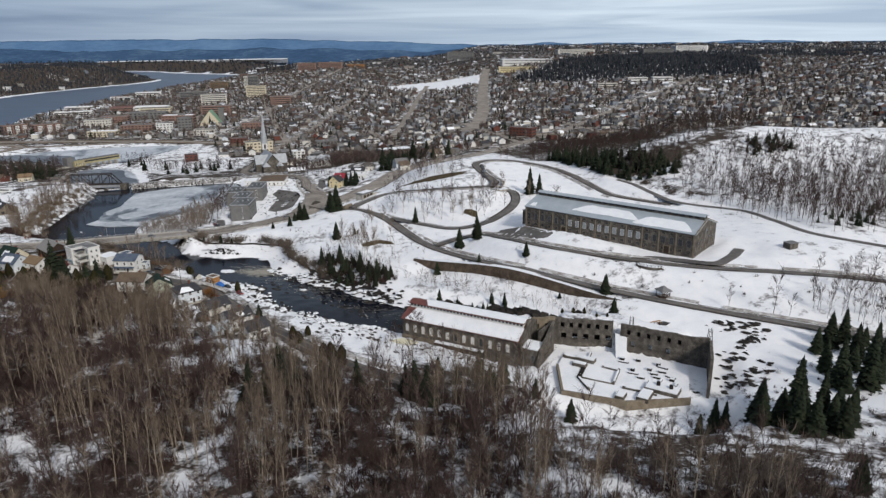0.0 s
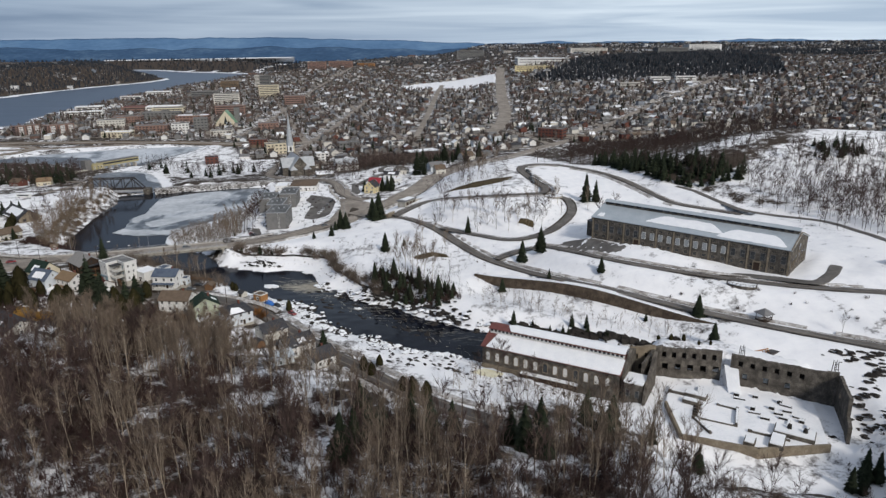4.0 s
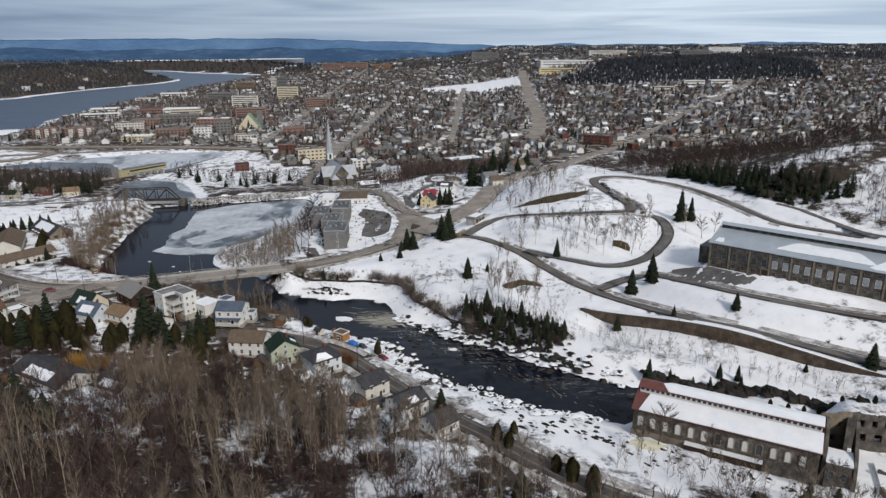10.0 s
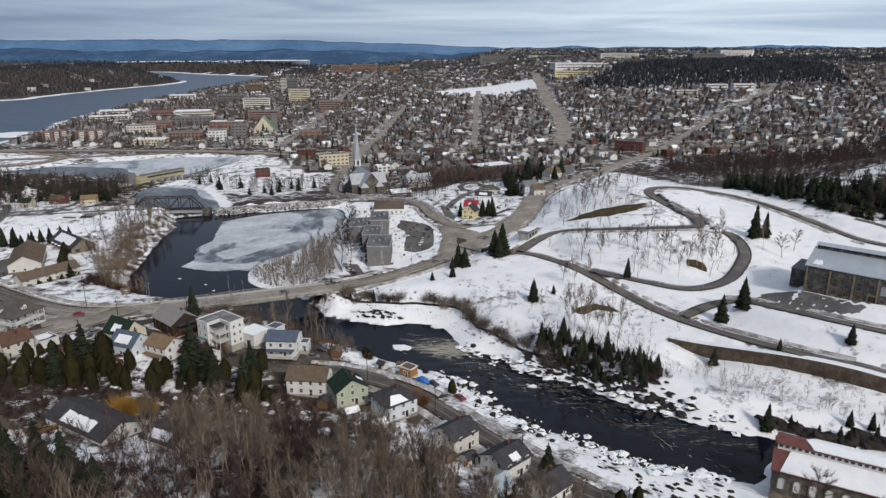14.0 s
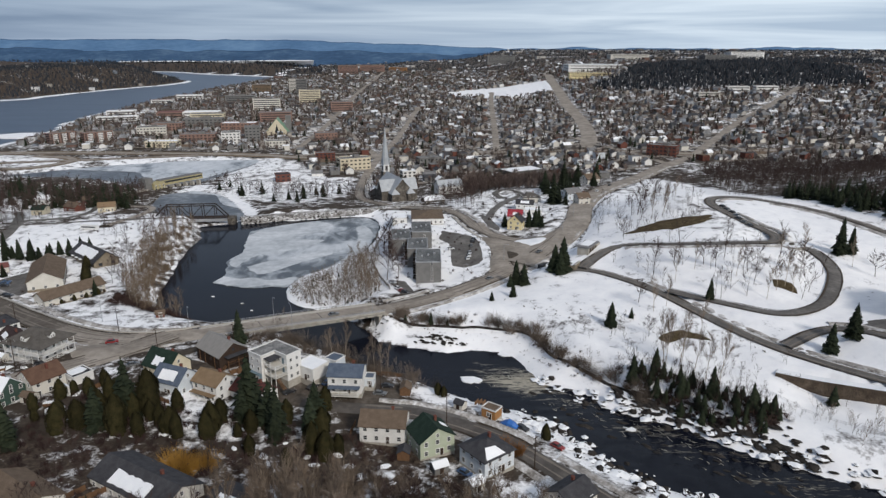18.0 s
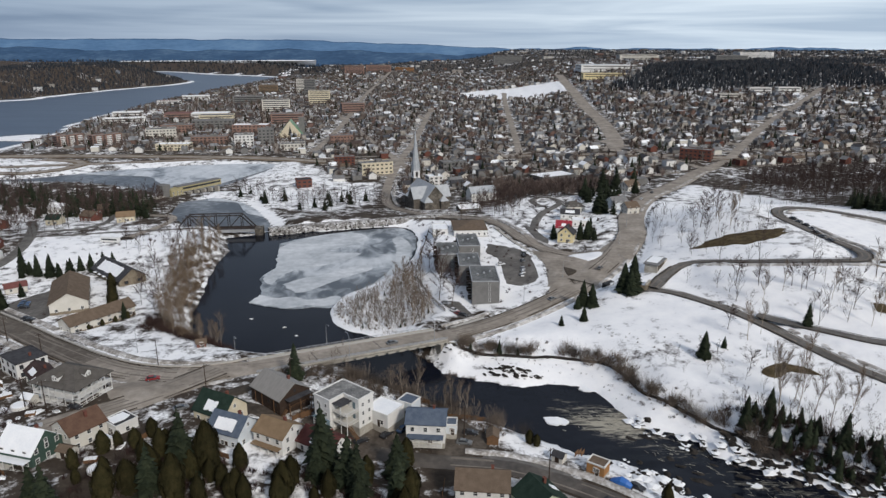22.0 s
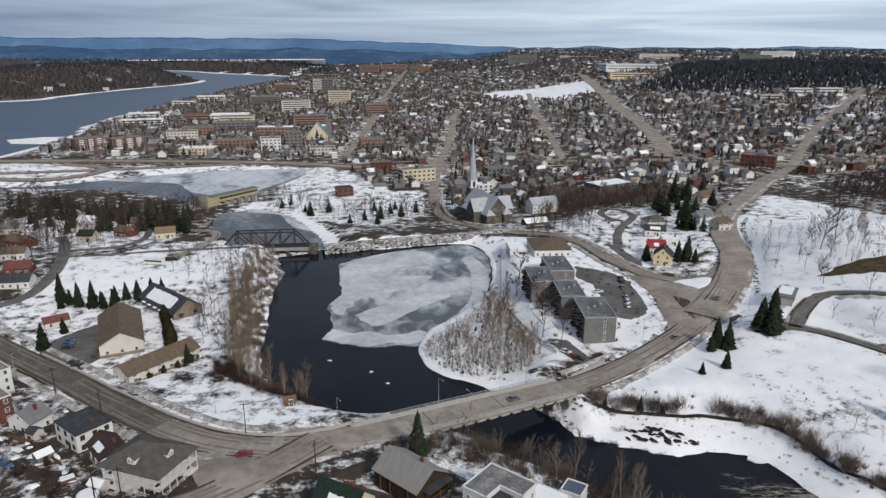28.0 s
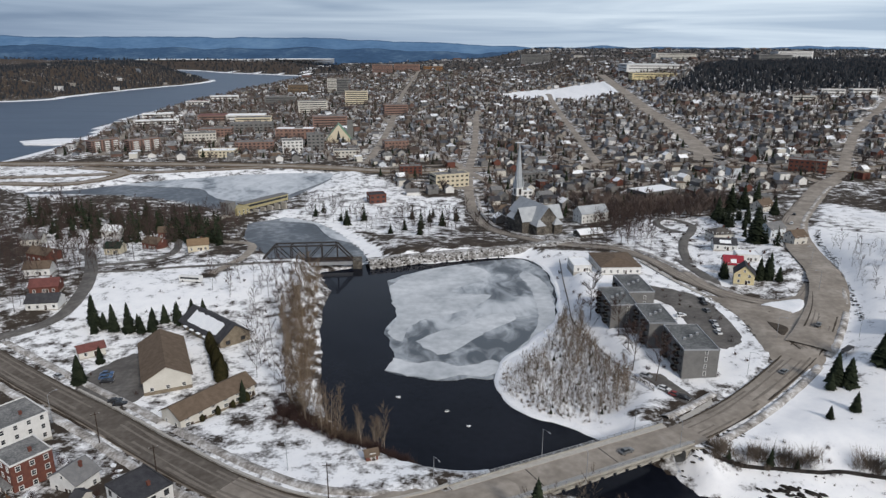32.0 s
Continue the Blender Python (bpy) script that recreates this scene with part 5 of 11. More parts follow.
# ---- mill by the rapids ----
def mill():
    c1, c2 = Vector((-16.4, 251.0)), Vector((27.0, 227.6))
    ax = c2 - c1
    L, turn = ax.length, math.degrees(math.atan2(ax.y, ax.x))
    D = 17.0
    n = Vector((-ax.y, ax.x)).normalized()
    mid = (c1 + c2) / 2 + n * D / 2
    t = thing("stone_mill", pose(mid.x, mid.y, 5.2, 0, 0, turn), "long tan stone mill with arched windows and a snowy monitor roof", "mill")
    e, r = 10.2, 3.4
    part("wall", Shell().gable_wall(L, D, e, r, base=-4), STONE, t)
    part("base_course", Shell().box((-L * 0.27, -D / 2 - 0.3, 1.2), (L * 0.47, 0.6, 4.4)), SANDSTONE, t, "battered tan stone base")
    part("roof", Shell().gable(L, D, e, r, 0.6, 0.25), RUST, t, "rusty red tin roof")
    part("monitor", Shell().box((0, 0, e + r - 0.1), (L * 0.99, 5.0, 2.4)), WHITE, t, "white clerestory with a row of small panes")
    part("monitor_roof", Shell().gable(L * 0.99, 5.0, e + r + 1.1, 0.8, 0.5, 0.22), RUST, t, "rusty red tin")
    bar = Shell().box((0, -0.05, 0), (0.9, 0.12, 0.85)).mesh("monitor_pane", GLASS)
    for k in range(33):
        part("monitor_pane", bar, None, t, at=pose(-L / 2 + 1 + k * (L - 2) / 32, -2.52, e + r + 0.45))
    # snow lies on both slopes and on the monitor, short of the west end
    for y0, y1, z0, z1, x0 in ((-2.7, -D / 2 - 0.55, e + r * 0.69 + 0.26, e + 0.02, -L / 2 + 2.2), (2.9, -2.9, 0, 0, -L / 2 + 8.5), (2.7, D / 2 + 0.55, e + r * 0.69 + 0.26, e + 0.02, -L / 2 + 10)):
        if z0:
            vs = [(x0 + 1.2, y0, z0), (L / 2 + 0.3, y0, z0), (L / 2 + 0.3, y1, z1), (x0 - 0.6, y1, z1)]
        else:
            vs = [(x0, -2.95, e + r + 1.33), (L / 2 + 0.2, -2.95, e + r + 1.33), (L / 2 + 0.2, 0, e + r + 2.1), (x0 - 2.0, 0, e + r + 2.1)]
            part("roof_snow", Shell().add([(x, -y, z) for x, y, z in vs] + [(x, -y, z + 0.28) for x, y, z in vs], [(0, 3, 7, 4), (4, 7, 6, 5), (0, 4, 5, 1), (1, 5, 6, 2)]), ROOF_SNOW, t, "thick white snow")
        part("roof_snow", Shell().add(vs + [(x, y, z + 0.28) for x, y, z in vs], [(4, 5, 6, 7), (7, 6, 5, 4), (0, 1, 5, 4), (1, 2, 6, 5), (2, 3, 7, 6), (3, 0, 4, 7)][:1] + [(0, 1, 5, 4), (1, 2, 6, 5), (2, 3, 7, 6), (3, 0, 4, 7)]), ROOF_SNOW, t, "thick white snow")
    n_w = 13
    arch = []
    w, h = 1.5, 3.4
    arch = [(-w / 2, 0), (w / 2, 0), (w / 2, h * 0.75)] + [(w / 2 * math.cos(a), h * 0.75 + w / 2 * math.sin(a)) for a in np.linspace(0.3, 2.84, 6)] + [(-w / 2, h * 0.75)]
    k = len(arch)

    def ring(o):
        return [(p * o, q + (0.25 if q > h * 0.7 else 0) * (o > 1) - (0.2 if q == 0 else 0) * (o > 1)) for p, q in arch]

    big = ring(1.35)
    fr = Shell().add([(p, -0.22, q) for p, q in big] + [(p, -0.22, q) for p, q in arch] + [(p, 0.05, q) for p, q in big] + [(p, 0.05, q) for p, q in arch],
                     [(i, (i + 1) % k, (i + 1) % k + k, i + k) for i in range(k)] + [(i + 2 * k, (i + 1) % k + 2 * k, (i + 1) % k, i) for i in range(k)] + [(i + k, (i + 1) % k + k, (i + 1) % k + 3 * k, i + 3 * k) for i in range(k)]).mesh("arched_surround", SANDSTONE)
    gl = Shell().add([(p, -0.05, q) for p, q in arch], [tuple(range(k))]).box((0, -0.08, h * 0.4), (0.1, 0.06, h * 0.9)).mesh("pane", WHITE)
    dk = Shell().add([(p, -0.06, q) for p, q in arch], [tuple(range(k))]).mesh("pane", GLASS)
    for j in range(n_w):
        x = -L / 2 + 2.2 + j * (L - 6) / (n_w - 1)
        s = part("arched_window", fr, None, t, at=pose(x, -D / 2 - 0.02, 5.0))
        part("pane", dk if j in (6, 9) else gl, None, s)
    part("gallery_roof", Shell().box((L * 0.02, -D / 2 - 1.1, 3.6), (L * 0.42, 2.0, 0.25)), ROOF_SNOW, t, "snow-covered lean-to roof")
    part("gallery_wall", Shell().box((L * 0.02, -D / 2 - 1.9, 2.4), (L * 0.42, 0.15, 2.2)), DARKWOOD, t)
    for y in (-5.5, -1.5, 3.0):
        s = part("arched_window", fr, None, t, at=pose(-L / 2 - 0.02, y, 4.6, 0, 0, -90))
        part("pane", dk, None, s)
    # tall east gable, left standing, and the small block beside it
    s = Shell().add([(L / 2 + 0.6, -D / 2 + 1, -2), (L / 2 + 0.6, D / 2 + 0.5, -2), (L / 2 + 0.6, D / 2 + 0.5, 12.5), (L / 2 + 0.6, 1, 15.8), (L / 2 + 0.6, -D / 2 + 1, 10.5),
                     (L / 2 + 1.5, -D / 2 + 1, -2), (L / 2 + 1.5, D / 2 + 0.5, -2), (L / 2 + 1.5, D / 2 + 0.5, 12.5), (L / 2 + 1.5, 1, 15.8), (L / 2 + 1.5, -D / 2 + 1, 10.5)],
                    [(4, 3, 2, 1, 0), (5, 6, 7, 8, 9), (2, 3, 8, 7), (3, 4, 9, 8), (4, 0, 5, 9), (1, 2, 7, 6)])
    part("east_gable", s, STONE, t, "dark grey stone gable wall")
    part("engine_room", Shell().box((L / 2 + 4.6, -D / 2 + 3.5, 3.0), (6.0, 7.0, 10)), STONE, t)
    part("engine_room_roof", Shell().box((L / 2 + 4.6, -D / 2 + 3.5, 8.25), (6.4, 7.4, 0.5)), ROOF_SNOW, t, "flat roof under snow")
    for x in (L / 2 + 3.0, L / 2 + 6.0):
        add_window(t, x, -D / 2, 4.5, 0, 1.2, 2.4, GREYBLOCK)
    s = Shell().add([(L / 2 + 8, -D / 2 - 1, -2), (L / 2 + 8, D / 2 - 2, -2), (L / 2 + 8, D / 2 - 2, 14), (L / 2 + 8, D / 2 - 6, 12.5), (L / 2 + 8, -D / 2 + 2, 8.5), (L / 2 + 8, -D / 2 - 1, 5),
                     (L / 2 + 8.9, -D / 2 - 1, -2), (L / 2 + 8.9, D / 2 - 2, -2), (L / 2 + 8.9, D / 2 - 2, 14), (L / 2 + 8.9, D / 2 - 6, 12.5), (L / 2 + 8.9, -D / 2 + 2, 8.5), (L / 2 + 8.9, -D / 2 - 1, 5)],
                    [(5, 4, 3, 2, 1, 0), (6, 7, 8, 9, 10, 11), (2, 3, 9, 8), (3, 4, 10, 9), (4, 5, 11, 10), (0, 5, 11, 6), (1, 2, 8, 7)])
    part("broken_wall", s, STONE, t, "broken stepped stone wall")


mill()


def ruin_wall(t, a, b, z0, z1, thick, holes, seed, mat=None):
    """A roofless stone wall with real window openings and a broken crest."""
    a, b = Vector(a), Vector(b)
    d = b - a
    L, turn = d.length, math.degrees(math.atan2(d.y, d.x))
    w = part("wall", wall_shell(L, z0, z1, thick, holes, seed), mat or STONE, t, at=pose(a.x, a.y, 0, 0, 0, turn))
    return w


def wall_shell(L, z0, z1, thick, holes, seed):
    xs = sorted({0, L, *[v for h in holes for v in (h[0], h[0] + h[2])], *[k * 1.2 for k in range(1, int(L / 1.2))]})
    zs = sorted({z0, z1, *[v for h in holes for v in (h[1], h[1] + h[3])]})
    s = Shell()
    crest = {x: z1 + 0.6 * noise.noise((x * 0.23, seed, 0)) + 0.5 * noise.noise((x * 2.1, seed, 2)) for x in xs}
    for x0, x1 in zip(xs, xs[1:]):
        for q0, q1 in zip(zs, zs[1:]):
            cx, cz = (x0 + x1) / 2, (q0 + q1) / 2
            if any(h[0] < cx < h[0] + h[2] and h[1] < cz < h[1] + h[3] for h in holes):
                continue
            ta, tb = (crest[x0], crest[x1]) if q1 == z1 else (q1, q1)
            vs = [(x0, 0, q0), (x1, 0, q0), (x1, thick, q0), (x0, thick, q0), (x0, 0, ta), (x1, 0, tb), (x1, thick, tb), (x0, thick, ta)]
            s.add(vs, [(3, 2, 1, 0), (4, 5, 6, 7), (0, 1, 5, 4), (1, 2, 6, 5), (2, 3, 7, 6), (3, 0, 4, 7)])
    return s


def ruin():
    t = thing("mill_ruin", pose(0, 0, 0), "roofless grey stone mill walls round snow-covered foundations", "ruin")
    hol = [(2.2 + 3.3 * k, 14.6, 1.4, 2.2) for k in range(6)] + [(2.5 + 4.2 * k, 10.2, 2.0, 2.3) for k in range(5)]
    ruin_wall(t, (43, 242), (64.5, 238.0), 5, 18.4, 1.0, [h for h in hol if h[0] + h[2] < 21.5], 1)
    hol = [(2.4 + 3.7 * k, 14.0, 1.4, 2.0) for k in range(6)] + [(4 + 6.5 * k, 9.6, 1.6, 2.2) for k in range(3)]
    ruin_wall(t, (67, 236.6), (91.5, 222.5), 5, 18.0, 1.0, hol, 2)
    ruin_wall(t, (91.5, 222.5), (94.5, 220.7), 5, 18.6, 1.0, [], 3)
    ruin_wall(t, (94.5, 220.7), (89.3, 206), 5, 18.2, 1.0, [(4, 12.5, 1.5, 2.0)], 4)
    ruin_wall(t, (89.3, 206), (86.5, 200), 5, 12.5, 1.0, [], 5)
    ruin_wall(t, (36, 231), (43, 242), 5, 17.5, 1.0, [(4, 11, 1.6, 3)], 6)
    ruin_wall(t, (33.8, 240.6), (43.0, 242.0), 5, 18.9, 1.0, [(1.6, 14.2, 1.3, 2.2), (5.4, 14.2, 1.3, 2.2), (3.4, 10.2, 1.6, 2.2)], 7, SANDSTONE)
    # dark backing walls, added so the window openings read as dark
    ruin_wall(t, (33.8, 242.6), (44.0, 244.2), 5, 16.2, 0.8, [], 12, ROCK)
    for p, q in (((44.6, 244.2), (65.0, 240.4)), ((68.2, 239.0), (92.6, 225.0))):
        ruin_wall(t, p, q, 5, 15.8, 0.8, [], 11, ROCK)
    # floor slabs and footings
    part("floor_slab", Shell().prism([(39.5, 203), (41, 222), (46, 234), (65, 233), (88, 221), (80, 197), (59, 195.5)], 3.0, 8.1), SNOW, t, "snow-covered floor slab")
    s = Shell()
    for (ax_, ay), (bx, by) in (((39.5, 203), (59, 195.5)), ((59, 195.5), (80, 197)), ((41, 222), (39.5, 203))):
        d = Vector((bx - ax_, by - ay))
        s.box(((ax_ + bx) / 2, (ay + by) / 2, 6.0), (d.length + 0.6, 0.8, 5.6), math.degrees(math.atan2(d.y, d.x)))
    part("retaining_wall", s, SANDSTONE, t)
    rng = random.Random(9)
    sizes = [(2.6, 0.7, 0.9), (1.6, 0.9, 1.2), (3.6, 0.6, 0.7), (1.2, 1.2, 1.5)]
    blocks = [(Shell().box((0, 0, h * 0.39), (w, d, h)).mesh("footing", ROCK), Shell().box((0, 0, h * 0.9 + 0.05), (w * 0.96, d * 1.02, 0.24)).mesh("footing_snow", ROOF_SNOW)) for w, d, h in sizes]
    for i in range(3):
        for j in range(6):
            x, y = 66 + 5.5 * i + 1.2 * j * 0.3, 227 - 2.6 * i - 3.0 * j
            if rng.random() < 0.2:
                continue
            block, cap = blocks[rng.choice((0, 0, 1, 1, 2, 3))]
            f = part("footing", block, None, t, at=pose(x + rng.uniform(-1.1, 1.1), y + rng.uniform(-0.9, 0.9), 8.0, 0, 0, -30 + rng.choice((0, 0, 0, 90)) + rng.uniform(-9, 9)))
            part("footing_snow", cap, None, f)
    for x, y, w, d in ((73, 203, 11, 5.5), (66, 199, 4, 7), (58, 199, 3, 4), (52, 226, 7, 3), (49, 222, 5, 2.5)):
        p = part("plinth", Shell().box((0, 0, 0.5), (w, d, 1.4)), STONE, t, at=pose(x, y, 8.1, 0, 0, -32))
        part("plinth_snow", Shell().box((0, 0, 1.3), (w - 0.5, d - 0.5, 0.3)), ROOF_SNOW, p)
    for x, y in ((72, 204.5), (75.5, 202)):
        part("stump", Shell().bar((x, y, 9.5), (x, y, 10.8), 0.7, 0.55, 8), ROCK, t)
    # low broken walls of the vanished rooms
    for (ax_, ay), (bx, by), h in (((44, 229), (52.5, 224.5), 1.0), ((52.5, 224.5), (55.5, 231.5), 0.7), ((47, 213), (58, 207.5), 0.5), ((58, 207.5), (62.5, 217.5), 0.8), ((62.5, 217.5), (57, 221), 0.6), ((60, 205), (70, 199.5), 0.7), ((49, 204), (47, 213), 0.7)):
        d = Vector((bx - ax_, by - ay))
        at = pose(ax_, ay, 0, 0, 0, math.degrees(math.atan2(d.y, d.x)))
        p = part("low_wall", wall_shell(d.length, 7.6, 8.1 + h, 0.7, [], ax_), STONE, t, at=at)
        part("wall_snow", Shell().box((d.length / 2, 0.35, 8.25 + h), (d.length * 0.8, 0.6, 0.3)), ROOF_SNOW, p)
    for k in range(5):
        part("step_stone", Shell().box((47 + 0.7 * k, 213 + 1.6 * k, 8.4), (1.6, 0.5, 0.7), -30), ROCK, t)
    part("ramp", Shell().add([(63.5, 228, 8.2), (67, 226.5, 8.2), (69.5, 236, 13.5), (65.5, 238, 13.5), (63.5, 228, 7), (67, 226.5, 7), (69.5, 236, 7), (65.5, 238, 7)],
                             [(0, 1, 2, 3), (0, 4, 5, 1), (1, 5, 6, 2), (2, 6, 7, 3), (3, 7, 4, 0)]), ROOF_SNOW, t, "snow-covered stair ramp")
    for x, y, h in ((72, 240, 6.5), (98, 229, 6.0)):
        s = Shell()
        for dx, dy in ((-0.5, -0.5), (0.5, -0.5), (0.5, 0.5), (-0.5, 0.5)):
            s.bar((x + dx * 1.6, y + dy * 1.6, 13), (x + dx, y + dy, 13 + h), 0.12, sides=4)
        for q in (1.5, 3.2, 5):
            s.bar((x - 0.7, y - 0.6, 13 + q), (x + 0.7, y - 0.6, 13 + q), 0.08, sides=4)
        part("iron_tower", s, STEEL, t)


ruin()


def wooden_shed():
    t = thing("timber_frame", pose(83, 249, height(83, 249), 0, 0, 20), "orange timber roof frame lying on the snow", "timber stack")
    for k in range(7):
        part("rafter", Shell().bar((-4 + 1.3 * k, -1.6, 0.2), (-3.2 + 1.3 * k, 1.6, 2.0), 0.14, sides=4), ORANGEWOOD, t)
    part("beam", Shell().box((0, 1.6, 2.0), (10, 0.3, 0.3)), ORANGEWOOD, t)
    part("beam", Shell().box((-0.5, -1.6, 0.25), (10, 0.3, 0.3)), ORANGEWOOD, t)
    part("tarpaulin", Shell().box((6.5, 0.5, 0.8), (5, 2.5, 1.2)), STEEL, t)


wooden_shed()


def gazebo():
    x, y = 94.5, 273
    t = thing("gazebo", pose(x, y, height(x, y), 0, 0, 20), "small grey timber gazebo with a shingled roof on snow", "gazebo")
    post = Shell().box((0, 0, 1.5), (0.2, 0.2, 3.4)).mesh("post", DARKWOOD)
    for a in (-2, 2):
        for b in (-2, 2):
            part("post", post, None, t, at=pose(a, b, 0))
    part("roof", Shell().hip(4.2, 4.2, 3.0, 2.2, 0.6), GREYROOF, t)
    part("floor", Shell().box((0, 0, 0.15), (4.4, 4.4, 0.5)), DARKWOOD, t)
    for q in (0.7, 1.2, 1.7):
        part("rail", Shell().box((0, -2, q), (4, 0.08, 0.2)).box((2, 0, q), (0.08, 4, 0.2)), DARKWOOD, t)
    x, y = 94, 294
    t = thing("viewing_terrace", pose(x, y, height(x, y), 0, 0, -32), "dark railed oval terrace capped with snow", "terrace")
    part("platform", Shell().prism([(6 * math.cos(a), 2.6 * math.sin(a)) for a in np.linspace(0, 6.28, 17)[:-1]], -1.5, 0.7), STONE, t)
    part("platform_snow", Shell().prism([(5.6 * math.cos(a), 2.3 * math.sin(a)) for a in np.linspace(0, 6.28, 17)[:-1]], 0.7, 0.95), ROOF_SNOW, t)
    post = Shell().box((0, 0, 0.8), (0.14, 0.14, 1.4)).mesh("rail_post", STEEL)
    for a in np.linspace(0, 6.28, 21)[:-1]:
        part("rail_post", post, None, t, at=pose(5.9 * math.cos(a), 2.5 * math.sin(a), 0.3))
    s = Shell()
    for a, b in zip(np.linspace(0, 6.28, 21), np.linspace(0, 6.28, 21)[1:]):
        s.bar((5.9 * math.cos(a), 2.5 * math.sin(a), 1.75), (5.9 * math.cos(b), 2.5 * math.sin(b), 1.75), 0.08, sides=4)
    part("handrail", s, STEEL, t)


gazebo()


def retaining_wall():
    """The long brown stone wall below the park road."""
    line = smooth_line(WALL_LINE, 3.0)
    vs, fs = [], []
    for k, p in enumerate(line):
        u = k / (len(line) - 1)
        g = float(ground(p.x, p.y))
        top = g + 0.7
        h = 5.2 * min(1, 6 * u + 0.15, 3.2 * (1 - u) + 0.12)
        n = (line[min(k + 1, len(line) - 1)] - line[max(k - 1, 0)]).normalized()
        out = Vector((-n.y, n.x)) * -1
        a, b = p + out * 1.6, p - out * 0.8
        vs += [(a.x, a.y, top - h - 1.5), (p.x + out.x * 0.9, p.y + out.y * 0.9, top), (b.x, b.y, top), (b.x, b.y, top - 2)]
    for k in range(len(line) - 1):
        for j in range(3):
            a = 4 * k + j
            fs.append((a, a + 4, a + 5, a + 1))
    top_v, top_f = [], []
    for k, p in enumerate(line):
        n = (line[min(k + 1, len(line) - 1)] - line[max(k - 1, 0)]).normalized()
        back = Vector((-n.y, n.x))
        z = float(ground(p.x, p.y)) + 0.74
        for u, q in ((-0.6, 0.12), (0.8, 0.1), (3.0, 0.0), (5.2, -0.9)):
            c = p + back * u
            top_v.append((c.x, c.y, z + q))
    for k in range(len(line) - 1):
        for j in range(3):
            a = 4 * k + j
            top_f.append((a, a + 4, a + 5, a + 1))
    tagged(new("wall_park_verge", sheet("wall_park_verge", top_v, top_f, SNOW)), "snowy verge along the top of the wall", "verge", kind="structure")
    tagged(new("wall_park", sheet("wall_park", vs, fs, WALLBROWN, False)), "long brown stone retaining wall below the park road", "wall", kind="structure")


retaining_wall()


# ---- apartments on the point ----
def apartment(x, y, turn, w, d, h, storeys, z):
    t = thing("apartment_block", pose(x, y, z, 0, 0, turn), "grey block apartment building with balconies and a gravel roof", "apartments", "apartment blocks")
    part("wall", Shell().box((0, 0, h / 2 - 1), (w, d, h + 2)), GREYBLOCK, t)
    part("roof", Shell().box((0, 0, h + 0.06), (w - 0.4, d - 0.4, 0.14)), APTROOF, t)
    e = Shell()
    for sx, sy, lx, ly in ((0, -1, w + 0.2, 0.3), (0, 1, w + 0.2, 0.3), (-1, 0, 0.3, d), (1, 0, 0.3, d)):
        e.box((sx * w / 2, sy * d / 2, h + 0.1), (lx, ly, 0.5))
    part("parapet", e, GALV, t)
    for k in range(3):
        part("roof_vent", Shell().box((w * (-0.25 + 0.25 * k), d * (0.1 * k - 0.1), h + 0.5), (1.0, 0.8, 0.9)), GALV, t)
    wall_windows(t, w, d, "lrb", [1.6 + 2.7 * k for k in range(storeys)], 1.5, 1.3, 3.2, GREYBLOCK)
    for k in range(storeys):
        add_window(t, w * 0.14, -d / 2, 1.7 + 2.7 * k, 0, 0.9, 1.5, WHITE)
    for k in range(storeys):
        for v in (-0.25, 0.25):
            b = part("balcony", Shell().box((0, 0, 0), (1.5, 3.6, 0.16)), CONCRETE, t, at=pose(-w / 2 - 0.75, d * v, 0.6 + 2.7 * k))
            r = Shell().box((-0.72, 0, 0.55), (0.05, 3.6, 0.9)).box((0, -1.78, 0.55), (1.5, 0.05, 0.9)).box((0, 1.78, 0.55), (1.5, 0.05, 0.9))
            part("balcony_rail", r, DARKWOOD, b)
    return t


apartment(-138.0, 458.3, 2, 12.5, 22, 10.6, 4, 5.4)
apartment(-144.5, 481.0, 2, 10.5, 20, 10.6, 4, 5.2)
apartment(-155.0, 501.0, 4, 11.0, 21, 10.0, 4, 5.4)
apartment(-144.0, 518.0, 4, 11.5, 23, 9.4, 3, 5.8)


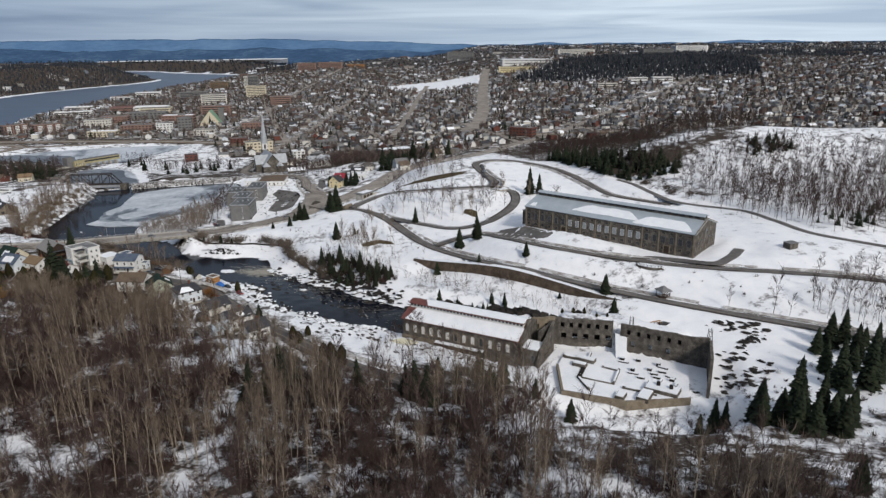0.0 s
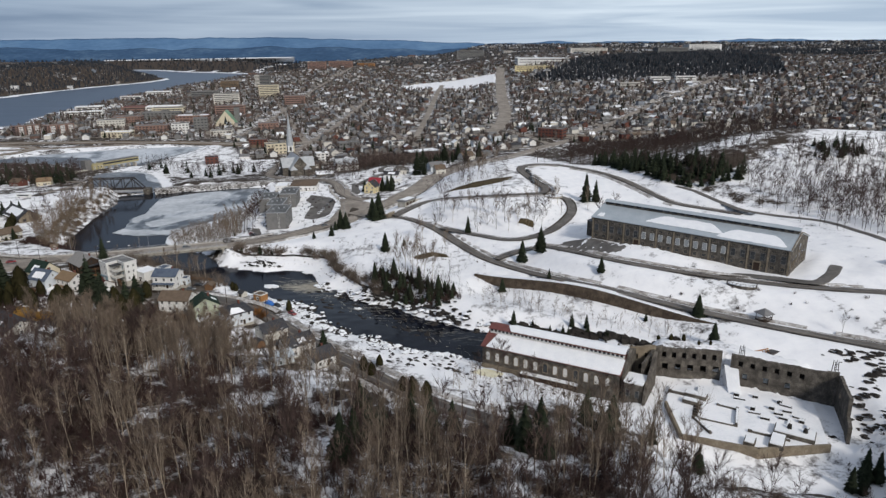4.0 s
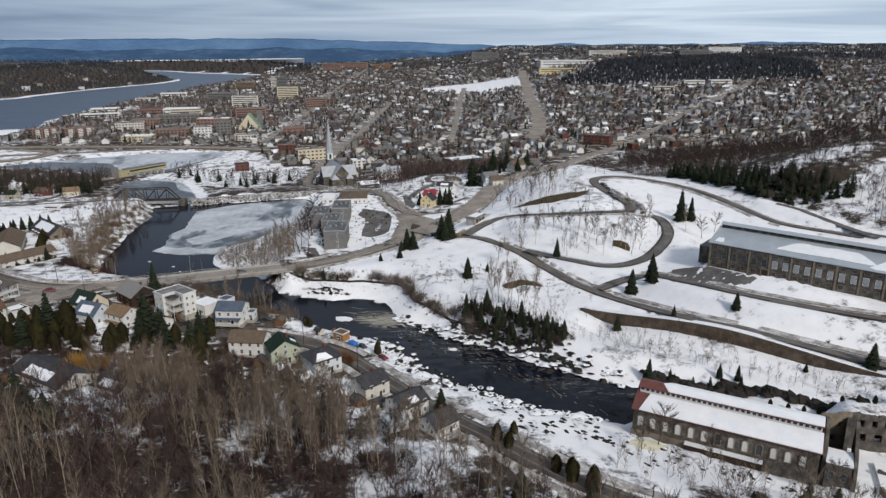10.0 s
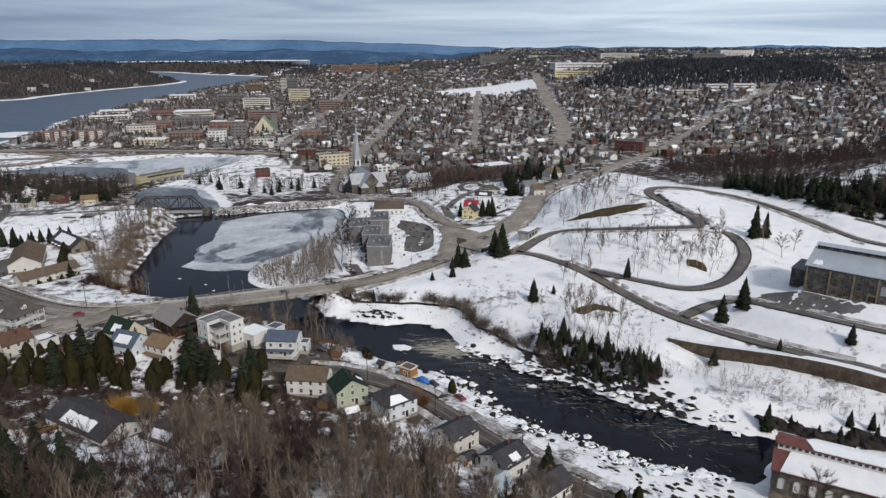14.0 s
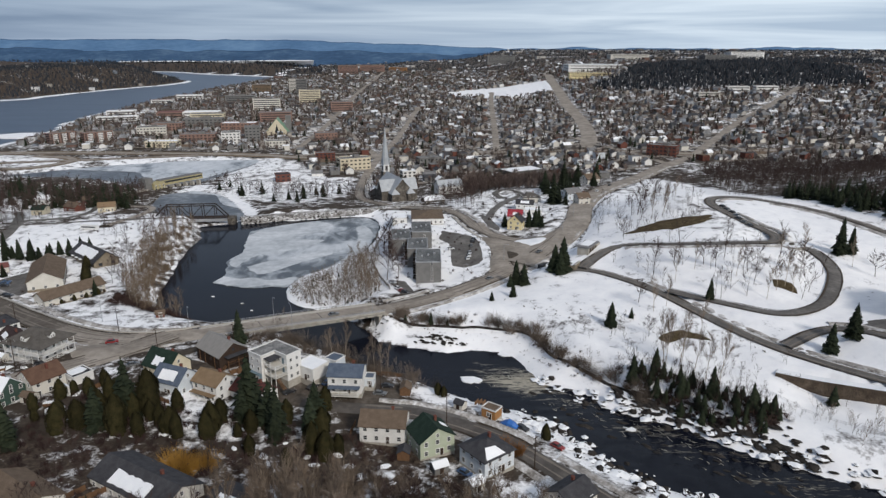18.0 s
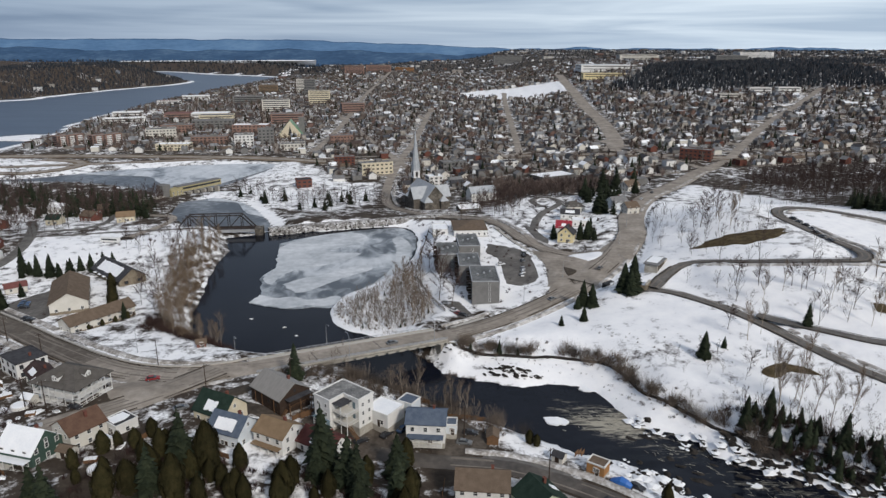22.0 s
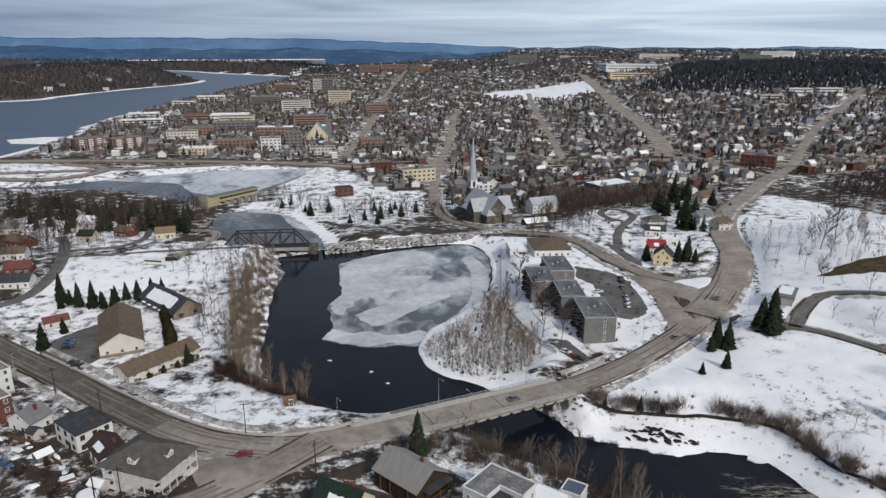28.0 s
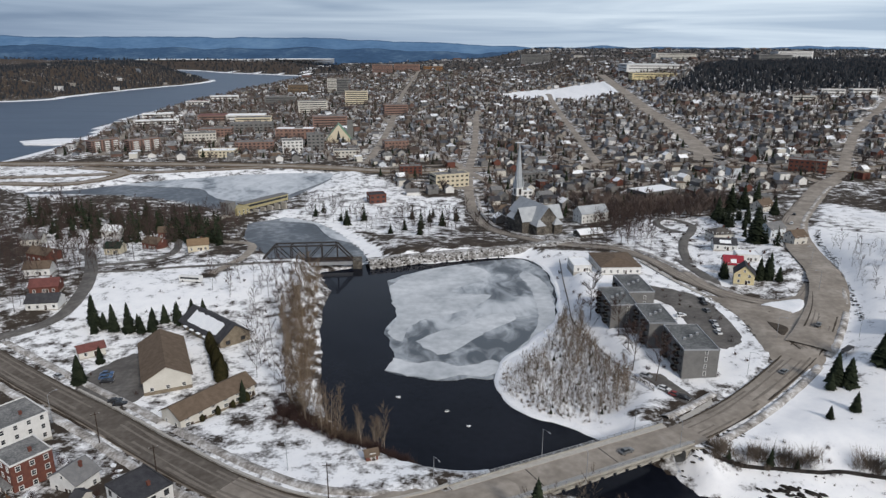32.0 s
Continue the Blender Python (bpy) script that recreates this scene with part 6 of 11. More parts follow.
# ---- motel and restaurant ----
def motel():
    for a, b, d, e, r, lab in (((-309, 408.5), (-293.5, 431.5), 9.5, 4.6, 2.6, "long beige motel with a brown shingle roof and hedges"), ((-319, 430.5), (-333.5, 460), 15, 5.2, 4.2, "beige gabled motel hall with a tall brown shingle roof")):
        a, b = Vector(a), Vector(b)
        ax = b - a
        m = (a + b) / 2
        z = height(m.x, m.y)
        t = thing("motel", pose(m.x, m.y, z, 0, 0, math.degrees(math.atan2(ax.y, ax.x))), lab, "motel", "motel buildings")
        L = ax.length
        part("wall", Shell().gable_wall(L, d, e, r, base=-2), BEIGE, t)
        part("roof", Shell().gable(L, d, e, r, 0.6, 0.25), BROWN, t)
        part("brick_base", Shell().box((0, 0, 0.2), (L + 0.16, d + 0.16, 2.2)), SANDSTONE, t, "tan brick base")
        n = int(L / 4)
        for k in range(n):
            x = (k - (n - 1) / 2) * L / n
            add_window(t, x, -d / 2 - 0.05, 1.9, 0, 1.6, 1.3, WHITE)
            part("door", Shell().box((x + 1.4, -d / 2 - 0.1, 1.05), (0.9, 0.14, 2.0)), DARKWOOD, t)
            add_window(t, x, -d / 2 - 0.05, 3.7, 0, 1.6, 0.7, WHITE)
        wall_windows(t, L, d, "lr", [2.0], 1.2, 1.3, 3.6)
    t = thing("restaurant", pose(-320, 479, height(-320, 479), 0, 0, -41), "dark roofed chalet with snow and a stone gable", "restaurant")
    part("wall", Shell().gable_wall(30, 13, 3.6, 4.6, base=-2), SANDSTONE, t)
    part("roof", Shell().gable(30, 13, 3.6, 4.6, 0.9, 0.3), DARKROOF, t)
    snow_patch(t, 24, 13, 3.6, 4.6, 0.9, "x", 3.3, -1)
    for k in range(4):
        part("window_hood", Shell().box((-9 + 5 * k, -7.4, 3.0), (2.2, 2.0, 0.3)), ROOF_SNOW, t)
    wall_windows(t, 30, 13, "fr", [1.8], 1.8, 1.5, 4.5, DARKWOOD)
    house(-360, 459, 38, 9, 6, 3, 1.6, BEIGE, RUST, "low shed with a rusty roof beside the motel car park", storeys=1, windows="f", chimney=False, name="shed", group="")
    t = thing("bus", pose(-350, 533, height(-350, 533), 0, 0, -8), "parked white camper bus with dark windows", "bus")
    part("body", Shell().box((0, 0, 1.8), (11, 2.5, 2.6)), WHITE, t)
    part("glazing", Shell().box((0, 0, 2.2), (9.5, 2.56, 0.9)), GLASS, t)
    for x in (-3.6, 3.6):
        for y in (-1.1, 1.1):
            part("wheel", Shell().bar((x, y - 0.15, 0.5), (x, y + 0.15, 0.5), 0.5, sides=12), TYRE, t)


motel()


# ---- church with the silver spire ----
def church():
    x, y, z = -172, 672, -1.0
    t = thing("church", pose(x, y, z, 0, 0, -66), "grey stone church with silver roof and tall pale spire", "church")
    part("nave_wall", Shell().gable_wall(38, 15, 9.5, 9, base=-4), STONE, t)
    part("nave_roof", Shell().gable(38, 15, 9.5, 9, 0.5, 0.3), SILVER, t, "silver tin roof")
    part("transept_wall", Shell().gable_wall(11, 30, 9.0, 7.5, "y", (7, 0), -4), STONE, t)
    part("transept_roof", Shell().gable(11, 30, 9.0, 7.5, 0.5, 0.3, "y", (7, 0)), SILVER, t, "silver tin roof")
    for s in (-1, 1):
        part("chapel_wall", Shell().box((17, s * 6.5, 2.0), (9, 6, 10)), STONE, t)
        part("chapel_roof", Shell().hip(9, 6, 7, 4.5, at=(17, s * 6.5)), SILVER, t, "silver tin roof")
        part("aisle_wall", Shell().box((-6, s * 9.0, 1.5), (20, 4.5, 9)), STONE, t)
        part("aisle_roof", Shell().add([(-16.3, s * 7.3, 9.2), (4.3, s * 7.3, 9.2), (4.3, s * 11.6, 5.9), (-16.3, s * 11.6, 5.9), (-16.3, s * 7.3, 8.9), (4.3, s * 7.3, 8.9), (4.3, s * 11.6, 5.6), (-16.3, s * 11.6, 5.6)],
                                           [(0, 1, 2, 3), (7, 6, 5, 4), (2, 6, 7, 3), (0, 3, 7, 4), (1, 5, 6, 2)]), SILVER, t)
    tower = part("tower", Shell().box((-21.5, 0, 7), (6.5, 6.5, 22)), STONE, t)
    part("belfry", Shell().box((-21.5, 0, 21), (5.2, 5.2, 6)), WHITE, tower, "pale belfry with louvres")
    for a in range(4):
        part("louvre", Shell().box((0, -2.65, 21), (2.0, 0.2, 4)), STEEL, tower, at=Matrix.Translation((-21.5, 0, 0)) @ pose(0, 0, 0, 0, 0, 90 * a))
    part("spire", Shell().bar((-21.5, 0, 24), (-21.5, 0, 55), 3.3, 0.12, 8), SILVER, tower, "tall pale tin spire")
    for dx in (-2.4, 2.4):
        for dy in (-2.4, 2.4):
            part("pinnacle", Shell().bar((-21.5 + dx, dy, 24), (-21.5 + dx, dy, 31), 0.6, 0.05, 6), SILVER, tower)
    part("cross", Shell().box((-21.5, 0, 56), (0.25, 0.25, 3)).box((-21.5, 0, 56.4), (0.25, 1.5, 0.25)), STEEL, tower)
    wall_windows(t, 38, 15, "fb", [4.5], 1.4, 4.2, 4.6, SANDSTONE)
    house(-128, 700, 24, 22, 11, 7, 4.5, WHITE, SILVER, "white gabled parish hall beside the church", z=-3, group="", name="parish_hall", chimney=False)
    house(-140, 645, 20, 16, 9, 4, 2.2, STONE, ROOF_SNOW, "stone house with a snow roof by the church", z=0, group="", storeys=1)


church()


# ---- dam and power house ----
def dam():
    t = thing("power_dam", pose(-381, 699, 0, 0, 0, 58), "pale yellow power house and concrete dam gallery", "dam")
    tint = material("weathered_yellow_stucco", [(0.3, 0.26, 0.14), (0.42, 0.37, 0.22)], 0.4, 0.8)
    part("power_house", Shell().box((3, 0, -1.5), (11, 9, 13)), tint, t)
    part("power_house_tower", Shell().box((-5, 2, 1), (7, 8, 17)), GREYBLOCK, t)
    part("gallery", Shell().box((30, 4, 3.0), (44, 6, 4.6)), tint, t)
    part("gallery_band", Shell().box((30, 0.95, 3.4), (42, 0.2, 1.5)), GLASS, t, "long dark window band")
    part("gallery_roof", Shell().box((30, 4, 5.5), (45, 6.8, 0.4)), GREYROOF, t)
    part("weir", Shell().box((-18, 0, -5.5), (22, 5, 13)), CONCRETE, t)
    for k in range(6):
        part("buttress", Shell().box((10 + 7 * k, -1.5, -4), (1.6, 5, 9)), CONCRETE, t)
    wall_windows(t, 11, 9, "f", [0, 2.5], 1.2, 1.6, 3.2, WHITE, (3, 0))


dam()

# ---- houses by the river, nearest first ----
LIGHT_GREEN = material("pale_green_siding", [(0.34, 0.38, 0.28), (0.44, 0.48, 0.37)], 0.5, 0.75)
DARK_GREEN = material("dark_green_siding", [(0.03, 0.06, 0.05), (0.05, 0.09, 0.07)], 0.5, 0.75)
PALE_BLUE = material("pale_blue_siding", [(0.5, 0.54, 0.58), (0.62, 0.66, 0.69)], 0.5, 0.75)


def porch_house():
    t = house(-271.5, 346.5, -18, 13.5, 10.0, 6.2, 3.0, WHITE, BROWNGREY, "white two-storey house with wraparound galleries and a grey hip roof", z=13.9, kind="hip", windows="flrb", chimney=False)
    for side, L, at in (("f", 15.5, pose(0, -6.2, 0)), ("r", 13, pose(8.0, 0, 0, 0, 0, 90)), ("l", 12, pose(-7.7, 0, 0, 0, 0, -90))):
        for z in (0.2, 3.1):
            f = part("gallery_floor", Shell().box((0, 0, z), (L, 2.2, 0.2)), WHITE, t, at=at)
            r = Shell().box((0, -1.05, z + 1.0), (L, 0.08, 0.09)).box((0, -1.05, z + 0.25), (L, 0.06, 0.06))
            for k in range(int(L / 0.45)):
                r.box((-L / 2 + 0.2 + 0.45 * k, -1.05, z + 0.6), (0.06, 0.05, 0.75))
            part("railing", r, WHITE, f)
        post = Shell().box((0, -1.05, 3.1), (0.18, 0.18, 6.0)).mesh("post", WHITE)
        for k in range(6):
            part("post", post, None, t, at=at @ pose((k / 5 - 0.5) * (L - 0.4), 0, 0))
    part("gallery_roof", Shell().hip(18.2, 14.4, 5.95, 4.3, 0.3, 0.25), BROWNGREY, t, "broad dark shingled roof over the galleries")
    part("roof_snow", Shell().add([(-8.9, -6.9, 6.45), (-1.5, -6.9, 6.45), (-1.8, -5.6, 7.2), (-8.0, -5.6, 7.2), (-8.9, -6.9, 6.3), (-1.5, -6.9, 6.3), (-1.8, -5.6, 7.05), (-8.0, -5.6, 7.05)], [(0, 1, 2, 3), (0, 4, 5, 1), (1, 5, 6, 2), (2, 6, 7, 3), (3, 7, 4, 0)]), ROOF_SNOW, t, "melting white snow")
    for turn in (0, 90):
        d = part("dormer", Shell().gable_wall(2.2, 2.6, 1.4, 0.9, "y"), WHITE, t, at=pose(0, 0, 0, 0, 0, turn) @ pose(0, -4.4 if turn == 0 else -5.6, 7.3))
        part("dormer_roof", Shell().gable(2.2, 2.6, 1.4, 0.9, 0.25, 0.12, "y"), BROWNGREY, d)
        add_window(d, -0.45, -1.3, 0.75, 0, 0.6, 0.9)
        add_window(d, 0.45, -1.3, 0.75, 0, 0.6, 0.9)


porch_house()
def timber_house():
    """Dark boarded house: broad tin roof, a two-storey timber stair gallery on its gable end."""
    t = house(-206, 343.5, -41, 14.5, 11, 6.4, 3.6, DARKWOOD, TIMBERROOF, "dark brown timber house with a broad grey tin roof", z=12.2, windows="f", trim=DARKWOOD)
    for z in (0.4, 3.4):
        f = part("gallery_floor", Shell().box((8.3, 0.5, z), (2.1, 8.0, 0.2)), DARKWOOD, t)
        r = Shell().box((9.3, 0.5, z + 1.0), (0.09, 8.0, 0.09))
        for k in range(16):
            r.box((9.3, -3.4 + 0.52 * k, z + 0.55), (0.06, 0.06, 0.85))
        part("railing", r, FENCEWOOD, f)
    for y in (-3.4, 0.5, 4.4):
        part("post", Shell().box((9.3, y, 2.0), (0.2, 0.2, 6.4)), FENCEWOOD, t)
    part("gallery_roof", Shell().prism([(7.25, -3.7), (9.7, -3.7), (9.7, 4.8), (7.25, 4.8)], 6.0, 6.14), DARKROOF, t)
    st = Shell()
    for k in range(12):
        st.box((8.4 + 0.0 * k, -4.0 - 0.27 * k, 3.3 - 0.27 * k), (1.1, 0.3, 0.07))
    part("stair", st.bar((7.9, -3.8, 3.3), (7.9, -7.0, 0.1), 0.1).bar((8.9, -3.8, 3.3), (8.9, -7.0, 0.1), 0.1), FENCEWOOD, t)
    for x in (-4.6, -1.2, 4.8):
        part("post", Shell().box((x, -5.9, 3.1), (0.16, 0.16, 6.4)), FENCEWOOD, t)


def corner_house():
    """White three-storey house with an L-shaped flat roof and a balcony in its open corner."""
    t = thing("house", pose(-185, 333.3, 12.6, 0, 0, -38), "white three-storey house with a flat gravel roof and corner balcony", "house", "riverside houses")
    plan = [(-6.3, -5.7), (0.2, -5.7), (0.2, -0.2), (6.3, -0.2), (6.3, 5.7), (-6.3, 5.7)]
    part("wall", Shell().prism(plan, -2.5, 9.3), WHITE, t)
    part("roof", Shell().prism([(x * 0.985, y * 0.985) for x, y in plan], 9.3, 9.42), GRAVELROOF, t)
    for (ax, ay), (bx, by) in zip(plan, plan[1:] + plan[:1]):
        L = math.hypot(bx - ax, by - ay)
        part("parapet", Shell().box((0, 0, 9.45), (L + 0.5, 0.34, 0.5)), WHITE, t, "white roof edge", at=pose((ax + bx) / 2, (ay + by) / 2, 0, 0, 0, math.degrees(math.atan2(by - ay, bx - ax))))
    for x in (-4.6, -1.4):
        add_window(t, x, -5.7, 7.4, 0, 0.8, 1.2)
        add_window(t, x, -5.7, 4.6, 0, 0.9, 1.3)
    bay = part("bay", Shell().box((-3.0, -6.2, 1.5), (6.0, 1.0, 2.7)).box((-3.0, -6.3, 2.95), (6.4, 1.3, 0.2)), TEAL, t, "blue-grey glazed ground-floor bay")
    for k in range(4):
        add_window(bay, -5.1 + 1.4 * k, -6.7, 1.7, 0, 1.1, 1.6)
    for y in (0.9, 3.4):
        for z in (1.7, 4.6, 7.4):
            add_window(t, 6.3, y + 0.5, z, 90, 0.9, 1.2)
            add_window(t, -6.3, y - 2.0, z, -90, 0.9, 1.2)
    for z in (2.9, 6.0):
        f = part("balcony_floor", Shell().box((3.3, -2.6, z), (6.0, 4.6, 0.2)), BEIGE, t)
        r = Shell().box((3.3, -4.85, z + 1.0), (6.0, 0.08, 0.1)).box((6.25, -2.6, z + 1.0), (0.08, 4.5, 0.1))
        for k in range(13):
            r.box((0.45 + 0.48 * k, -4.85, z + 0.55), (0.06, 0.05, 0.8))
        for k in range(9):
            r.box((6.25, -4.7 + 0.5 * k, z + 0.55), (0.05, 0.06, 0.8))
        part("railing", r, WHITE, f)
        add_window(t, 2.2, -0.2, z + 1.2, 0, 1.0, 1.3)
        part("door", Shell().box((4.4, -0.24, z + 1.1), (1.0, 0.12, 2.1)), TEAL, t, "blue-grey balcony door")
    part("balcony_roof", Shell().prism([(0.3, -4.9), (3.9, -4.9), (3.9, -0.3), (0.3, -0.3)], 8.3, 8.45), DARKROOF, t)
    for x, y in ((0.5, -4.8), (3.7, -4.8), (6.2, -4.8)):
        part("post", Shell().box((x, y, 3.9 if x < 4 else 3.0), (0.16, 0.16, 8.6 if x < 4 else 7.4)), WHITE, t)
    st = Shell()
    for k in range(10):
        st.box((6.9 + 0.3 * k, -4.2, 2.75 - 0.28 * k), (0.32, 1.1, 0.07))
    part("stair", st.bar((6.5, -3.7, 2.8), (9.8, -3.7, 0.0), 0.09).bar((6.5, -4.7, 2.8), (9.8, -4.7, 0.0), 0.09).bar((6.5, -4.7, 3.8), (9.8, -4.7, 1.0), 0.05), FENCEWOOD, t)
    part("foundation", Shell().prism([(x * 1.01, y * 1.01) for x, y in plan], -2.3, 0.3), CONCRETE, t)


timber_house()
corner_house()
house(-173.5, 336, -33, 8.5, 8, 4.4, 0, WHITE, ROOF_SNOW, "low white garage with a snow-covered flat roof", z=11.9, kind="flat", storeys=1, windows="f", chimney=False, name="garage")
house(-166.5, 340.5, -30, 5, 5, 4.8, 0, PALE_BLUE, BLUEROOF, "small blue-grey annex behind the garage", z=11.4, kind="flat", storeys=1, windows="f", chimney=False, name="annex")
house(-160.8, 330.5, -4, 11, 9, 6.2, 2.2, WHITE, BLUEROOF, "white house with a slate-blue roof and a railed porch", z=10.2, porch=("f", 2.4), snow=0.0)
house(-153.6, 332.5, -4, 3.0, 4.0, 3.2, 0, PALE_BLUE, BLUEROOF, "small glazed side porch with a blue roof", z=10.2, kind="flat", storeys=1, windows="fr", chimney=False, name="side_porch")
house(-221, 332.8, -27, 11.5, 9.5, 4.0, 4.4, CREAM, GREENROOF, "cream house with a dark green gable roof", z=14.0, snow=0.35, storeys=1)
house(-214.3, 322.8, -22, 10.5, 9, 4.6, 3.6, PALE_BLUE, BLUEROOF, "pale house with a slate-blue gable roof and snow", z=13.4, snow=0.6, storeys=1)
house(-201.3, 321, -27, 10, 8.5, 5.8, 2.4, WHITE, TANROOF, "white house with a tan shingle roof", z=12.5, porch=("f", 1.8))
house(-188.7, 320, -32, 12, 8.5, 3.4, 2.6, WHITE, CLARET, "low house with a claret-red roof partly under snow", z=11.9, snow=0.3, storeys=1)
house(-255.5, 320.5, -34, 9.5, 10, 5.4, 3.0, BEIGE, RUSSET, "beige gabled house with a russet shingle roof", z=14.2, axis="y")
house(-246.8, 325.6, -34, 6.5, 6.5, 3.6, 0, WHITE, DARKROOF, "low white annex with a dark flat roof and snow", z=14.2, kind="flat", storeys=1, windows="fr", chimney=False, name="annex", snow=0.6)
house(-264.5, 312.5, -15, 11, 10, 4.4, 4.4, DARK_GREEN, ROOF_SNOW, "dark green house with white trim and a snow-covered roof", z=14.3, porch=("f", 2.2))
house(-146, 303, -5, 13, 9, 5.4, 2.8, WHITE, BROWN, "white house with a brown shingle roof", z=9.6, snow=0.0)
house(-132.5, 297.5, 27, 10.5, 9, 5.4, 3.4, LIGHT_GREEN, GREENROOF, "pale green house with a dark green gable roof", z=9.0, axis="y", snow=0.2)
house(-117, 290, 38, 10.5, 10.5, 5.2, 2.8, PALE_BLUE, DARKROOF, "pale house with a dark hip roof and snow patches", z=8.9, kind="hip", snow=0.6)
house(-97.5, 270.5, 42, 9.5, 8.5, 5.0, 2.4, BEIGE, DARKROOF, "beige house with a dark gable roof by the river street", z=9.6)
house(-84.5, 257, 42, 10, 9, 4.6, 2.4, WHITE, DARKROOF, "white house with a dark roof and glass porch", z=10.6, snow=0.3)
house(-88, 246, 40, 7, 6, 3.0, 1.6, PALE_BLUE, TIN, "pale grey greenhouse shed", z=11.6, storeys=1, chimney=False, name="shed")
house(-74.5, 246.5, 42, 9, 8, 3.4, 2.6, WHITE, DARKROOF, "small dark-roofed cottage below the trees", z=11.2, storeys=1)
house(-200, 268, -30, 26, 12, 3.4, 2.8, BEIGE, DARKROOF, "wide bungalow with a dark roof half under snow", z=15.6, snow=0.5, storeys=1)
house(-226, 262, -32, 18, 10, 3.2, 2.4, BEIGE, BROWN, "brown-roofed bungalow among hedges", z=16.6, storeys=1)
house(-176, 262, -25, 12, 9, 3.2, 2.2, WHITE, DARKROOF, "small bungalow with a dark roof and snow", z=15, storeys=1, snow=0.6)
house(-298.5, 366, -36, 12, 10, 5.8, 0, WHITE, DARKROOF, "white house with a flat dark blue roof", z=11.8, kind="flat", windows="flrb", trim=DARKROOF)
house(-285.5, 354, -45, 11, 7, 4.2, 2.4, DARK_GREEN, MAROON, "dark green garage with a maroon roof", z=13.2, storeys=1, snow=0.4, name="garage")
house(-319.5, 375, -20, 9, 7, 4.2, 2.8, WHITE, GREYROOF, "small white gabled cottage beside the road", z=9.8, axis="y", storeys=1)
house(-334, 378, -35, 10.5, 10, 8.6, 0, BRICK, GRAVELROOF, "red brick house with a flat roof and white trim", z=9.6, kind="flat", windows="flrb", storeys=3, porch=("f", 1.8))
house(-350, 398, -35, 14, 14, 8.2, 0, WHITE, GRAVELROOF, "white building with stacked balconies", z=8.4, kind="flat", windows="flrb", storeys=3, porch=("f", 2.0))
for x, y, turn, w, d, h, wall, roof, lab in (
    (-402, 502, 10, 13, 9, 3.6, WHITE, DARKROOF, "white bungalow with a dark roof on a snowy lane"), (-412, 520, 15, 12, 9, 3.6, BRICK, RUST, "brick bungalow with a red-brown roof"),
    (-449, 580, -20, 15, 10, 4.5, BRICK, BROWN, "wide house with a brown roof among trees"), (-399, 606, -20, 11, 9, 4, BRICK, BROWN, "small brick house among pines"),
    (-369, 594, 20, 11, 8, 4, CREAM, TANROOF, "cream house with a tan roof by the lane"), (-416, 593, 0, 9, 8, 4, CREAM, GREENROOF, "small cream house with a green roof"),
    (-432, 548, 12, 12, 9, 4, WHITE, BROWN, "white house with a brown roof among bare trees"), (-455, 530, 0, 12, 9, 4, BEIGE, GREYROOF, "beige house with a grey roof"), (-470, 560, 30, 13, 9, 4, WHITE, BROWN, "white house under pines"),
    (-480, 620, 10, 12, 9, 4, BEIGE, GREYROOF, "beige house with a snowy roof"), (-440, 640, -10, 12, 9, 4, WHITE, ROOF_SNOW, "white house with a snow roof"), (-410, 650, 15, 11, 9, 4, BRICK, BROWN, "brick house among pines")):
    house(x, y, turn, w, d, h, 2.6, wall, roof, lab, storeys=1, group="lane houses", windows="fl")
# by the junction
house(-85.5, 540, -20, 9, 9, 5.4, 4.0, PALEYELLOW, DARKROOF, "pale yellow house with a steep dark gable roof", z=8.6, axis="y", group="junction houses")
house(-84.5, 557, -12, 9, 8, 4.6, 3.4, WHITE, CRIMSON, "white house with a crimson roof and a little snow", z=8.6, group="junction houses", snow=0.3)
house(-71, 573, -8, 11, 9, 3.8, 0, WHITE, ROOF_SNOW, "flat-roofed white house under snow", group="junction houses", kind="flat", storeys=1)
house(-68, 618, 10, 13, 10, 4, 3.2, BEIGE, BROWNGREY, "beige house with a brown hip roof by the cul-de-sac", group="junction houses", kind="hip")
house(-74, 596, -10, 12, 9, 3.6, 2.4, WHITE, DARKROOF, "low white house with a dark roof half under snow", group="junction houses", storeys=1, snow=0.5)
house(-38, 618, 25, 12, 9, 5, 3, PALE_BLUE, GREYROOF, "pale house with a grey roof near the curve", group="junction houses")
house(-34, 598, 20, 9, 8, 5, 3, BEIGE, BROWN, "beige house with a brown roof near the curve", group="junction houses")
house(-142, 564, 4, 20, 24, 4.0, 2.4, WHITE, BROWN, "low hall with a brown hip roof beside the apartments", kind="hip", group="", storeys=1, name="hall", chimney=False)
house(-160, 563, 4, 9, 14, 3.6, 0, WHITE, ROOF_SNOW, "low white garage with a snowy roof", kind="flat", group="", storeys=1, chimney=False, name="garage")
house(-8, 700, 35, 14, 10, 4.5, 4, BEIGE, BROWN, "tan house with a brown roof beside the main road", group="junction houses")


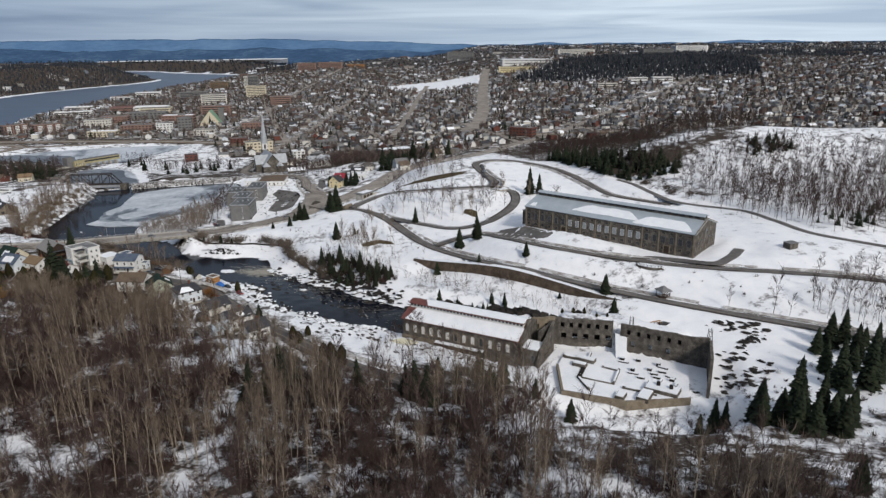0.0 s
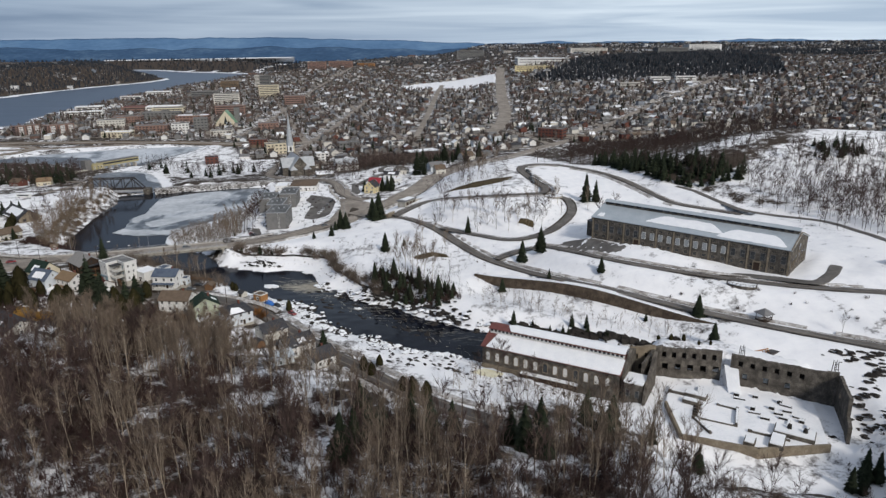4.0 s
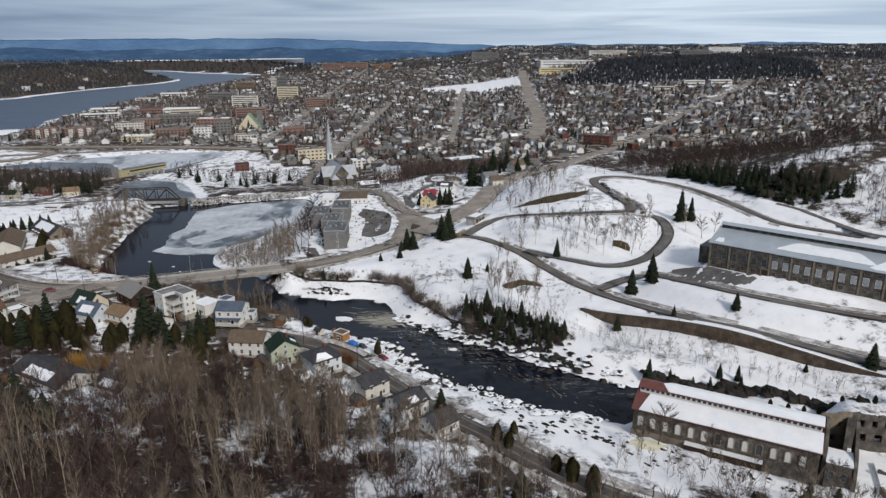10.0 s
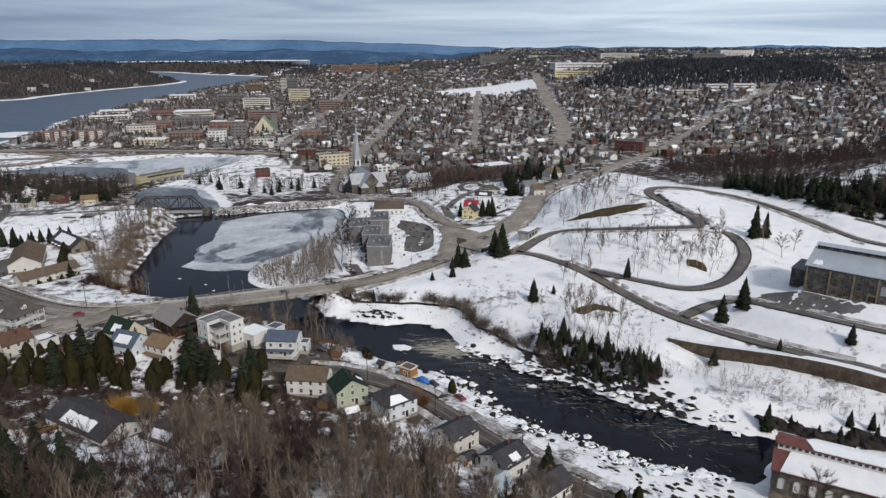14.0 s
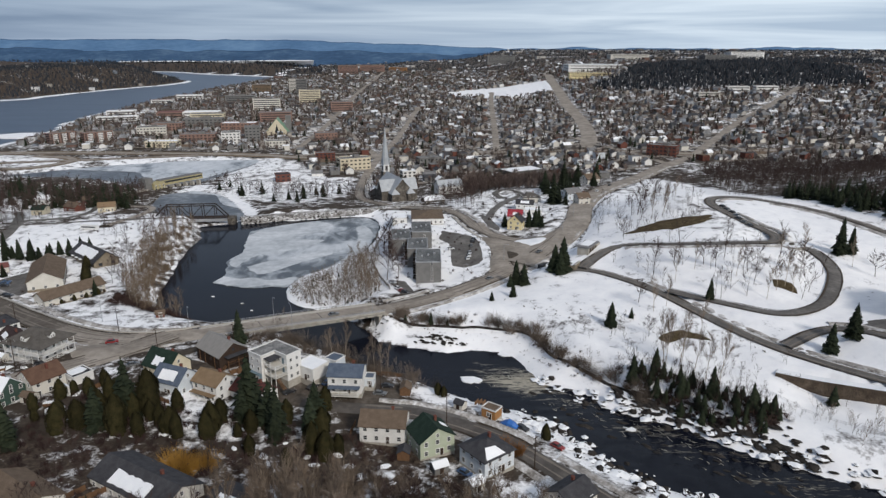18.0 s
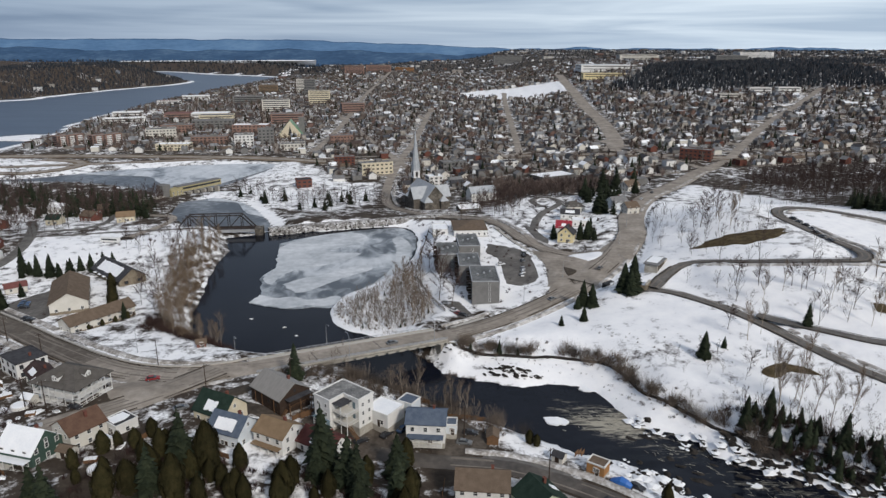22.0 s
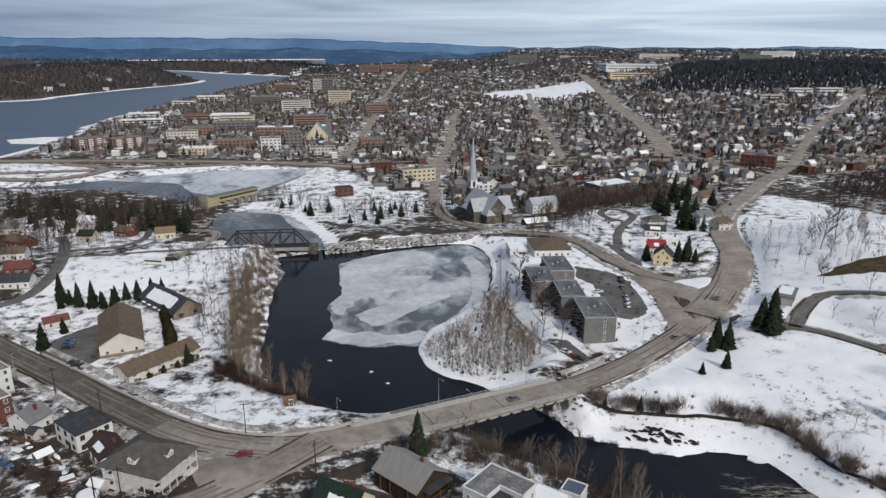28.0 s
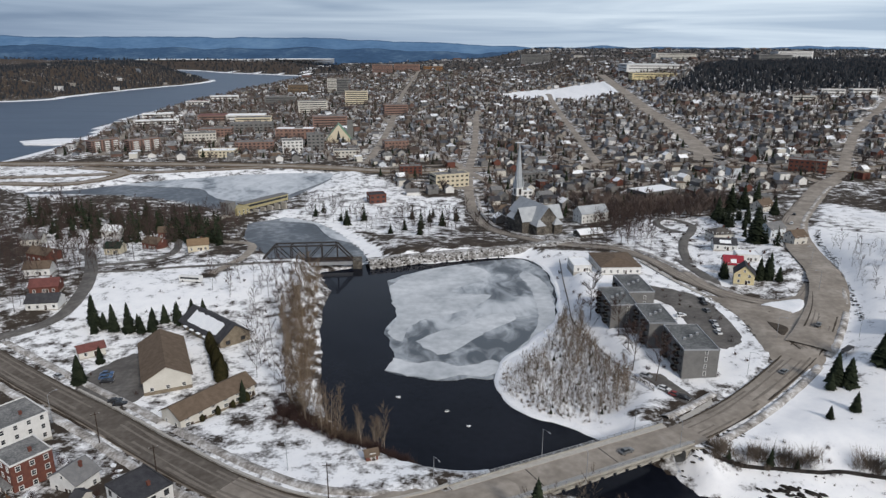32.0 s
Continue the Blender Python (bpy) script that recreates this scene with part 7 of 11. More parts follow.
# ---- trees ----
def twig_tree(seed, h, spread, twigs, trunk_r=0.16, start=0.3, limbs=11, up=0.9, twig_r=0.04, lite=False):
    """Arrays for the trunk with its limbs, and for the crown of fine twigs, of one bare tree."""
    rng = random.Random(seed)
    wood, crown = Shell(), Shell()

    def spike(s, a, b, r):
        d = (b - a).normalized()
        u = d.cross(Vector((rng.uniform(-1, 1), rng.uniform(-1, 1), 0.3))).normalized()
        w = d.cross(u)
        if lite:
            return s.add([a + 1.3 * r * u, a - 1.3 * r * u, b], [(0, 1, 2)])
        s.add([a + r * u, a + r * (-0.5 * u + 0.87 * w), a + r * (-0.5 * u - 0.87 * w), b], [(0, 1, 3), (1, 2, 3), (2, 0, 3)])

    p, lean = Vector((0, 0, -0.6)), Vector((rng.uniform(-0.08, 0.08), rng.uniform(-0.08, 0.08), 1))
    spine, n = [p], 3 if lite else 5
    for k in range(n):
        p = p + lean.normalized() * (h * 0.95 / n) + Vector((rng.uniform(-0.12, 0.12), rng.uniform(-0.12, 0.12), 0)) * (h / 10)
        spine.append(p)
    for k in range(n):
        wood.bar(spine[k], spine[k + 1], trunk_r * (1 - 0.95 * k / n), trunk_r * (1 - 0.95 * (k + 1) / n), 3 if lite else 5, False)
    tips = []
    for k in range(limbs):
        f = start + (0.97 - start) * (k + rng.random()) / limbs
        i = min(int(f * n), n - 1)
        a = spine[i].lerp(spine[i + 1], f * n - i)
        ang = rng.uniform(0, 6.28)
        L = spread * (1.15 - 0.75 * f) * rng.uniform(0.75, 1.25)
        b = a + Vector((math.cos(ang) * L, math.sin(ang) * L, L * up * rng.uniform(0.7, 1.4)))
        if lite:
            q, side = trunk_r * 0.5 * (1.1 - f * 0.7), Vector((-math.sin(ang), math.cos(ang), 0))
            wood.add([a + q * side, a - q * side, a + Vector((0, 0, 1.5 * q)), b], [(0, 1, 3), (1, 2, 3), (2, 0, 3)])
        else:
            wood.bar(a, b, trunk_r * 0.42 * (1.1 - f * 0.7), 0.03, 3, False)
        tips.append((a, b))
    for k in range(twigs):
        a, b = tips[rng.randrange(len(tips))]
        f = rng.uniform(0.3, 1.0)
        q = a.lerp(b, f)
        d = (b - a).normalized() * 0.8 + Vector((rng.uniform(-0.9, 0.9), rng.uniform(-0.9, 0.9), rng.uniform(0.0, 1.5)))
        spike(crown, q, q + d.normalized() * rng.uniform(0.09, 0.2) * h * 0.85, twig_r * rng.uniform(0.7, 1.3))
    return wood, crown


def spruce(seed, h, r, layers=19, arms=12):
    """A conifer of drooping, ragged branches round a trunk."""
    rng = random.Random(seed)
    wood, crown = Shell(), Shell()
    wood.bar((0, 0, -0.5), (0, 0, h * 0.95), 0.02 * h, 0.03, 5, False)
    for k in range(layers):
        f = k / (layers - 1)
        z = h * (0.07 + 0.9 * f)
        rad = r * (1 - f) ** 0.72 * rng.uniform(0.85, 1.12) + 0.12
        n = max(5, int(arms * (1 - 0.45 * f)))
        off = rng.uniform(0, 6.28)
        for j in range(n):
            a = off + 6.283 * j / n + rng.uniform(-0.2, 0.2)
            R = rad * rng.uniform(0.68, 1.18)
            c, s = math.cos(a), math.sin(a)
            wd = R * rng.uniform(0.26, 0.42) + 0.1
            zj = rng.uniform(-0.035, 0.035) * h
            top, tip = (0, 0, z + 0.06 * h), (c * R, s * R, z - 0.22 * R + zj)
            l_, r_ = (c * R * 0.55 - s * wd, s * R * 0.55 + c * wd, z - 0.05 * R), (c * R * 0.55 + s * wd, s * R * 0.55 - c * wd, z - 0.05 * R)
            low = (c * R * 0.5, s * R * 0.5, z - 0.28 * R - 0.05)
            crown.add([top, l_, tip, r_, low], [(0, 1, 2), (0, 2, 3), (1, 4, 2), (4, 3, 2)])
    crown.add([(0, 0, h * 1.02), (0.12, 0, h * 0.93), (-0.06, 0.1, h * 0.93), (-0.06, -0.1, h * 0.93)], [(0, 1, 2), (0, 2, 3), (0, 3, 1)])
    return wood, crown


def cedar(seed, h, r, n=420, taper=0.55):
    """A dense columnar cedar with a rounded top, of many small upright leaf sprays."""
    rng = random.Random(seed)
    wood, crown = Shell(), Shell()
    wood.bar((0, 0, -0.4), (0, 0, h * 0.6), 0.12, 0.05, 5, False)

    def profile(f):
        return min(1.0, 2.6 * (1 - f)) ** taper * (0.78 + 0.22 * min(1.0, 5 * f))

    lean = rng.uniform(-0.05, 0.05)
    for k in range(n):
        f = (k + 0.5) / n
        a = k * 2.39996 + rng.uniform(-0.3, 0.3)
        R = r * profile(f) * rng.uniform(0.78, 1.1) * (1 + 0.14 * math.sin(2 * a + seed + 5 * f))
        c, s = math.cos(a), math.sin(a)
        z = h * f * 0.96
        w, u = r * rng.uniform(0.1, 0.22), h * rng.uniform(0.06, 0.11) + 0.15
        dx = lean * z
        crown.add([(c * R - s * w + dx, s * R + c * w, z - u * 0.5), (c * R + s * w + dx, s * R - c * w, z - u * 0.5), (c * R * 0.9 + dx, s * R * 0.9, z + u), (c * R * 0.7 + dx, s * R * 0.7, z - u * 0.7)], [(0, 1, 2), (0, 3, 1)])
    for q in range(7):
        crown.bar((lean * h * q / 7, 0, h * 0.94 * q / 7), (lean * h * (q + 1) / 7, 0, h * 0.94 * (q + 1) / 7), r * 0.8 * profile(q / 7.2), r * 0.8 * profile((q + 1) / 7.2), 8, False)
    return wood, crown


def bush(seed, h, n=60, r=0.07):
    rng = random.Random(seed)
    s = Shell()
    for k in range(n):
        a, t = rng.uniform(0, 6.28), rng.uniform(0.1, 0.75)
        p = Vector((rng.uniform(-0.3, 0.3) * h, rng.uniform(-0.3, 0.3) * h, -0.1))
        L = h * rng.uniform(0.6, 1.1)
        q = p + Vector((math.cos(a) * math.sin(t), math.sin(a) * math.sin(t), math.cos(t))) * L
        d = (q - p).normalized()
        u = d.cross(Vector((0.3, 0.5, 0.2))).normalized()
        w = d.cross(u)
        p = p + (q - p) * rng.uniform(0, 0.45)
        s.add([p + r * u, p - r * u, q], [(0, 1, 2)])
    return s


def kind_of_tree(makers, wood_mat, crown_mat, crown_name):
    out = []
    for w, c in makers:
        out.append((w.mesh("trunk", wood_mat), c.mesh(crown_name, crown_mat), w, c))
    return out


BARE = kind_of_tree([twig_tree(k, h, s * 1.1, tw * 2, 0.17, 0.26, 16, 1.4, 0.03) for k, (h, s, tw) in enumerate(((18, 3.0, 260), (20, 2.8, 260), (17, 3.3, 270), (21, 2.9, 260), (15, 2.9, 240)))], BARK, TWIG, "crown")
BIRCH = kind_of_tree([twig_tree(20 + k, h, s * 1.2, tw * 2, 0.15, 0.32, 16, 2.1, 0.026) for k, (h, s, tw) in enumerate(((19, 2.1, 220), (17.5, 2.0, 210), (21, 2.2, 230)))], PALEBARK, PALETWIG, "crown")
SPRUCE = kind_of_tree([spruce(40 + k, h, r * 0.88, 24, 14) for k, (h, r) in enumerate(((12, 3.3), (10, 3.0), (13.5, 3.3), (8, 2.7)))], BARK, NEEDLE, "crown")
PINE = kind_of_tree([spruce(50 + k, h, r, 13, 13) for k, (h, r) in enumerate(((14, 3.8), (12, 3.6)))], BARK, NEEDLE, "crown")
CEDAR = kind_of_tree([cedar(60 + k, h, r) for k, (h, r) in enumerate(((7, 1.8), (6.4, 1.7), (8, 2.1), (5.4, 1.6)))], BARK, CEDARLEAF, "crown")
DARKCEDAR = kind_of_tree([spruce(66 + k, h, r, 26, 17) for k, (h, r) in enumerate(((9.0, 2.5), (8.2, 2.4)))], BARK, NEEDLE, "crown")
POPLAR = kind_of_tree([twig_tree(70 + k, h, s, tw, 0.2, 0.35, 18, 0.75) for k, (h, s, tw) in enumerate(((15, 5.0, 460), (13, 4.6, 420)))], BARK, TWIG, "crown")


def plant(kinds, x, y, name, label, category, rng, scale=1.0, z=None, group=""):
    trunk, crown, _, _ = kinds[rng.randrange(len(kinds))]
    s = scale * rng.uniform(0.85, 1.15)
    ob = thing(name, Matrix.LocRotScale((x, y, height(x, y) if z is None else z), Euler((0, 0, rng.uniform(0, 6.28))), (s, s, s * rng.uniform(0.92, 1.08))), label, category, group)
    part("trunk", trunk, None, ob)
    part(crown.name.split(".")[0], crown, None, ob)
    return ob


def scatter(poly, spacing, rng, keep=None, margin=0.0):
    """Points spread unevenly over a polygon."""
    px, py = [p[0] for p in poly], [p[1] for p in poly]
    pts = []
    y = min(py)
    while y < max(py):
        x = min(px)
        while x < max(px):
            pts.append((x + rng.uniform(-0.5, 0.5) * spacing * 1.3, y + rng.uniform(-0.5, 0.5) * spacing * 1.3))
            x += spacing
        y += spacing
    a = np.array(pts)
    ok = inside(poly, a[:, 0], a[:, 1]) > margin
    for line, gap in ((LINES[n], w / 2 + 1.5) for n, p, w, m in ROADS[:14]):
        ok &= near_line(line, a[:, 0], a[:, 1]) > gap
    ok &= inside(POOL, a[:, 0], a[:, 1]) < -1.5
    ok &= clear_of_houses(a)
    return [tuple(p) for p in a[ok]]


HOUSE_SPOTS = np.array([(-210, 274), (-205, 271), (-195, 265), (-190, 262), (-200, 256), (-190, 252), (-180, 254)] + [(o.matrix_basis.translation.x, o.matrix_basis.translation.y) for o in scene.objects if o.parent is None and o.get("category") in ("house", "motel", "restaurant", "apartments", "church")])


def clear_of_houses(a, gap=8.5):
    d = np.sqrt(((a[:, None, :] - HOUSE_SPOTS[None]) ** 2).sum(2)).min(1)
    return d > gap


def joined(name, shells, spots, mat, label, category, rng, lo=0.8, hi=1.15, sink=0.0):
    """Many alike plants in one mesh."""
    base = []
    for s in shells:
        v = np.array([tuple(p) for p in s.v], np.float32)
        f = []
        for q in s.f:
            for k in range(1, len(q) - 1):
                f.append((q[0], q[k], q[k + 1]))
        base.append((v, np.array(f, np.int32)))
    V, F, n = [], [], 0
    z = heights([p[0] for p in spots], [p[1] for p in spots])
    for (x, y), q in zip(spots, z):
        v, f = base[rng.randrange(len(base))]
        s, a = rng.uniform(lo, hi), rng.uniform(0, 6.28)
        c, d = math.cos(a) * s, math.sin(a) * s
        V.append(np.stack([c * v[:, 0] - d * v[:, 1] + x, d * v[:, 0] + c * v[:, 1] + y, v[:, 2] * s + q - sink], 1))
        F.append(f + n)
        n += len(v)
    if not V:
        return None
    return tagged(new(name, sheet(name, np.concatenate(V), np.concatenate(F), mat, False)), label, category, kind="stuff")


LITE_BARE = [twig_tree(90 + k, h, s * 1.15, 250, 0.17, 0.26, 14, 1.5, 0.038, True) for k, (h, s) in enumerate(((18, 3.0), (21, 2.8), (17, 3.2), (20, 3.0), (16, 2.7), (14, 3.2)))]
LITE_BIRCH = [twig_tree(95 + k, h, s * 1.2, 200, 0.17, 0.3, 14, 2.1, 0.035, True) for k, (h, s) in enumerate(((21, 2.1), (19, 2.0), (23, 2.2), (18, 2.3)))]


FAR_BARE = [twig_tree(190 + k, h, s * 1.2, 125, 0.17, 0.26, 10, 1.5, 0.055, True) for k, (h, s) in enumerate(((18, 3.0), (21, 2.8), (17, 3.2), (20, 3.0), (15, 3.1)))]
LITE_SPRUCE = [spruce(140 + k, h, r, 11, 8)[1] for k, (h, r) in enumerate(((12, 3.3), (10, 3.0), (13.5, 3.3), (8, 2.7)))]
SAPLINGS = [twig_tree(300 + k, h, 1.9, 92, 0.07, 0.12, 10, 1.5, 0.026, True) for k, h in enumerate((6, 7, 5.2, 8))]

rng = random.Random(11)
# the wooded slope under the camera
SLOPE = [(-165, 262), (-120, 258), (-98, 238), (-62, 214), (-22, 186), (2, 206), (20, 190), (28, 166), (30, 142), (60, 134), (84, 125), (100, 112), (180, 102), (300, 105), (300, 60), (-30, 40), (-140, 110), (-200, 150), (-215, 200), (-205, 240), (-180, 255)]
spots = scatter(SLOPE, 4.9, rng)
rng.shuffle(spots)
edge = sorted(spots, key=lambda p: -p[1] + 0.25 * abs(p[0] + 60))
near, rest = edge[:95], edge[95:]
for k, (x, y) in enumerate(near):
    if noise.noise((x / 26, y / 26, 3)) > -0.05 or k % 5 == 0:
        plant(BIRCH, x, y, "birch", "slim pale leafless birch on the wooded slope", "tree", rng, 0.95, group="slope trees")
    else:
        plant(BARE, x, y, "bare_tree", "leafless brown hardwood tree on the wooded slope", "tree", rng, 0.85, group="slope trees")
# groves of pale birches, brown hardwoods between them, and gaps
pale = [p for p in rest if noise.noise((p[0] / 26, p[1] / 26, 3)) > 0.12]
brown = [p for k, p in enumerate(rest) if noise.noise((p[0] / 26, p[1] / 26, 3)) <= 0.12 and noise.noise((p[0] / 17, p[1] / 17, 8)) > -0.22 and k % 3]
low = [p for k, p in enumerate(rest) if noise.noise((p[0] / 26, p[1] / 26, 3)) <= 0.12 and k % 3 == 0]
for nm, kinds, spots_, mats, lab, lo, hi in (("woodland", LITE_BARE, brown, (TWIG, BARK), "dense leafless brown woodland on the slope", 0.6, 1.05), ("birch_grove", LITE_BIRCH, pale, (PALETWIG, PALEBARK), "pale leafless birches among the brown slope woods", 0.7, 1.1),
                                             ("young_wood", LITE_BARE, low, (PALETWIG, PALEBARK), "young grey-tan hardwoods on the slope", 0.4, 0.75)):
    joined(nm, [k[1] for k in kinds], spots_, mats[0], lab, "woodland", random.Random(14), lo, hi)
    joined(nm + "_trunks", [k[0] for k in kinds], spots_, mats[1], "trunks of the " + lab, "woodland", random.Random(14), lo, hi)
STAND = [(-172, 264), (-150, 262), (-120, 258), (-100, 240), (-92, 226), (-112, 222), (-140, 236), (-168, 246)]
stand = scatter(STAND, 4.0, random.Random(17)) + scatter([(-186, 268), (-168, 262), (-150, 255), (-132, 260), (-122, 262), (-122, 250), (-140, 242), (-160, 246), (-180, 256)], 5.5, random.Random(19))
joined("poplar_stand", [k[1] for k in LITE_BIRCH], stand, PALETWIG, "tall grey-tan leafless poplars above the yards", "woodland", random.Random(18), 0.6, 0.85)
joined("poplar_stand_trunks", [k[0] for k in LITE_BIRCH], stand, PALEBARK, "pale trunks of the tall poplars above the yards", "woodland", random.Random(18), 0.6, 0.85)
BUSHES = [bush(k, 2.6, 46, 0.05) for k in range(4)]
under = [p for p in scatter(SLOPE, 2.5, rng) if noise.noise((p[0] / 17, p[1] / 17, 8)) > -0.2]
joined("undergrowth", BUSHES, under, SHRUBTWIG, "tangled reddish-brown undergrowth on the slope", "undergrowth", rng, 0.6, 1.7)

mid = [p for p in scatter(SLOPE, 3.8, rng) if noise.noise((p[0] / 17, p[1] / 17, 8)) > -0.1]
joined("understorey", [k[1] for k in SAPLINGS], mid, SHRUBTWIG, "tall reddish-brown shoots under the slope trees", "undergrowth", rng, 0.7, 1.35)

# left bank of the pool
BANK = [(-299, 530), (-294, 565), (-290, 540), (-288, 520), (-284, 494), (-278, 467), (-275, 445), (-269, 426), (-254, 410), (-240, 402), (-248, 396), (-262, 400), (-277, 420), (-286, 455), (-294, 480)]
bank_spots = scatter(BANK, 2.3, rng)
for k, (x, y) in enumerate(bank_spots):
    if k % 8 == 0:
        plant(BIRCH, x, y, "bank_tree", "tan leafless poplar on the pool's steep bank", "tree", rng, 0.6, group="pool bank trees")
tan = [p for k, p in enumerate(bank_spots) if k % 8]
joined("bank_thicket", [bush(k + 200, 4.6, 150, 0.035) for k in range(3)] + [k[1] for k in SAPLINGS], tan, TANTWIG, "tan leafless thicket along the pool bank", "thicket", rng, 0.5, 1.15)
SHORE = [(-286, 540), (-278, 516), (-273, 488), (-268, 457), (-262, 426), (-251, 399), (-256, 402), (-268, 428), (-276, 450), (-282, 480), (-287, 512)]
shore = [p for p in scatter(SHORE, 2.4, rng) if noise.noise((p[0] / 7, p[1] / 7, 3)) > -0.15]
joined("shore_brush", [bush(k + 230, 3.0, 110, 0.03) for k in range(2)], shore, TANTWIG, "low tan brush down to the pool's edge", "thicket", rng, 0.4, 0.95)
bank_wood = scatter(BANK, 5.5, rng)
joined("bank_poplars", [k[1] for k in LITE_BIRCH], bank_wood, TANTWIG, "tan leafless poplars along the pool bank", "woodland", random.Random(61), 0.5, 0.85)
joined("bank_stems", [k[0] for k in LITE_BIRCH], bank_wood, PALEBARK, "pale stems of the tan bank poplars", "woodland", random.Random(61), 0.5, 0.85)
THICKET = [(-206, 448), (-204, 440), (-198, 433), (-188, 427), (-170, 428), (-160, 440), (-162, 452), (-168, 476), (-167, 497), (-170, 520), (-176, 522), (-181, 495), (-188, 477), (-197, 466)]
pts = [p for p in scatter(THICKET, 1.6, rng) if noise.noise((p[0] / 7, p[1] / 7, 1)) > -0.3]
for k, (x, y) in enumerate(pts):
    if k % 22 == 0 and x + 0.35 * y > -24:
        plant(BIRCH, x, y, "sapling", "thin pale leafless sapling on the snowy point", "tree", rng, 0.6, group="saplings on the point")
joined("point_thicket", [k[1] for k in SAPLINGS], pts, POINTTWIG, "grey-tan leafless saplings on the snowy point", "thicket", random.Random(51), 0.42, 0.95)
joined("point_stems", [k[0] for k in SAPLINGS], pts, POINTTWIG, "slim grey stems on the snowy point", "thicket", random.Random(51), 0.42, 0.95)
pr = random.Random(53)
rim_line = smooth_line([(-205, 462), (-206.5, 447), (-203.5, 439), (-197, 431.5), (-188, 426.5), (-178, 423)], 1.1)
joined("rim_brush", BUSHES + [k[1] for k in SAPLINGS], [(p.x + pr.uniform(-1.2, 2.5), p.y + pr.uniform(-1, 2)) for p in rim_line for _ in (0, 1)], POINTTWIG, "pale leafless brush down to the point's icy edge", "thicket", random.Random(54), 0.25, 0.6)
joined("point_brush", BUSHES, pts[::2], PALETWIG, "low tan brush on the snowy point", "thicket", rng, 0.3, 0.6)
for x, y in ((-159, 455), (-157, 470), (-158, 482), (-165, 505), (-163, 516), (-153, 446)):
    plant(POPLAR, x, y, "poplar", "broad leafless tree beside the apartments", "tree", rng, 1.1)

# the park
PARK_TREES = [(-17, 509), (-12, 505), (-6, 505), (-19, 522), (-3, 512), (8, 530), (0, 520), (-15, 425), (-10, 428), (-6, 424), (0, 415), (6, 418), (18, 400), (6, 397), (12, 402), (17, 405), (-33, 483), (-25, 420), (-30, 436), (30, 415),
              (34, 425), (-46, 402), (-42, 393), (-36, 396), (-50, 372), (-44, 366), (-30, 372), (62, 416), (56, 424), (72, 425), (-22, 432), (24, 418), (40, 436), (26, 430)]
for x, y in PARK_TREES:
    plant(POPLAR if rng.random() < 0.45 else BIRCH, x, y, "park_tree", "leafless grey tree standing in the snowy park", "tree", rng, 0.75, group="park trees")
for x, y, s in ((-62.3, 382, 1.05), (-52.5, 388.6, 0.36), (57.5, 438, 1.0), (64, 440, 0.9), (-16.6, 400, 0.6), (18.6, 356, 1.1), (9, 352, 1.0), (-3, 326, 0.8), (41, 319, 0.75), (71, 279, 1.0), (52, 284, 0.35), (27, 280, 0.4), (21.5, 282, 0.4), (-1.8, 285, 0.7), (70, 259, 0.8),
                (-74, 541, 0.7), (-71, 545, 0.75), (-70, 550, 0.6), (-92, 549, 0.6), (-205, 359, 0.85), (-146, 398, 0.42), (-135, 396, 0.38), (-128, 395, 0.3), (18, 322, 0.3)):
    plant(SPRUCE, x, y, "spruce", "dark green spruce standing in snow", "tree", rng, s * 1.18, group="park spruces")
for x, y in ((-57.8, 339.8), (-55.8, 330), (-52.7, 324), (-46.1, 322.5), (-41.3, 321.5), (-37.1, 319.5), (-32.9, 318), (-31.6, 314), (-60.3, 343.9), (-49.9, 335.7), (-62, 346), (-54, 340), (-44, 330), (-38, 326), (-30, 322), (-26, 318), (-48, 340), (-58, 333), (-55, 345), (-51, 330), (-46, 334), (-42, 327), (-36, 323), (-33, 312), (-40, 314), (-48, 318), (-60, 337), (-64, 341)):
    plant(SPRUCE, x, y, "young_spruce", "young dark spruce on the rocky river bank", "tree", rng, rng.uniform(0.42, 0.9), group="river bank spruces")
for x, y in ((-52, 345), (-46, 346), (-40, 338), (-50, 350), (-44, 352), (-36, 336), (-42, 344)):
    plant(BIRCH, x, y, "birch", "tall pale leafless birch above the rapids", "tree", rng, 1.0, group="river bank birches")
for k in range(16):
    x, y = 2 + 4.2 * k, 281 - 2.2 * k + rng.uniform(-2, 2)
    plant(CEDAR, x, y, "dark_shrub", "low dark evergreen shrub behind the mill", "shrub", rng, 0.34, group="shrubs behind the mill")
for x, y, s in ((91.6, 173.6, 1.15), (94, 167, 1.2), (96, 162, 1.1), (99, 159, 1.15), (105.8, 163, 1.2), (101, 170, 1.1), (97, 174, 1.0), (108, 172, 1.1), (112, 165, 1.2), (86.8, 185, 0.8), (77.4, 181, 0.6), (82, 183, 0.6), (120, 176, 0.9), (90.8, 126.5, 1.1), (130, 160, 1.0), (126, 190, 0.8), (93, 178, 1.2), (103, 176, 1.3), (98, 168, 1.3), (110, 168, 1.3), (114, 173, 1.1), (89, 168, 0.9), (106, 158, 1.1), (84, 186, 0.7), (80, 180, 0.7)):
    plant(SPRUCE, x, y, "spruce", "tall dark spruce by the ruin", "tree", rng, s * 1.02, group="spruces by the ruin")
for x, y in ((132, 219), (138, 222), (144, 224), (150, 221), (149, 213), (143, 214), (137, 205), (140, 196), (134, 192), (126, 194), (146, 204), (128, 206), (156, 216)):
    plant(SPRUCE, x, y, "spruce", "tall dark spruce by the ruin", "tree", rng, rng.uniform(0.8, 1.35), group="spruces by the ruin")
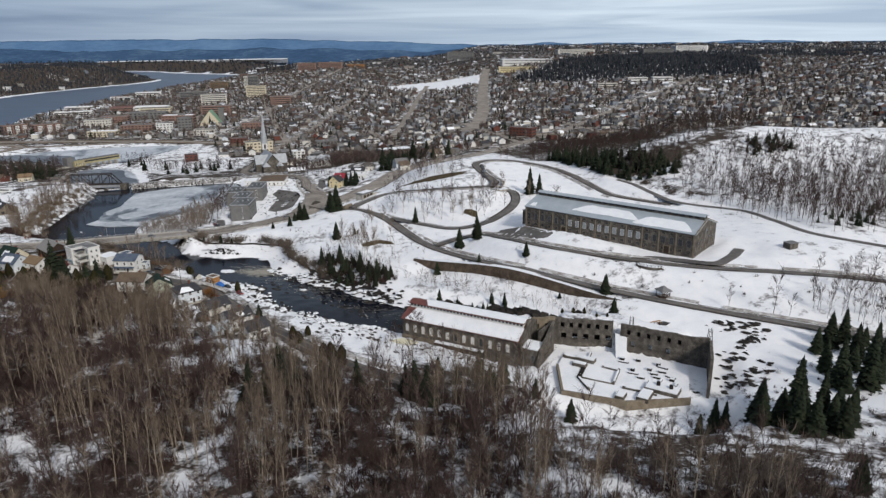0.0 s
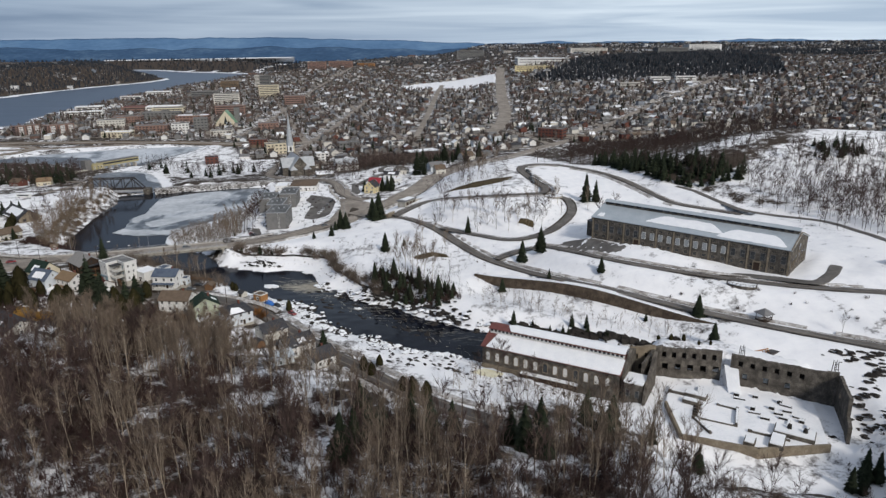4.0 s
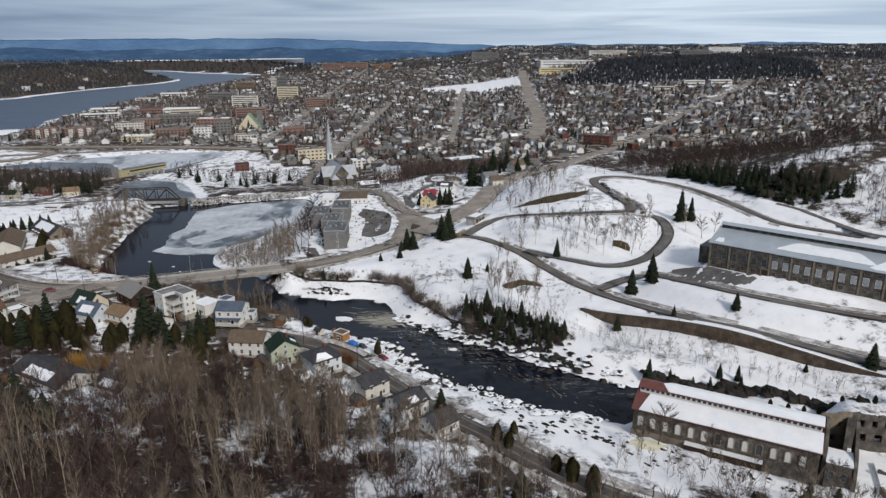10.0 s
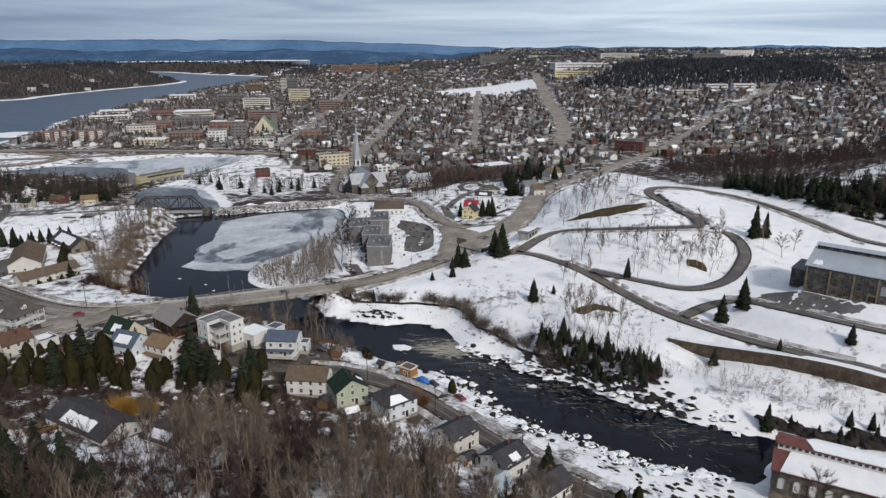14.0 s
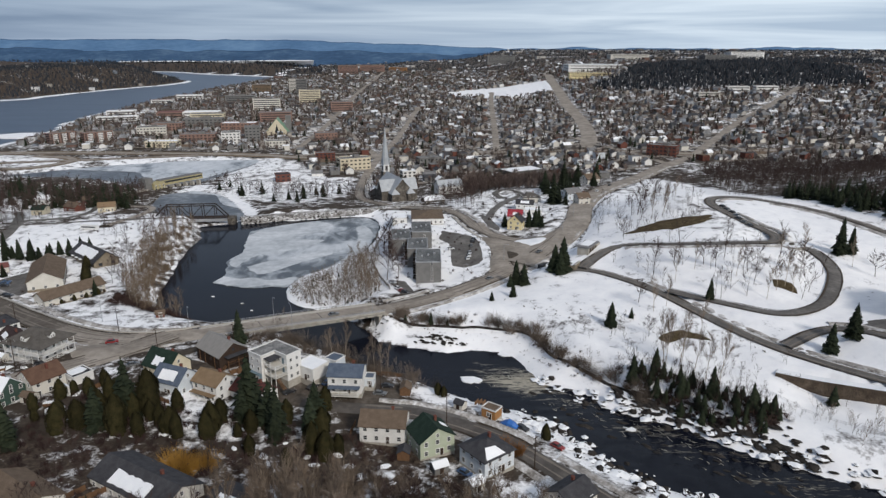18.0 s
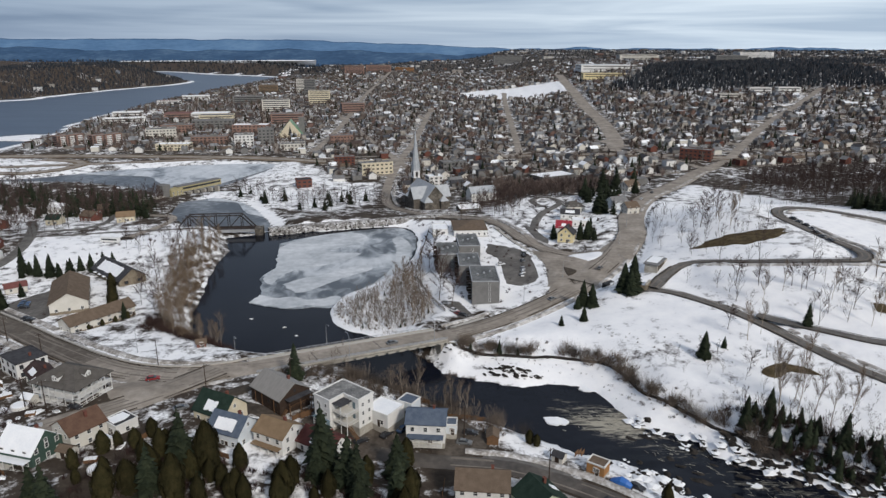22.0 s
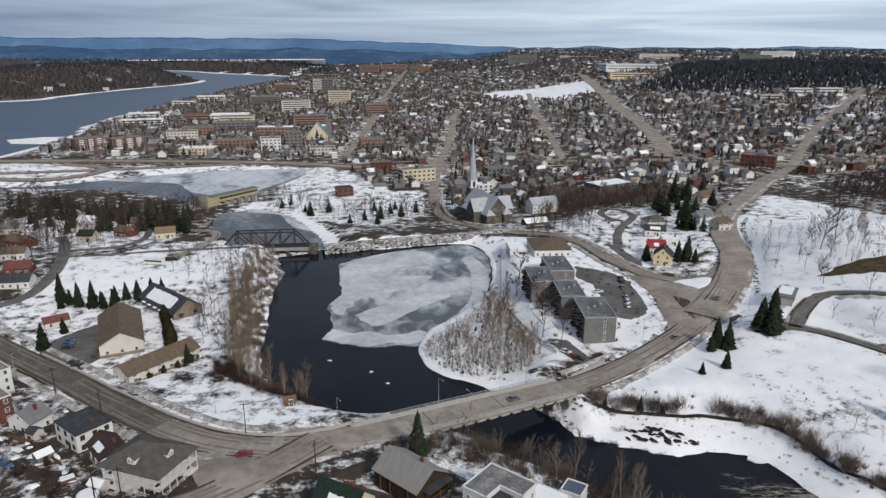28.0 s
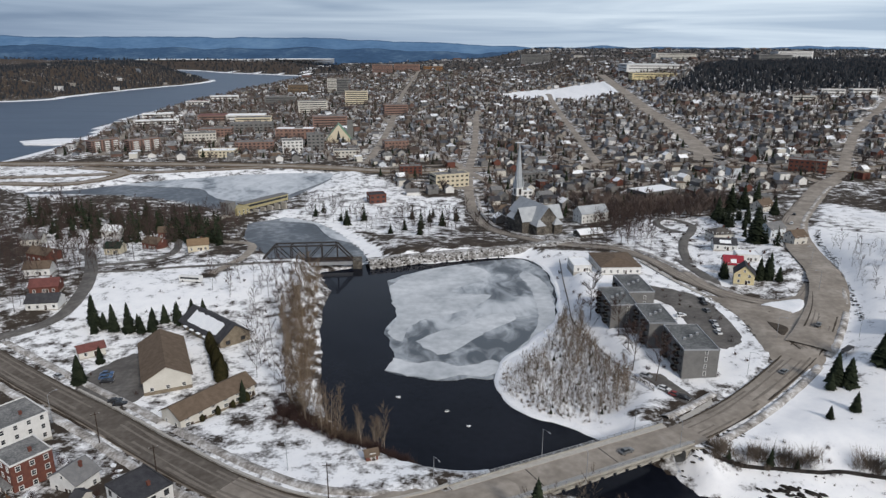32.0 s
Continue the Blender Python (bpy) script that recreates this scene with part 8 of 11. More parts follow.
for x, y, s in ((11.7, 205, 0.95), (-2, 203, 0.8), (20, 207, 0.8), (4, 200, 0.7), (30, 200, 0.6), (-74, 252.7, 1.0), (-28, 196, 0.8), (-40, 200, 0.75), (-48, 196, 0.7), (-55, 205, 0.8), (-34, 188, 0.9), (16, 196, 0.8), (40, 190, 0.6)):
    plant(PINE, x, y, "pine", "dark shaggy pine among bare trees", "tree", rng, s, group="slope pines")
for x, y in ((-12, 240), (0, 232), (20, 222), (26, 219), (-18, 236)):
    plant(POPLAR, x, y, "bare_tree", "dark spreading leafless tree in front of the mill", "tree", rng, 0.8)
for x, y, s in ((-35.8, 215.3, 1.0), (-40, 220, 0.95), (-43.5, 224, 0.9), (-55, 236, 0.9), (-58, 240, 0.85), (-98.6, 305.5, 0.75), (-131, 331, 0.75), (-129, 329.5, 0.7), (-53, 243, 0.6)):
    plant(CEDAR, x, y, "columnar_cedar", "clipped columnar cedar beside the river street", "tree", rng, s, group="street cedars")
for x, y, s in ((-236.5, 294.3, 1.1), (-232, 297.4, 1.2), (-228.8, 303.6, 1.0), (-220, 295, 1.3), (-213.7, 294, 1.2), (-207, 296, 1.2), (-203, 294, 1.1), (-195, 295, 1.3), (-194, 304, 1.0), (-187, 297, 1.2), (-164.8, 291.5, 1.3), (-161, 289, 1.2),
                (-229.7, 312, 1.1), (-233, 309, 0.9), (-216, 307, 1.2), (-208, 308, 1.0), (-240, 302, 1.0), (-246, 300, 0.9), (-222, 300, 1.0), (-158, 293, 1.0), (-170, 283, 1.0), (-167, 297, 0.9), (-181, 288, 0.8), (-250, 306, 0.9), (-184, 300, 1.1), (-210, 300, 1.1)):
    plant(CEDAR, x, y, "cedar", "large brownish-green cedar in a back yard", "tree", rng, s * rng.uniform(0.7, 1.45), group="yard cedars")
for x, y, s in ((-75.5, 446, 1.25), (-71.5, 446, 1.3), (-73.5, 442, 1.1), (-95, 439, 0.95), (-91.5, 437, 1.05), (-98, 436, 0.6), (-98, 421, 0.55), (-108, 417, 0.35)):
    plant(DARKCEDAR, x, y, "evergreen", "broad dense dark evergreen beside the park entrance", "tree", rng, s * 1.3, group="entrance evergreens")
for x, y, s in ((-177, 301, 1.0), (-180, 305, 0.95), (-245, 286, 0.9), (-252, 292, 0.8)):
    plant(PINE, x, y, "pine", "broad dark pine in a back yard", "tree", rng, s * 1.2, group="yard pines")
for x, y, s in ((-364, 484, 0.6), (-358, 485, 0.62), (-353, 483, 0.6), (-348, 486, 0.65), (-368, 477, 0.55), (-341, 492, 0.6), (-337, 486, 0.6), (-371, 483, 0.75), (-366, 481, 0.85), (-361, 479, 0.8), (-355, 479, 0.85), (-350, 479, 0.8), (-346, 480, 0.75), (-344, 488, 0.8), (-339, 489, 0.85), (-374, 487, 0.7), (-334, 492, 0.75), (-330, 494, 0.7), (-352, 436, 1.1), (-353, 452, 0.55), (-292, 424, 0.5)):
    plant(SPRUCE, x, y, "spruce", "dark spruce in a row beside the motel", "tree", rng, s * 1.2, group="motel spruces")
for k in range(7):
    x, y = -312.5 - 2.05 * k + 8.2, 437.8 + 4.1 * k + 1.5
    plant(CEDAR, x, y, "hedge", "tall clipped cedar hedge along the motel", "hedge", rng, 1.0, group="motel hedge")
for u in (0.2, 0.4, 0.6, 0.8):
    x, y = -305.5 + 16 * u + 2.0, 407 + 23 * u - 1.0
    plant(CEDAR, x, y, "round_shrub", "round clipped evergreen shrub by the motel doors", "shrub", rng, 0.5, group="motel shrubs")
for x, y, s in ((-197, 278, 1.5), (-193, 276, 1.3), (-189, 279, 1.2), (-194, 282, 1.0)):
    plant([(CEDAR[0][0], bush(80, 6.5, 420, 0.06).mesh("crown", WILLOW), None, None)], x, y, "willow", "ochre leafless willow in a yard", "tree", rng, 0.75 * s, group="willows")
for x, y in ((-108, 296), (-111, 300)):
    plant([(CEDAR[3][0], bush(81, 4.5, 200).mesh("crown", material("rust_twigs", [(0.2, 0.09, 0.03), (0.3, 0.15, 0.06)], 0.6, 0.95)), None, None)], x, y, "rusty_shrub", "rust-brown leafless shrub by the street", "shrub", rng, 0.9)
for x, y, s in ((-190, 222, 1.3), (-183, 224, 1.2), (-179, 230, 1.1), (-195, 236, 1.2), (-186, 231, 1.35), (-201, 235, 1.2), (-197, 228, 1.3), (-5, 180, 1.1), (-9, 184, 1.1), (-12, 191, 1.0), (15, 200, 0.8), (-54, 184, 1.1), (-56, 175, 1.0), (-50, 188, 0.9)):
    plant(PINE, x, y, "pine", "large dark shaggy pine on the wooded slope", "tree", rng, s, group="slope pines")
# brush along the old wall above the rapids, and elsewhere
line = smooth_line([(-150, 398), (-127, 394), (-115, 394), (-100, 390), (-92, 381), (-87, 366), (-76, 352), (-67, 339), (-60, 330)], 1.6)
joined("wall_brush", [bush(k + 400, 3.4, 80, 0.04) for k in range(3)], [(p.x + rng.uniform(-2, 2), p.y + rng.uniform(-1, 5)) for p in line for _ in (0, 1) if noise.noise((p.x / 9, p.y / 9, 0)) > -0.3], GREYTWIG, "leafless brush along the low stone wall", "brush", rng, 0.7, 1.9)
s = Shell()
for a, b in zip(line, line[1:]):
    d = b - a
    s.box(((a.x + b.x) / 2, (a.y + b.y) / 2, height(a.x, a.y) + 0.15), (d.length + 0.1, 0.8, 1.1), math.degrees(math.atan2(d.y, d.x)))
SPRUCE_BANK = [(-68, 350), (-56, 348), (-42, 336), (-26, 322), (-22, 312), (-32, 308), (-46, 317), (-60, 332)]
joined("spruce_bank_brush", BUSHES, scatter(SPRUCE_BANK, 2.2, random.Random(41)), SHRUBTWIG, "dark leafless brush between the bank spruces", "brush", random.Random(42), 0.6, 1.5)
joined("spruce_bank_saplings", [k[1] for k in SAPLINGS], scatter(SPRUCE_BANK, 3.2, random.Random(43)), TWIG, "leafless saplings between the bank spruces", "brush", random.Random(44), 0.7, 1.5)
joined("spruce_bank_young", LITE_SPRUCE, scatter(SPRUCE_BANK, 4.2, random.Random(45)), NEEDLE, "young dark spruces crowding the rocky bank", "conifers", random.Random(46), 0.25, 0.6)
tagged(new("wall_low", s.mesh("wall_low", ROCK)), "low dark stone wall along the snowy bank", "wall", kind="structure")
for poly, gap, kinds, mat, nm, lab, lo, hi in (
    ([(70, 600), (95, 545), (112, 492), (130, 460), (165, 458), (215, 505), (330, 610), (420, 760), (200, 800), (100, 740)], 7.4, BARE, TWIG, "hill_woods", "leafless brown woods on the hill behind the park", 0.6, 0.9),
    ([(150, 440), (175, 465), (215, 470), (300, 440), (420, 440), (470, 400), (400, 360), (247, 340), (190, 340), (165, 400)], 5.8, BARE, TWIG, "hillside_trees", "thin leafless trees on the snowy hillside", 0.5, 0.9),
    ([(112, 262), (150, 250), (300, 270), (300, 180), (180, 200)], 7, BARE, TWIG, "roadside_trees", "thin leafless trees beside the park road", 0.55, 0.95),
    ([(-150, 600), (-110, 600), (-95, 660), (-40, 690), (-40, 720), (-120, 720)], 5.2, BARE, TWIG, "meadow_trees", "leafless trees behind the church", 0.5, 0.75),
    ([(80, 650), (84, 700), (120, 770), (160, 790), (200, 790), (150, 690), (96, 640)], 8, BARE, TWIG, "field_wood", "leafless brown wood beside the main road", 0.45, 0.8),
    ([(150, 425), (185, 420), (290, 430), (300, 400), (250, 345), (214, 320), (190, 330), (160, 370)], 5.6, BARE, TWIG, "belt_trees", "leafless brown trees along the foot of the hill", 0.5, 0.85),
    ([(140, 244), (152, 266), (175, 280), (230, 275), (230, 230), (170, 230)], 5.5, BARE, TWIG, "grove_trees", "dark leafless trees beside the park road", 0.35, 0.75),
    ([(-420, 430), (-470, 470), (-520, 700), (-410, 712), (-366, 655), (-350, 606), (-400, 570)], 7.8, BARE, TWIG, "lane_trees", "leafless trees round the lane houses", 0.6, 1.05),
    ([(-310, 480), (-312, 545), (-300, 552), (-292, 520), (-288, 480), (-280, 440), (-272, 420), (-292, 420)], 9.0, BARE, TWIG, "crest_trees", "bare brown trees along the crest of the pool bank", 0.55, 0.95),
    ([(-330, 770), (-300, 712), (-200, 735), (-185, 640), (-260, 640), (-330, 690), (-345, 765)], 10.0, BARE, TWIG, "flat_trees", "bare brown trees on the flats below the town", 0.5, 0.85),
    ([(-352, 545), (-330, 548), (-300, 530), (-298, 498), (-318, 505), (-340, 520)], 10.0, BARE, TWIG, "bank_trees", "leafless pale trees on the snowy left bank", 0.5, 0.85),
    ([(-20, 300), (10, 290), (40, 275), (70, 258), (78, 265), (50, 287), (20, 305), (-10, 325)], 6, SAPLINGS, PALETWIG, "terrace_saplings", "thin leafless saplings below the retaining wall", 0.5, 1.1),
    ([(-20, 238), (20, 215), (40, 200), (34, 190), (0, 205), (-30, 225)], 4, SAPLINGS, PALETWIG, "mill_saplings", "thin leafless saplings in front of the mill", 0.6, 1.5),
    ([(-160, 366), (-150, 360), (-130, 352), (-120, 345), (-124, 340), (-150, 350), (-190, 372), (-195, 380)], 4.5, SAPLINGS, PALETWIG, "river_saplings", "pale leafless saplings on the river's edge", 0.6, 1.6),
    ([(-330, 230), (-210, 280), (-165, 275), (-165, 262), (-205, 235), (-190, 170), (-330, 130)], 7, BARE, TWIG, "yard_woods", "leafless brown trees between the yards", 0.4, 0.75)):
    pts = scatter(poly, gap, rng)
    joined(nm, [k[1] for k in (SAPLINGS if kinds is SAPLINGS else FAR_BARE)], pts, mat, lab, "woodland", random.Random(31), lo, hi)
    joined(nm + "_trunks", [k[0] for k in (SAPLINGS if kinds is SAPLINGS else FAR_BARE)], pts, BARK if kinds is BARE else PALEBARK, "trunks of the " + lab.split(" on ")[0].split(" b")[0], "woodland", random.Random(31), lo, hi)
for poly, gap, nm, lab, lo, hi in (
    ([(85, 560), (100, 500), (115, 470), (135, 448), (165, 448), (150, 480), (125, 520), (100, 580)], 5, "hill_spruces", "dark spruces at the edge of the park", 0.7, 1.0),
    ([(205, 455), (240, 455), (245, 480), (215, 480)], 5, "hillside_spruces", "dark spruces on the snowy hillside", 0.5, 0.8),
    ([(190, 350), (290, 400), (400, 420), (400, 380), (280, 350), (200, 330)], 9, "slope_spruces", "scattered young spruces on the snowy slope", 0.4, 0.7),
    ([(-358, 604), (-368, 645), (-398, 690), (-430, 712), (-520, 700), (-500, 640), (-440, 610), (-400, 620)], 11.5, "lane_pines", "dark pines round the lane houses", 0.9, 1.6),
    ([(-325, 765), (-300, 712), (-200, 735), (-185, 640), (-260, 640), (-330, 690)], 24, "flat_spruces", "dark spruces dotted over the flats below the town", 0.7, 1.2),
    ([(-2, 287), (8, 282), (20, 277), (34, 270), (36, 273), (20, 281), (4, 289)], 3.4, "race_spruces", "small dark spruces on the rock face behind the mill", 0.25, 0.5),
    ([(-55, 600), (-38, 585), (-25, 640), (-20, 680), (-55, 680)], 8, "junction_spruces", "dark spruces near the road curve", 0.6, 1.0)):
    pts = scatter(poly, gap, rng)
    joined(nm, LITE_SPRUCE, pts, NEEDLE, lab, "conifers", rng, lo, hi)

for poly, gap, shells, mat, nm, lab, lo, hi in (
    ([(-95, 372), (-80, 352), (-62, 336), (-30, 330), (-8, 345), (-28, 378), (-60, 392)], 6.5, [k[1] for k in SAPLINGS], TWIG, "slope_saplings", "thin leafless saplings on the snowy park slope", 0.35, 0.9),
    ([(-66, 350), (-30, 320), (0, 296), (30, 280), (66, 262), (60, 280), (20, 312), (-10, 338), (-40, 352)], 5.0, [k[1] for k in SAPLINGS], TWIG, "wall_saplings", "thin leafless saplings between wall and river", 0.35, 0.9),
    ([(-40, 408), (-6, 388), (24, 380), (40, 402), (44, 436), (20, 444), (-30, 470), (-50, 450)], 11, [k[1] for k in SAPLINGS], TWIG, "lawn_saplings", "thin leafless young trees in the park loop", 1.1, 2.4),
    ([(-45, 500), (-30, 478), (10, 476), (24, 500), (10, 560), (-30, 580), (-40, 540)], 8, [k[1] for k in SAPLINGS], TWIG, "knoll_saplings", "thin leafless young trees on the snowy knoll", 0.6, 1.6),
    ([(50, 300), (110, 270), (160, 250), (220, 230), (200, 280), (130, 285), (80, 305)], 9, BUSHES, TWIG, "lawn_brush", "low leafless shrubs on the snowy lawn", 0.4, 0.8),
    ([(-150, 396), (-100, 385), (-92, 362), (-80, 350), (-70, 345), (-80, 372), (-100, 398), (-140, 410)], 5, BUSHES, TWIG, "bank_brush", "low leafless shrubs on the snowy river bank", 0.3, 0.75),
    ([(-398, 445), (-330, 425), (-260, 385), (-236, 400), (-270, 440), (-285, 500), (-300, 570), (-380, 545)], 16, BUSHES, TWIG, "left_bank_brush", "low leafless shrubs on the snowy left bank", 0.4, 0.9),
    ([(-175, 600), (-172, 545), (-164, 500), (-158, 460), (-145, 438), (-118, 452), (-105, 500), (-118, 575)], 8, BUSHES, TWIG, "grounds_brush", "low leafless shrubs round the apartments", 0.4, 0.9),
    ([(-250, 318), (-215, 312), (-150, 300), (-120, 290), (-100, 270), (-110, 255), (-165, 262), (-215, 258), (-260, 270)], 3.3, BUSHES, SHRUBTWIG, "yard_brush", "tangled leafless brush between the back yards", 0.5, 1.3),
    ([(-118, 600), (-98, 560), (-60, 545), (-48, 575), (-36, 620), (-30, 665), (-90, 670)], 9.5, BUSHES, TWIG, "meadow_brush", "low leafless shrubs round the junction houses", 0.5, 1.2),
    ([(-230, 393), (-236, 387), (-248, 390), (-268, 404), (-280, 416), (-274, 424), (-258, 408), (-244, 400)], 2.0, BUSHES, SHRUBTWIG, "corner_brush", "low tangled brush by the bridge end", 0.6, 1.5),
    ([(-150, 392), (-128, 384), (-104, 383), (-96, 366), (-86, 354), (-70, 342), (-78, 352), (-92, 376), (-104, 388), (-140, 396)], 3.4, BUSHES, GREYTWIG, "bank_tufts", "dry tufts poking through the bank's snow", 0.12, 0.4),
    ([(-110, 420), (-60, 400), (-20, 372), (10, 345), (-10, 350), (-60, 380), (-95, 402)], 4.5, BUSHES, GREYTWIG, "slope_tufts", "dry tufts poking through the park's snow", 0.12, 0.45),
    ([(100, 205), (130, 215), (180, 190), (160, 160), (110, 150), (60, 165), (70, 182)], 5, BUSHES, TWIG, "ruin_brush", "tangled leafless brush below the ruin", 0.4, 1.0)):
    pts = scatter(poly, gap, rng)
    joined(nm, shells, pts, mat, lab, "brush", random.Random(8), lo, hi)
    if shells is not BUSHES:
        joined(nm.split("_")[0] + "_stems", [k[0] for k in SAPLINGS], pts, BARK, "slim stems of the " + lab, "brush", random.Random(8), lo, hi)
corner = scatter([(-282, 424), (-268, 414), (-255, 407), (-245, 402), (-234, 397), (-238, 389), (-250, 397), (-264, 403), (-279, 410)], 2.2, random.Random(85))
joined("corner_thicket", [bush(k + 560, 3.8, 150, 0.035) for k in range(3)], corner, SHRUBTWIG, "dark tangled thicket along the pool's corner", "thicket", random.Random(86), 0.55, 1.1)
HOUSE_RIVER = [(-214, 371), (-190, 369), (-165, 356), (-145, 342), (-135, 336), (-140, 331), (-160, 344), (-185, 356), (-212, 362)]
joined("house_bank_brush", BUSHES, scatter(HOUSE_RIVER, 1.9, random.Random(81)), GREYTWIG, "leafless brush on the bank behind the houses", "brush", random.Random(82), 0.5, 1.4)
joined("house_bank_saplings", [k[1] for k in SAPLINGS], scatter(HOUSE_RIVER, 5.0, random.Random(83)), GREYTWIG, "leafless saplings on the bank behind the houses", "brush", random.Random(84), 0.7, 1.6)
joined("river_shrubs", [bush(k + 500, 6.5, 260, 0.032) for k in range(3)], [(-196, 366), (-193, 365), (-189, 366), (-186, 363), (-180, 361), (-176, 359), (-171, 356), (-166, 354), (-160, 351), (-154, 348), (-149, 346), (-184, 364), (-140, 341), (-132, 338)], GREYTWIG, "dense grey leafless shrubs on the river's edge", "shrubs", random.Random(71), 0.7, 1.15)
joined("point_spruces", LITE_SPRUCE, scatter(THICKET, 6.0, rng), NEEDLE, "tiny dark spruces among the saplings", "conifers", random.Random(72), 0.1, 0.22)
YARDS = [(-350, 396), (-335, 372), (-305, 345), (-285, 318), (-268, 300), (-250, 312), (-262, 335), (-286, 366), (-318, 388)]
joined("yard_shrubs", [bush(k + 520, 2.4, 70, 0.035) for k in range(3)], [p for p in scatter(YARDS, 4.6, rng)], SHRUBTWIG, "rust-brown leafless shrubs in the back yards", "shrubs", random.Random(73), 0.5, 1.3)
own = random.Random(91)
for x, y, s in ((-16, 520, 1.25), (-4, 530, 1.15), (58, 662, 1.1), (63, 650, 0.95)):
    plant(POPLAR, x, y, "poplar", "large spreading leafless tree on the snowy knoll", "tree", own, s)
for x, y, s in ((-50, 670, 1.35), (-16, 712, 1.5), (7, 743, 1.5), (-9, 679, 1.2), (-53, 604, 1.4), (-30, 700, 1.3)):
    plant(PINE, x, y, "tall_spruce", "tall dark spruce behind the junction houses", "tree", own, s, group="junction spruces")
for x, y in ((-77.5, 541), (-73.5, 540), (-70, 537), (-92, 546)):
    plant(SPRUCE, x, y, "yard_spruce", "dark spruce beside the red-roofed house", "tree", own, 0.85, group="junction yard spruces")
for x, y, s in ((-169, 350, 0.62), (-164.5, 350, 0.68), (-156, 344.5, 0.6), (-153.5, 346, 0.66), (-151, 343.5, 0.62), (-148.8, 345, 0.55)):
    plant(BIRCH, x, y, "bare_tree", "slim pale leafless tree on the river bank", "tree", own, s, group="river bank trees")
for x, y, s in ((-187, 309, 1.55), (-221.5, 305, 1.35), (-168, 312, 1.25)):
    plant(PINE, x, y, "yard_pine", "broad dark green pine in a snowy back yard", "tree", own, s, group="yard pines")
for x, y, s in ((-236, 321, 1.0), (-246, 313.5, 0.95), (-243.5, 316.5, 0.8), (-238, 315, 0.85), (-219, 303.5, 1.15), (-214, 303, 1.2), (-205.5, 296.5, 1.3), (-195, 299, 1.5), (-175.5, 307, 1.2), (-166, 318, 1.15), (-164, 301, 1.4), (-226, 313, 1.1), (-230, 316, 0.9)):
    plant(CEDAR, x, y, "cedar", "large dark brownish-green cedar in a back yard", "tree", own, s, group="yard cedars")
for x, y, s in ((-188, 306, 1.05), (-167, 300, 0.95), (-176, 296, 0.8), (-226, 296, 0.95)):
    plant(PINE, x, y, "yard_pine", "broad dark green pine in a snowy back yard", "tree", own, s, group="yard pines")


# ---- the town ----
rng = random.Random(77)
HOUSE_WALLS = [WHITE, BEIGE, BRICK, GREYBLOCK, GREYBLOCK, PALE_BLUE, BEIGE, WHITE]
HOUSE_ROOFS = [GREYROOF, BROWN, DARKROOF, GREYROOF, DARKROOF, ROOF_SNOW, GRAVELROOF, GREYROOF]
TOWN_MESH = {}


def town_house_mesh(w, d, h, r, axis):
    key = (w, d, h, r, axis)
    if key not in TOWN_MESH:
        a = Shell().gable_wall(w, d, h, r, axis, base=-2) if r else Shell().box((0, 0, h / 2 - 1), (w, d, h + 2))
        b = Shell().gable(w, d, h, r, 0.5, 0.3, axis) if r else Shell().box((0, 0, h + 0.12), (w + 0.3, d + 0.3, 0.3))
        TOWN_MESH[key] = a, b
    return TOWN_MESH[key]


SIZES = [(11, 9, 5.5, 3, "x"), (10, 9, 5.5, 3.4, "y"), (13, 9, 3.4, 2.6, "x"), (12, 10, 6.5, 0, "x"), (9, 8, 5, 3, "y"), (14, 10, 4, 2.4, "x")]
WALLS_ISLAND = island_material("town_walls", [(0.44, 0.44, 0.44), (0.23, 0.21, 0.19), (0.14, 0.09, 0.075), (0.2, 0.2, 0.2), (0.58, 0.58, 0.58), (0.17, 0.155, 0.14), (0.3, 0.28, 0.25), (0.19, 0.21, 0.24), (0.36, 0.35, 0.33), (0.12, 0.10, 0.085)])
ROOFS_ISLAND = island_material("town_roofs", [(0.12, 0.12, 0.125), (0.075, 0.062, 0.054), (0.045, 0.046, 0.05), (0.15, 0.152, 0.155), (0.2, 0.205, 0.21), (0.62, 0.64, 0.67), (0.07, 0.053, 0.048), (0.10, 0.097, 0.094), (0.07, 0.076, 0.088), (0.32, 0.33, 0.345)])



def twig_far(seed, h):
    q = random.Random(seed)
    s = Shell()
    for k in range(20):
        a, t = q.uniform(0, 6.28), q.uniform(0.0, 0.85)
        p = Vector((0, 0, h * q.uniform(0.1, 0.45)))
        e = p + Vector((math.cos(a) * math.sin(t), math.sin(a) * math.sin(t), math.cos(t))) * h * q.uniform(0.45, 0.7)
        d = (e - p).normalized()
        u = d.cross(Vector((0.4, 0.7, 0.1))).normalized()
        w = d.cross(u)
        r = 0.25
        s.add([p + 1.6 * r * u, p - 1.6 * r * u, e], [(0, 1, 2)])
    s.bar((0, 0, -0.5), (0, 0, h * 0.45), 0.2, 0.1, 3, False)
    return s


def cone_far(seed, h, r):
    q = random.Random(seed)
    s = Shell()
    for z0, z1, k in ((0.08, 0.5, 1.0), (0.32, 0.76, 0.72), (0.6, 1.0, 0.44)):
        n = 6
        o = q.uniform(0, 6)
        vs = [(math.cos(o + 6.283 * i / n) * r * k * q.uniform(0.75, 1.2), math.sin(o + 6.283 * i / n) * r * k * q.uniform(0.75, 1.2), h * z0 + q.uniform(-0.3, 0.3)) for i in range(n)] + [(0, 0, h * z1)]
        s.add(vs, [(i, (i + 1) % n, n) for i in range(n)])
    return s


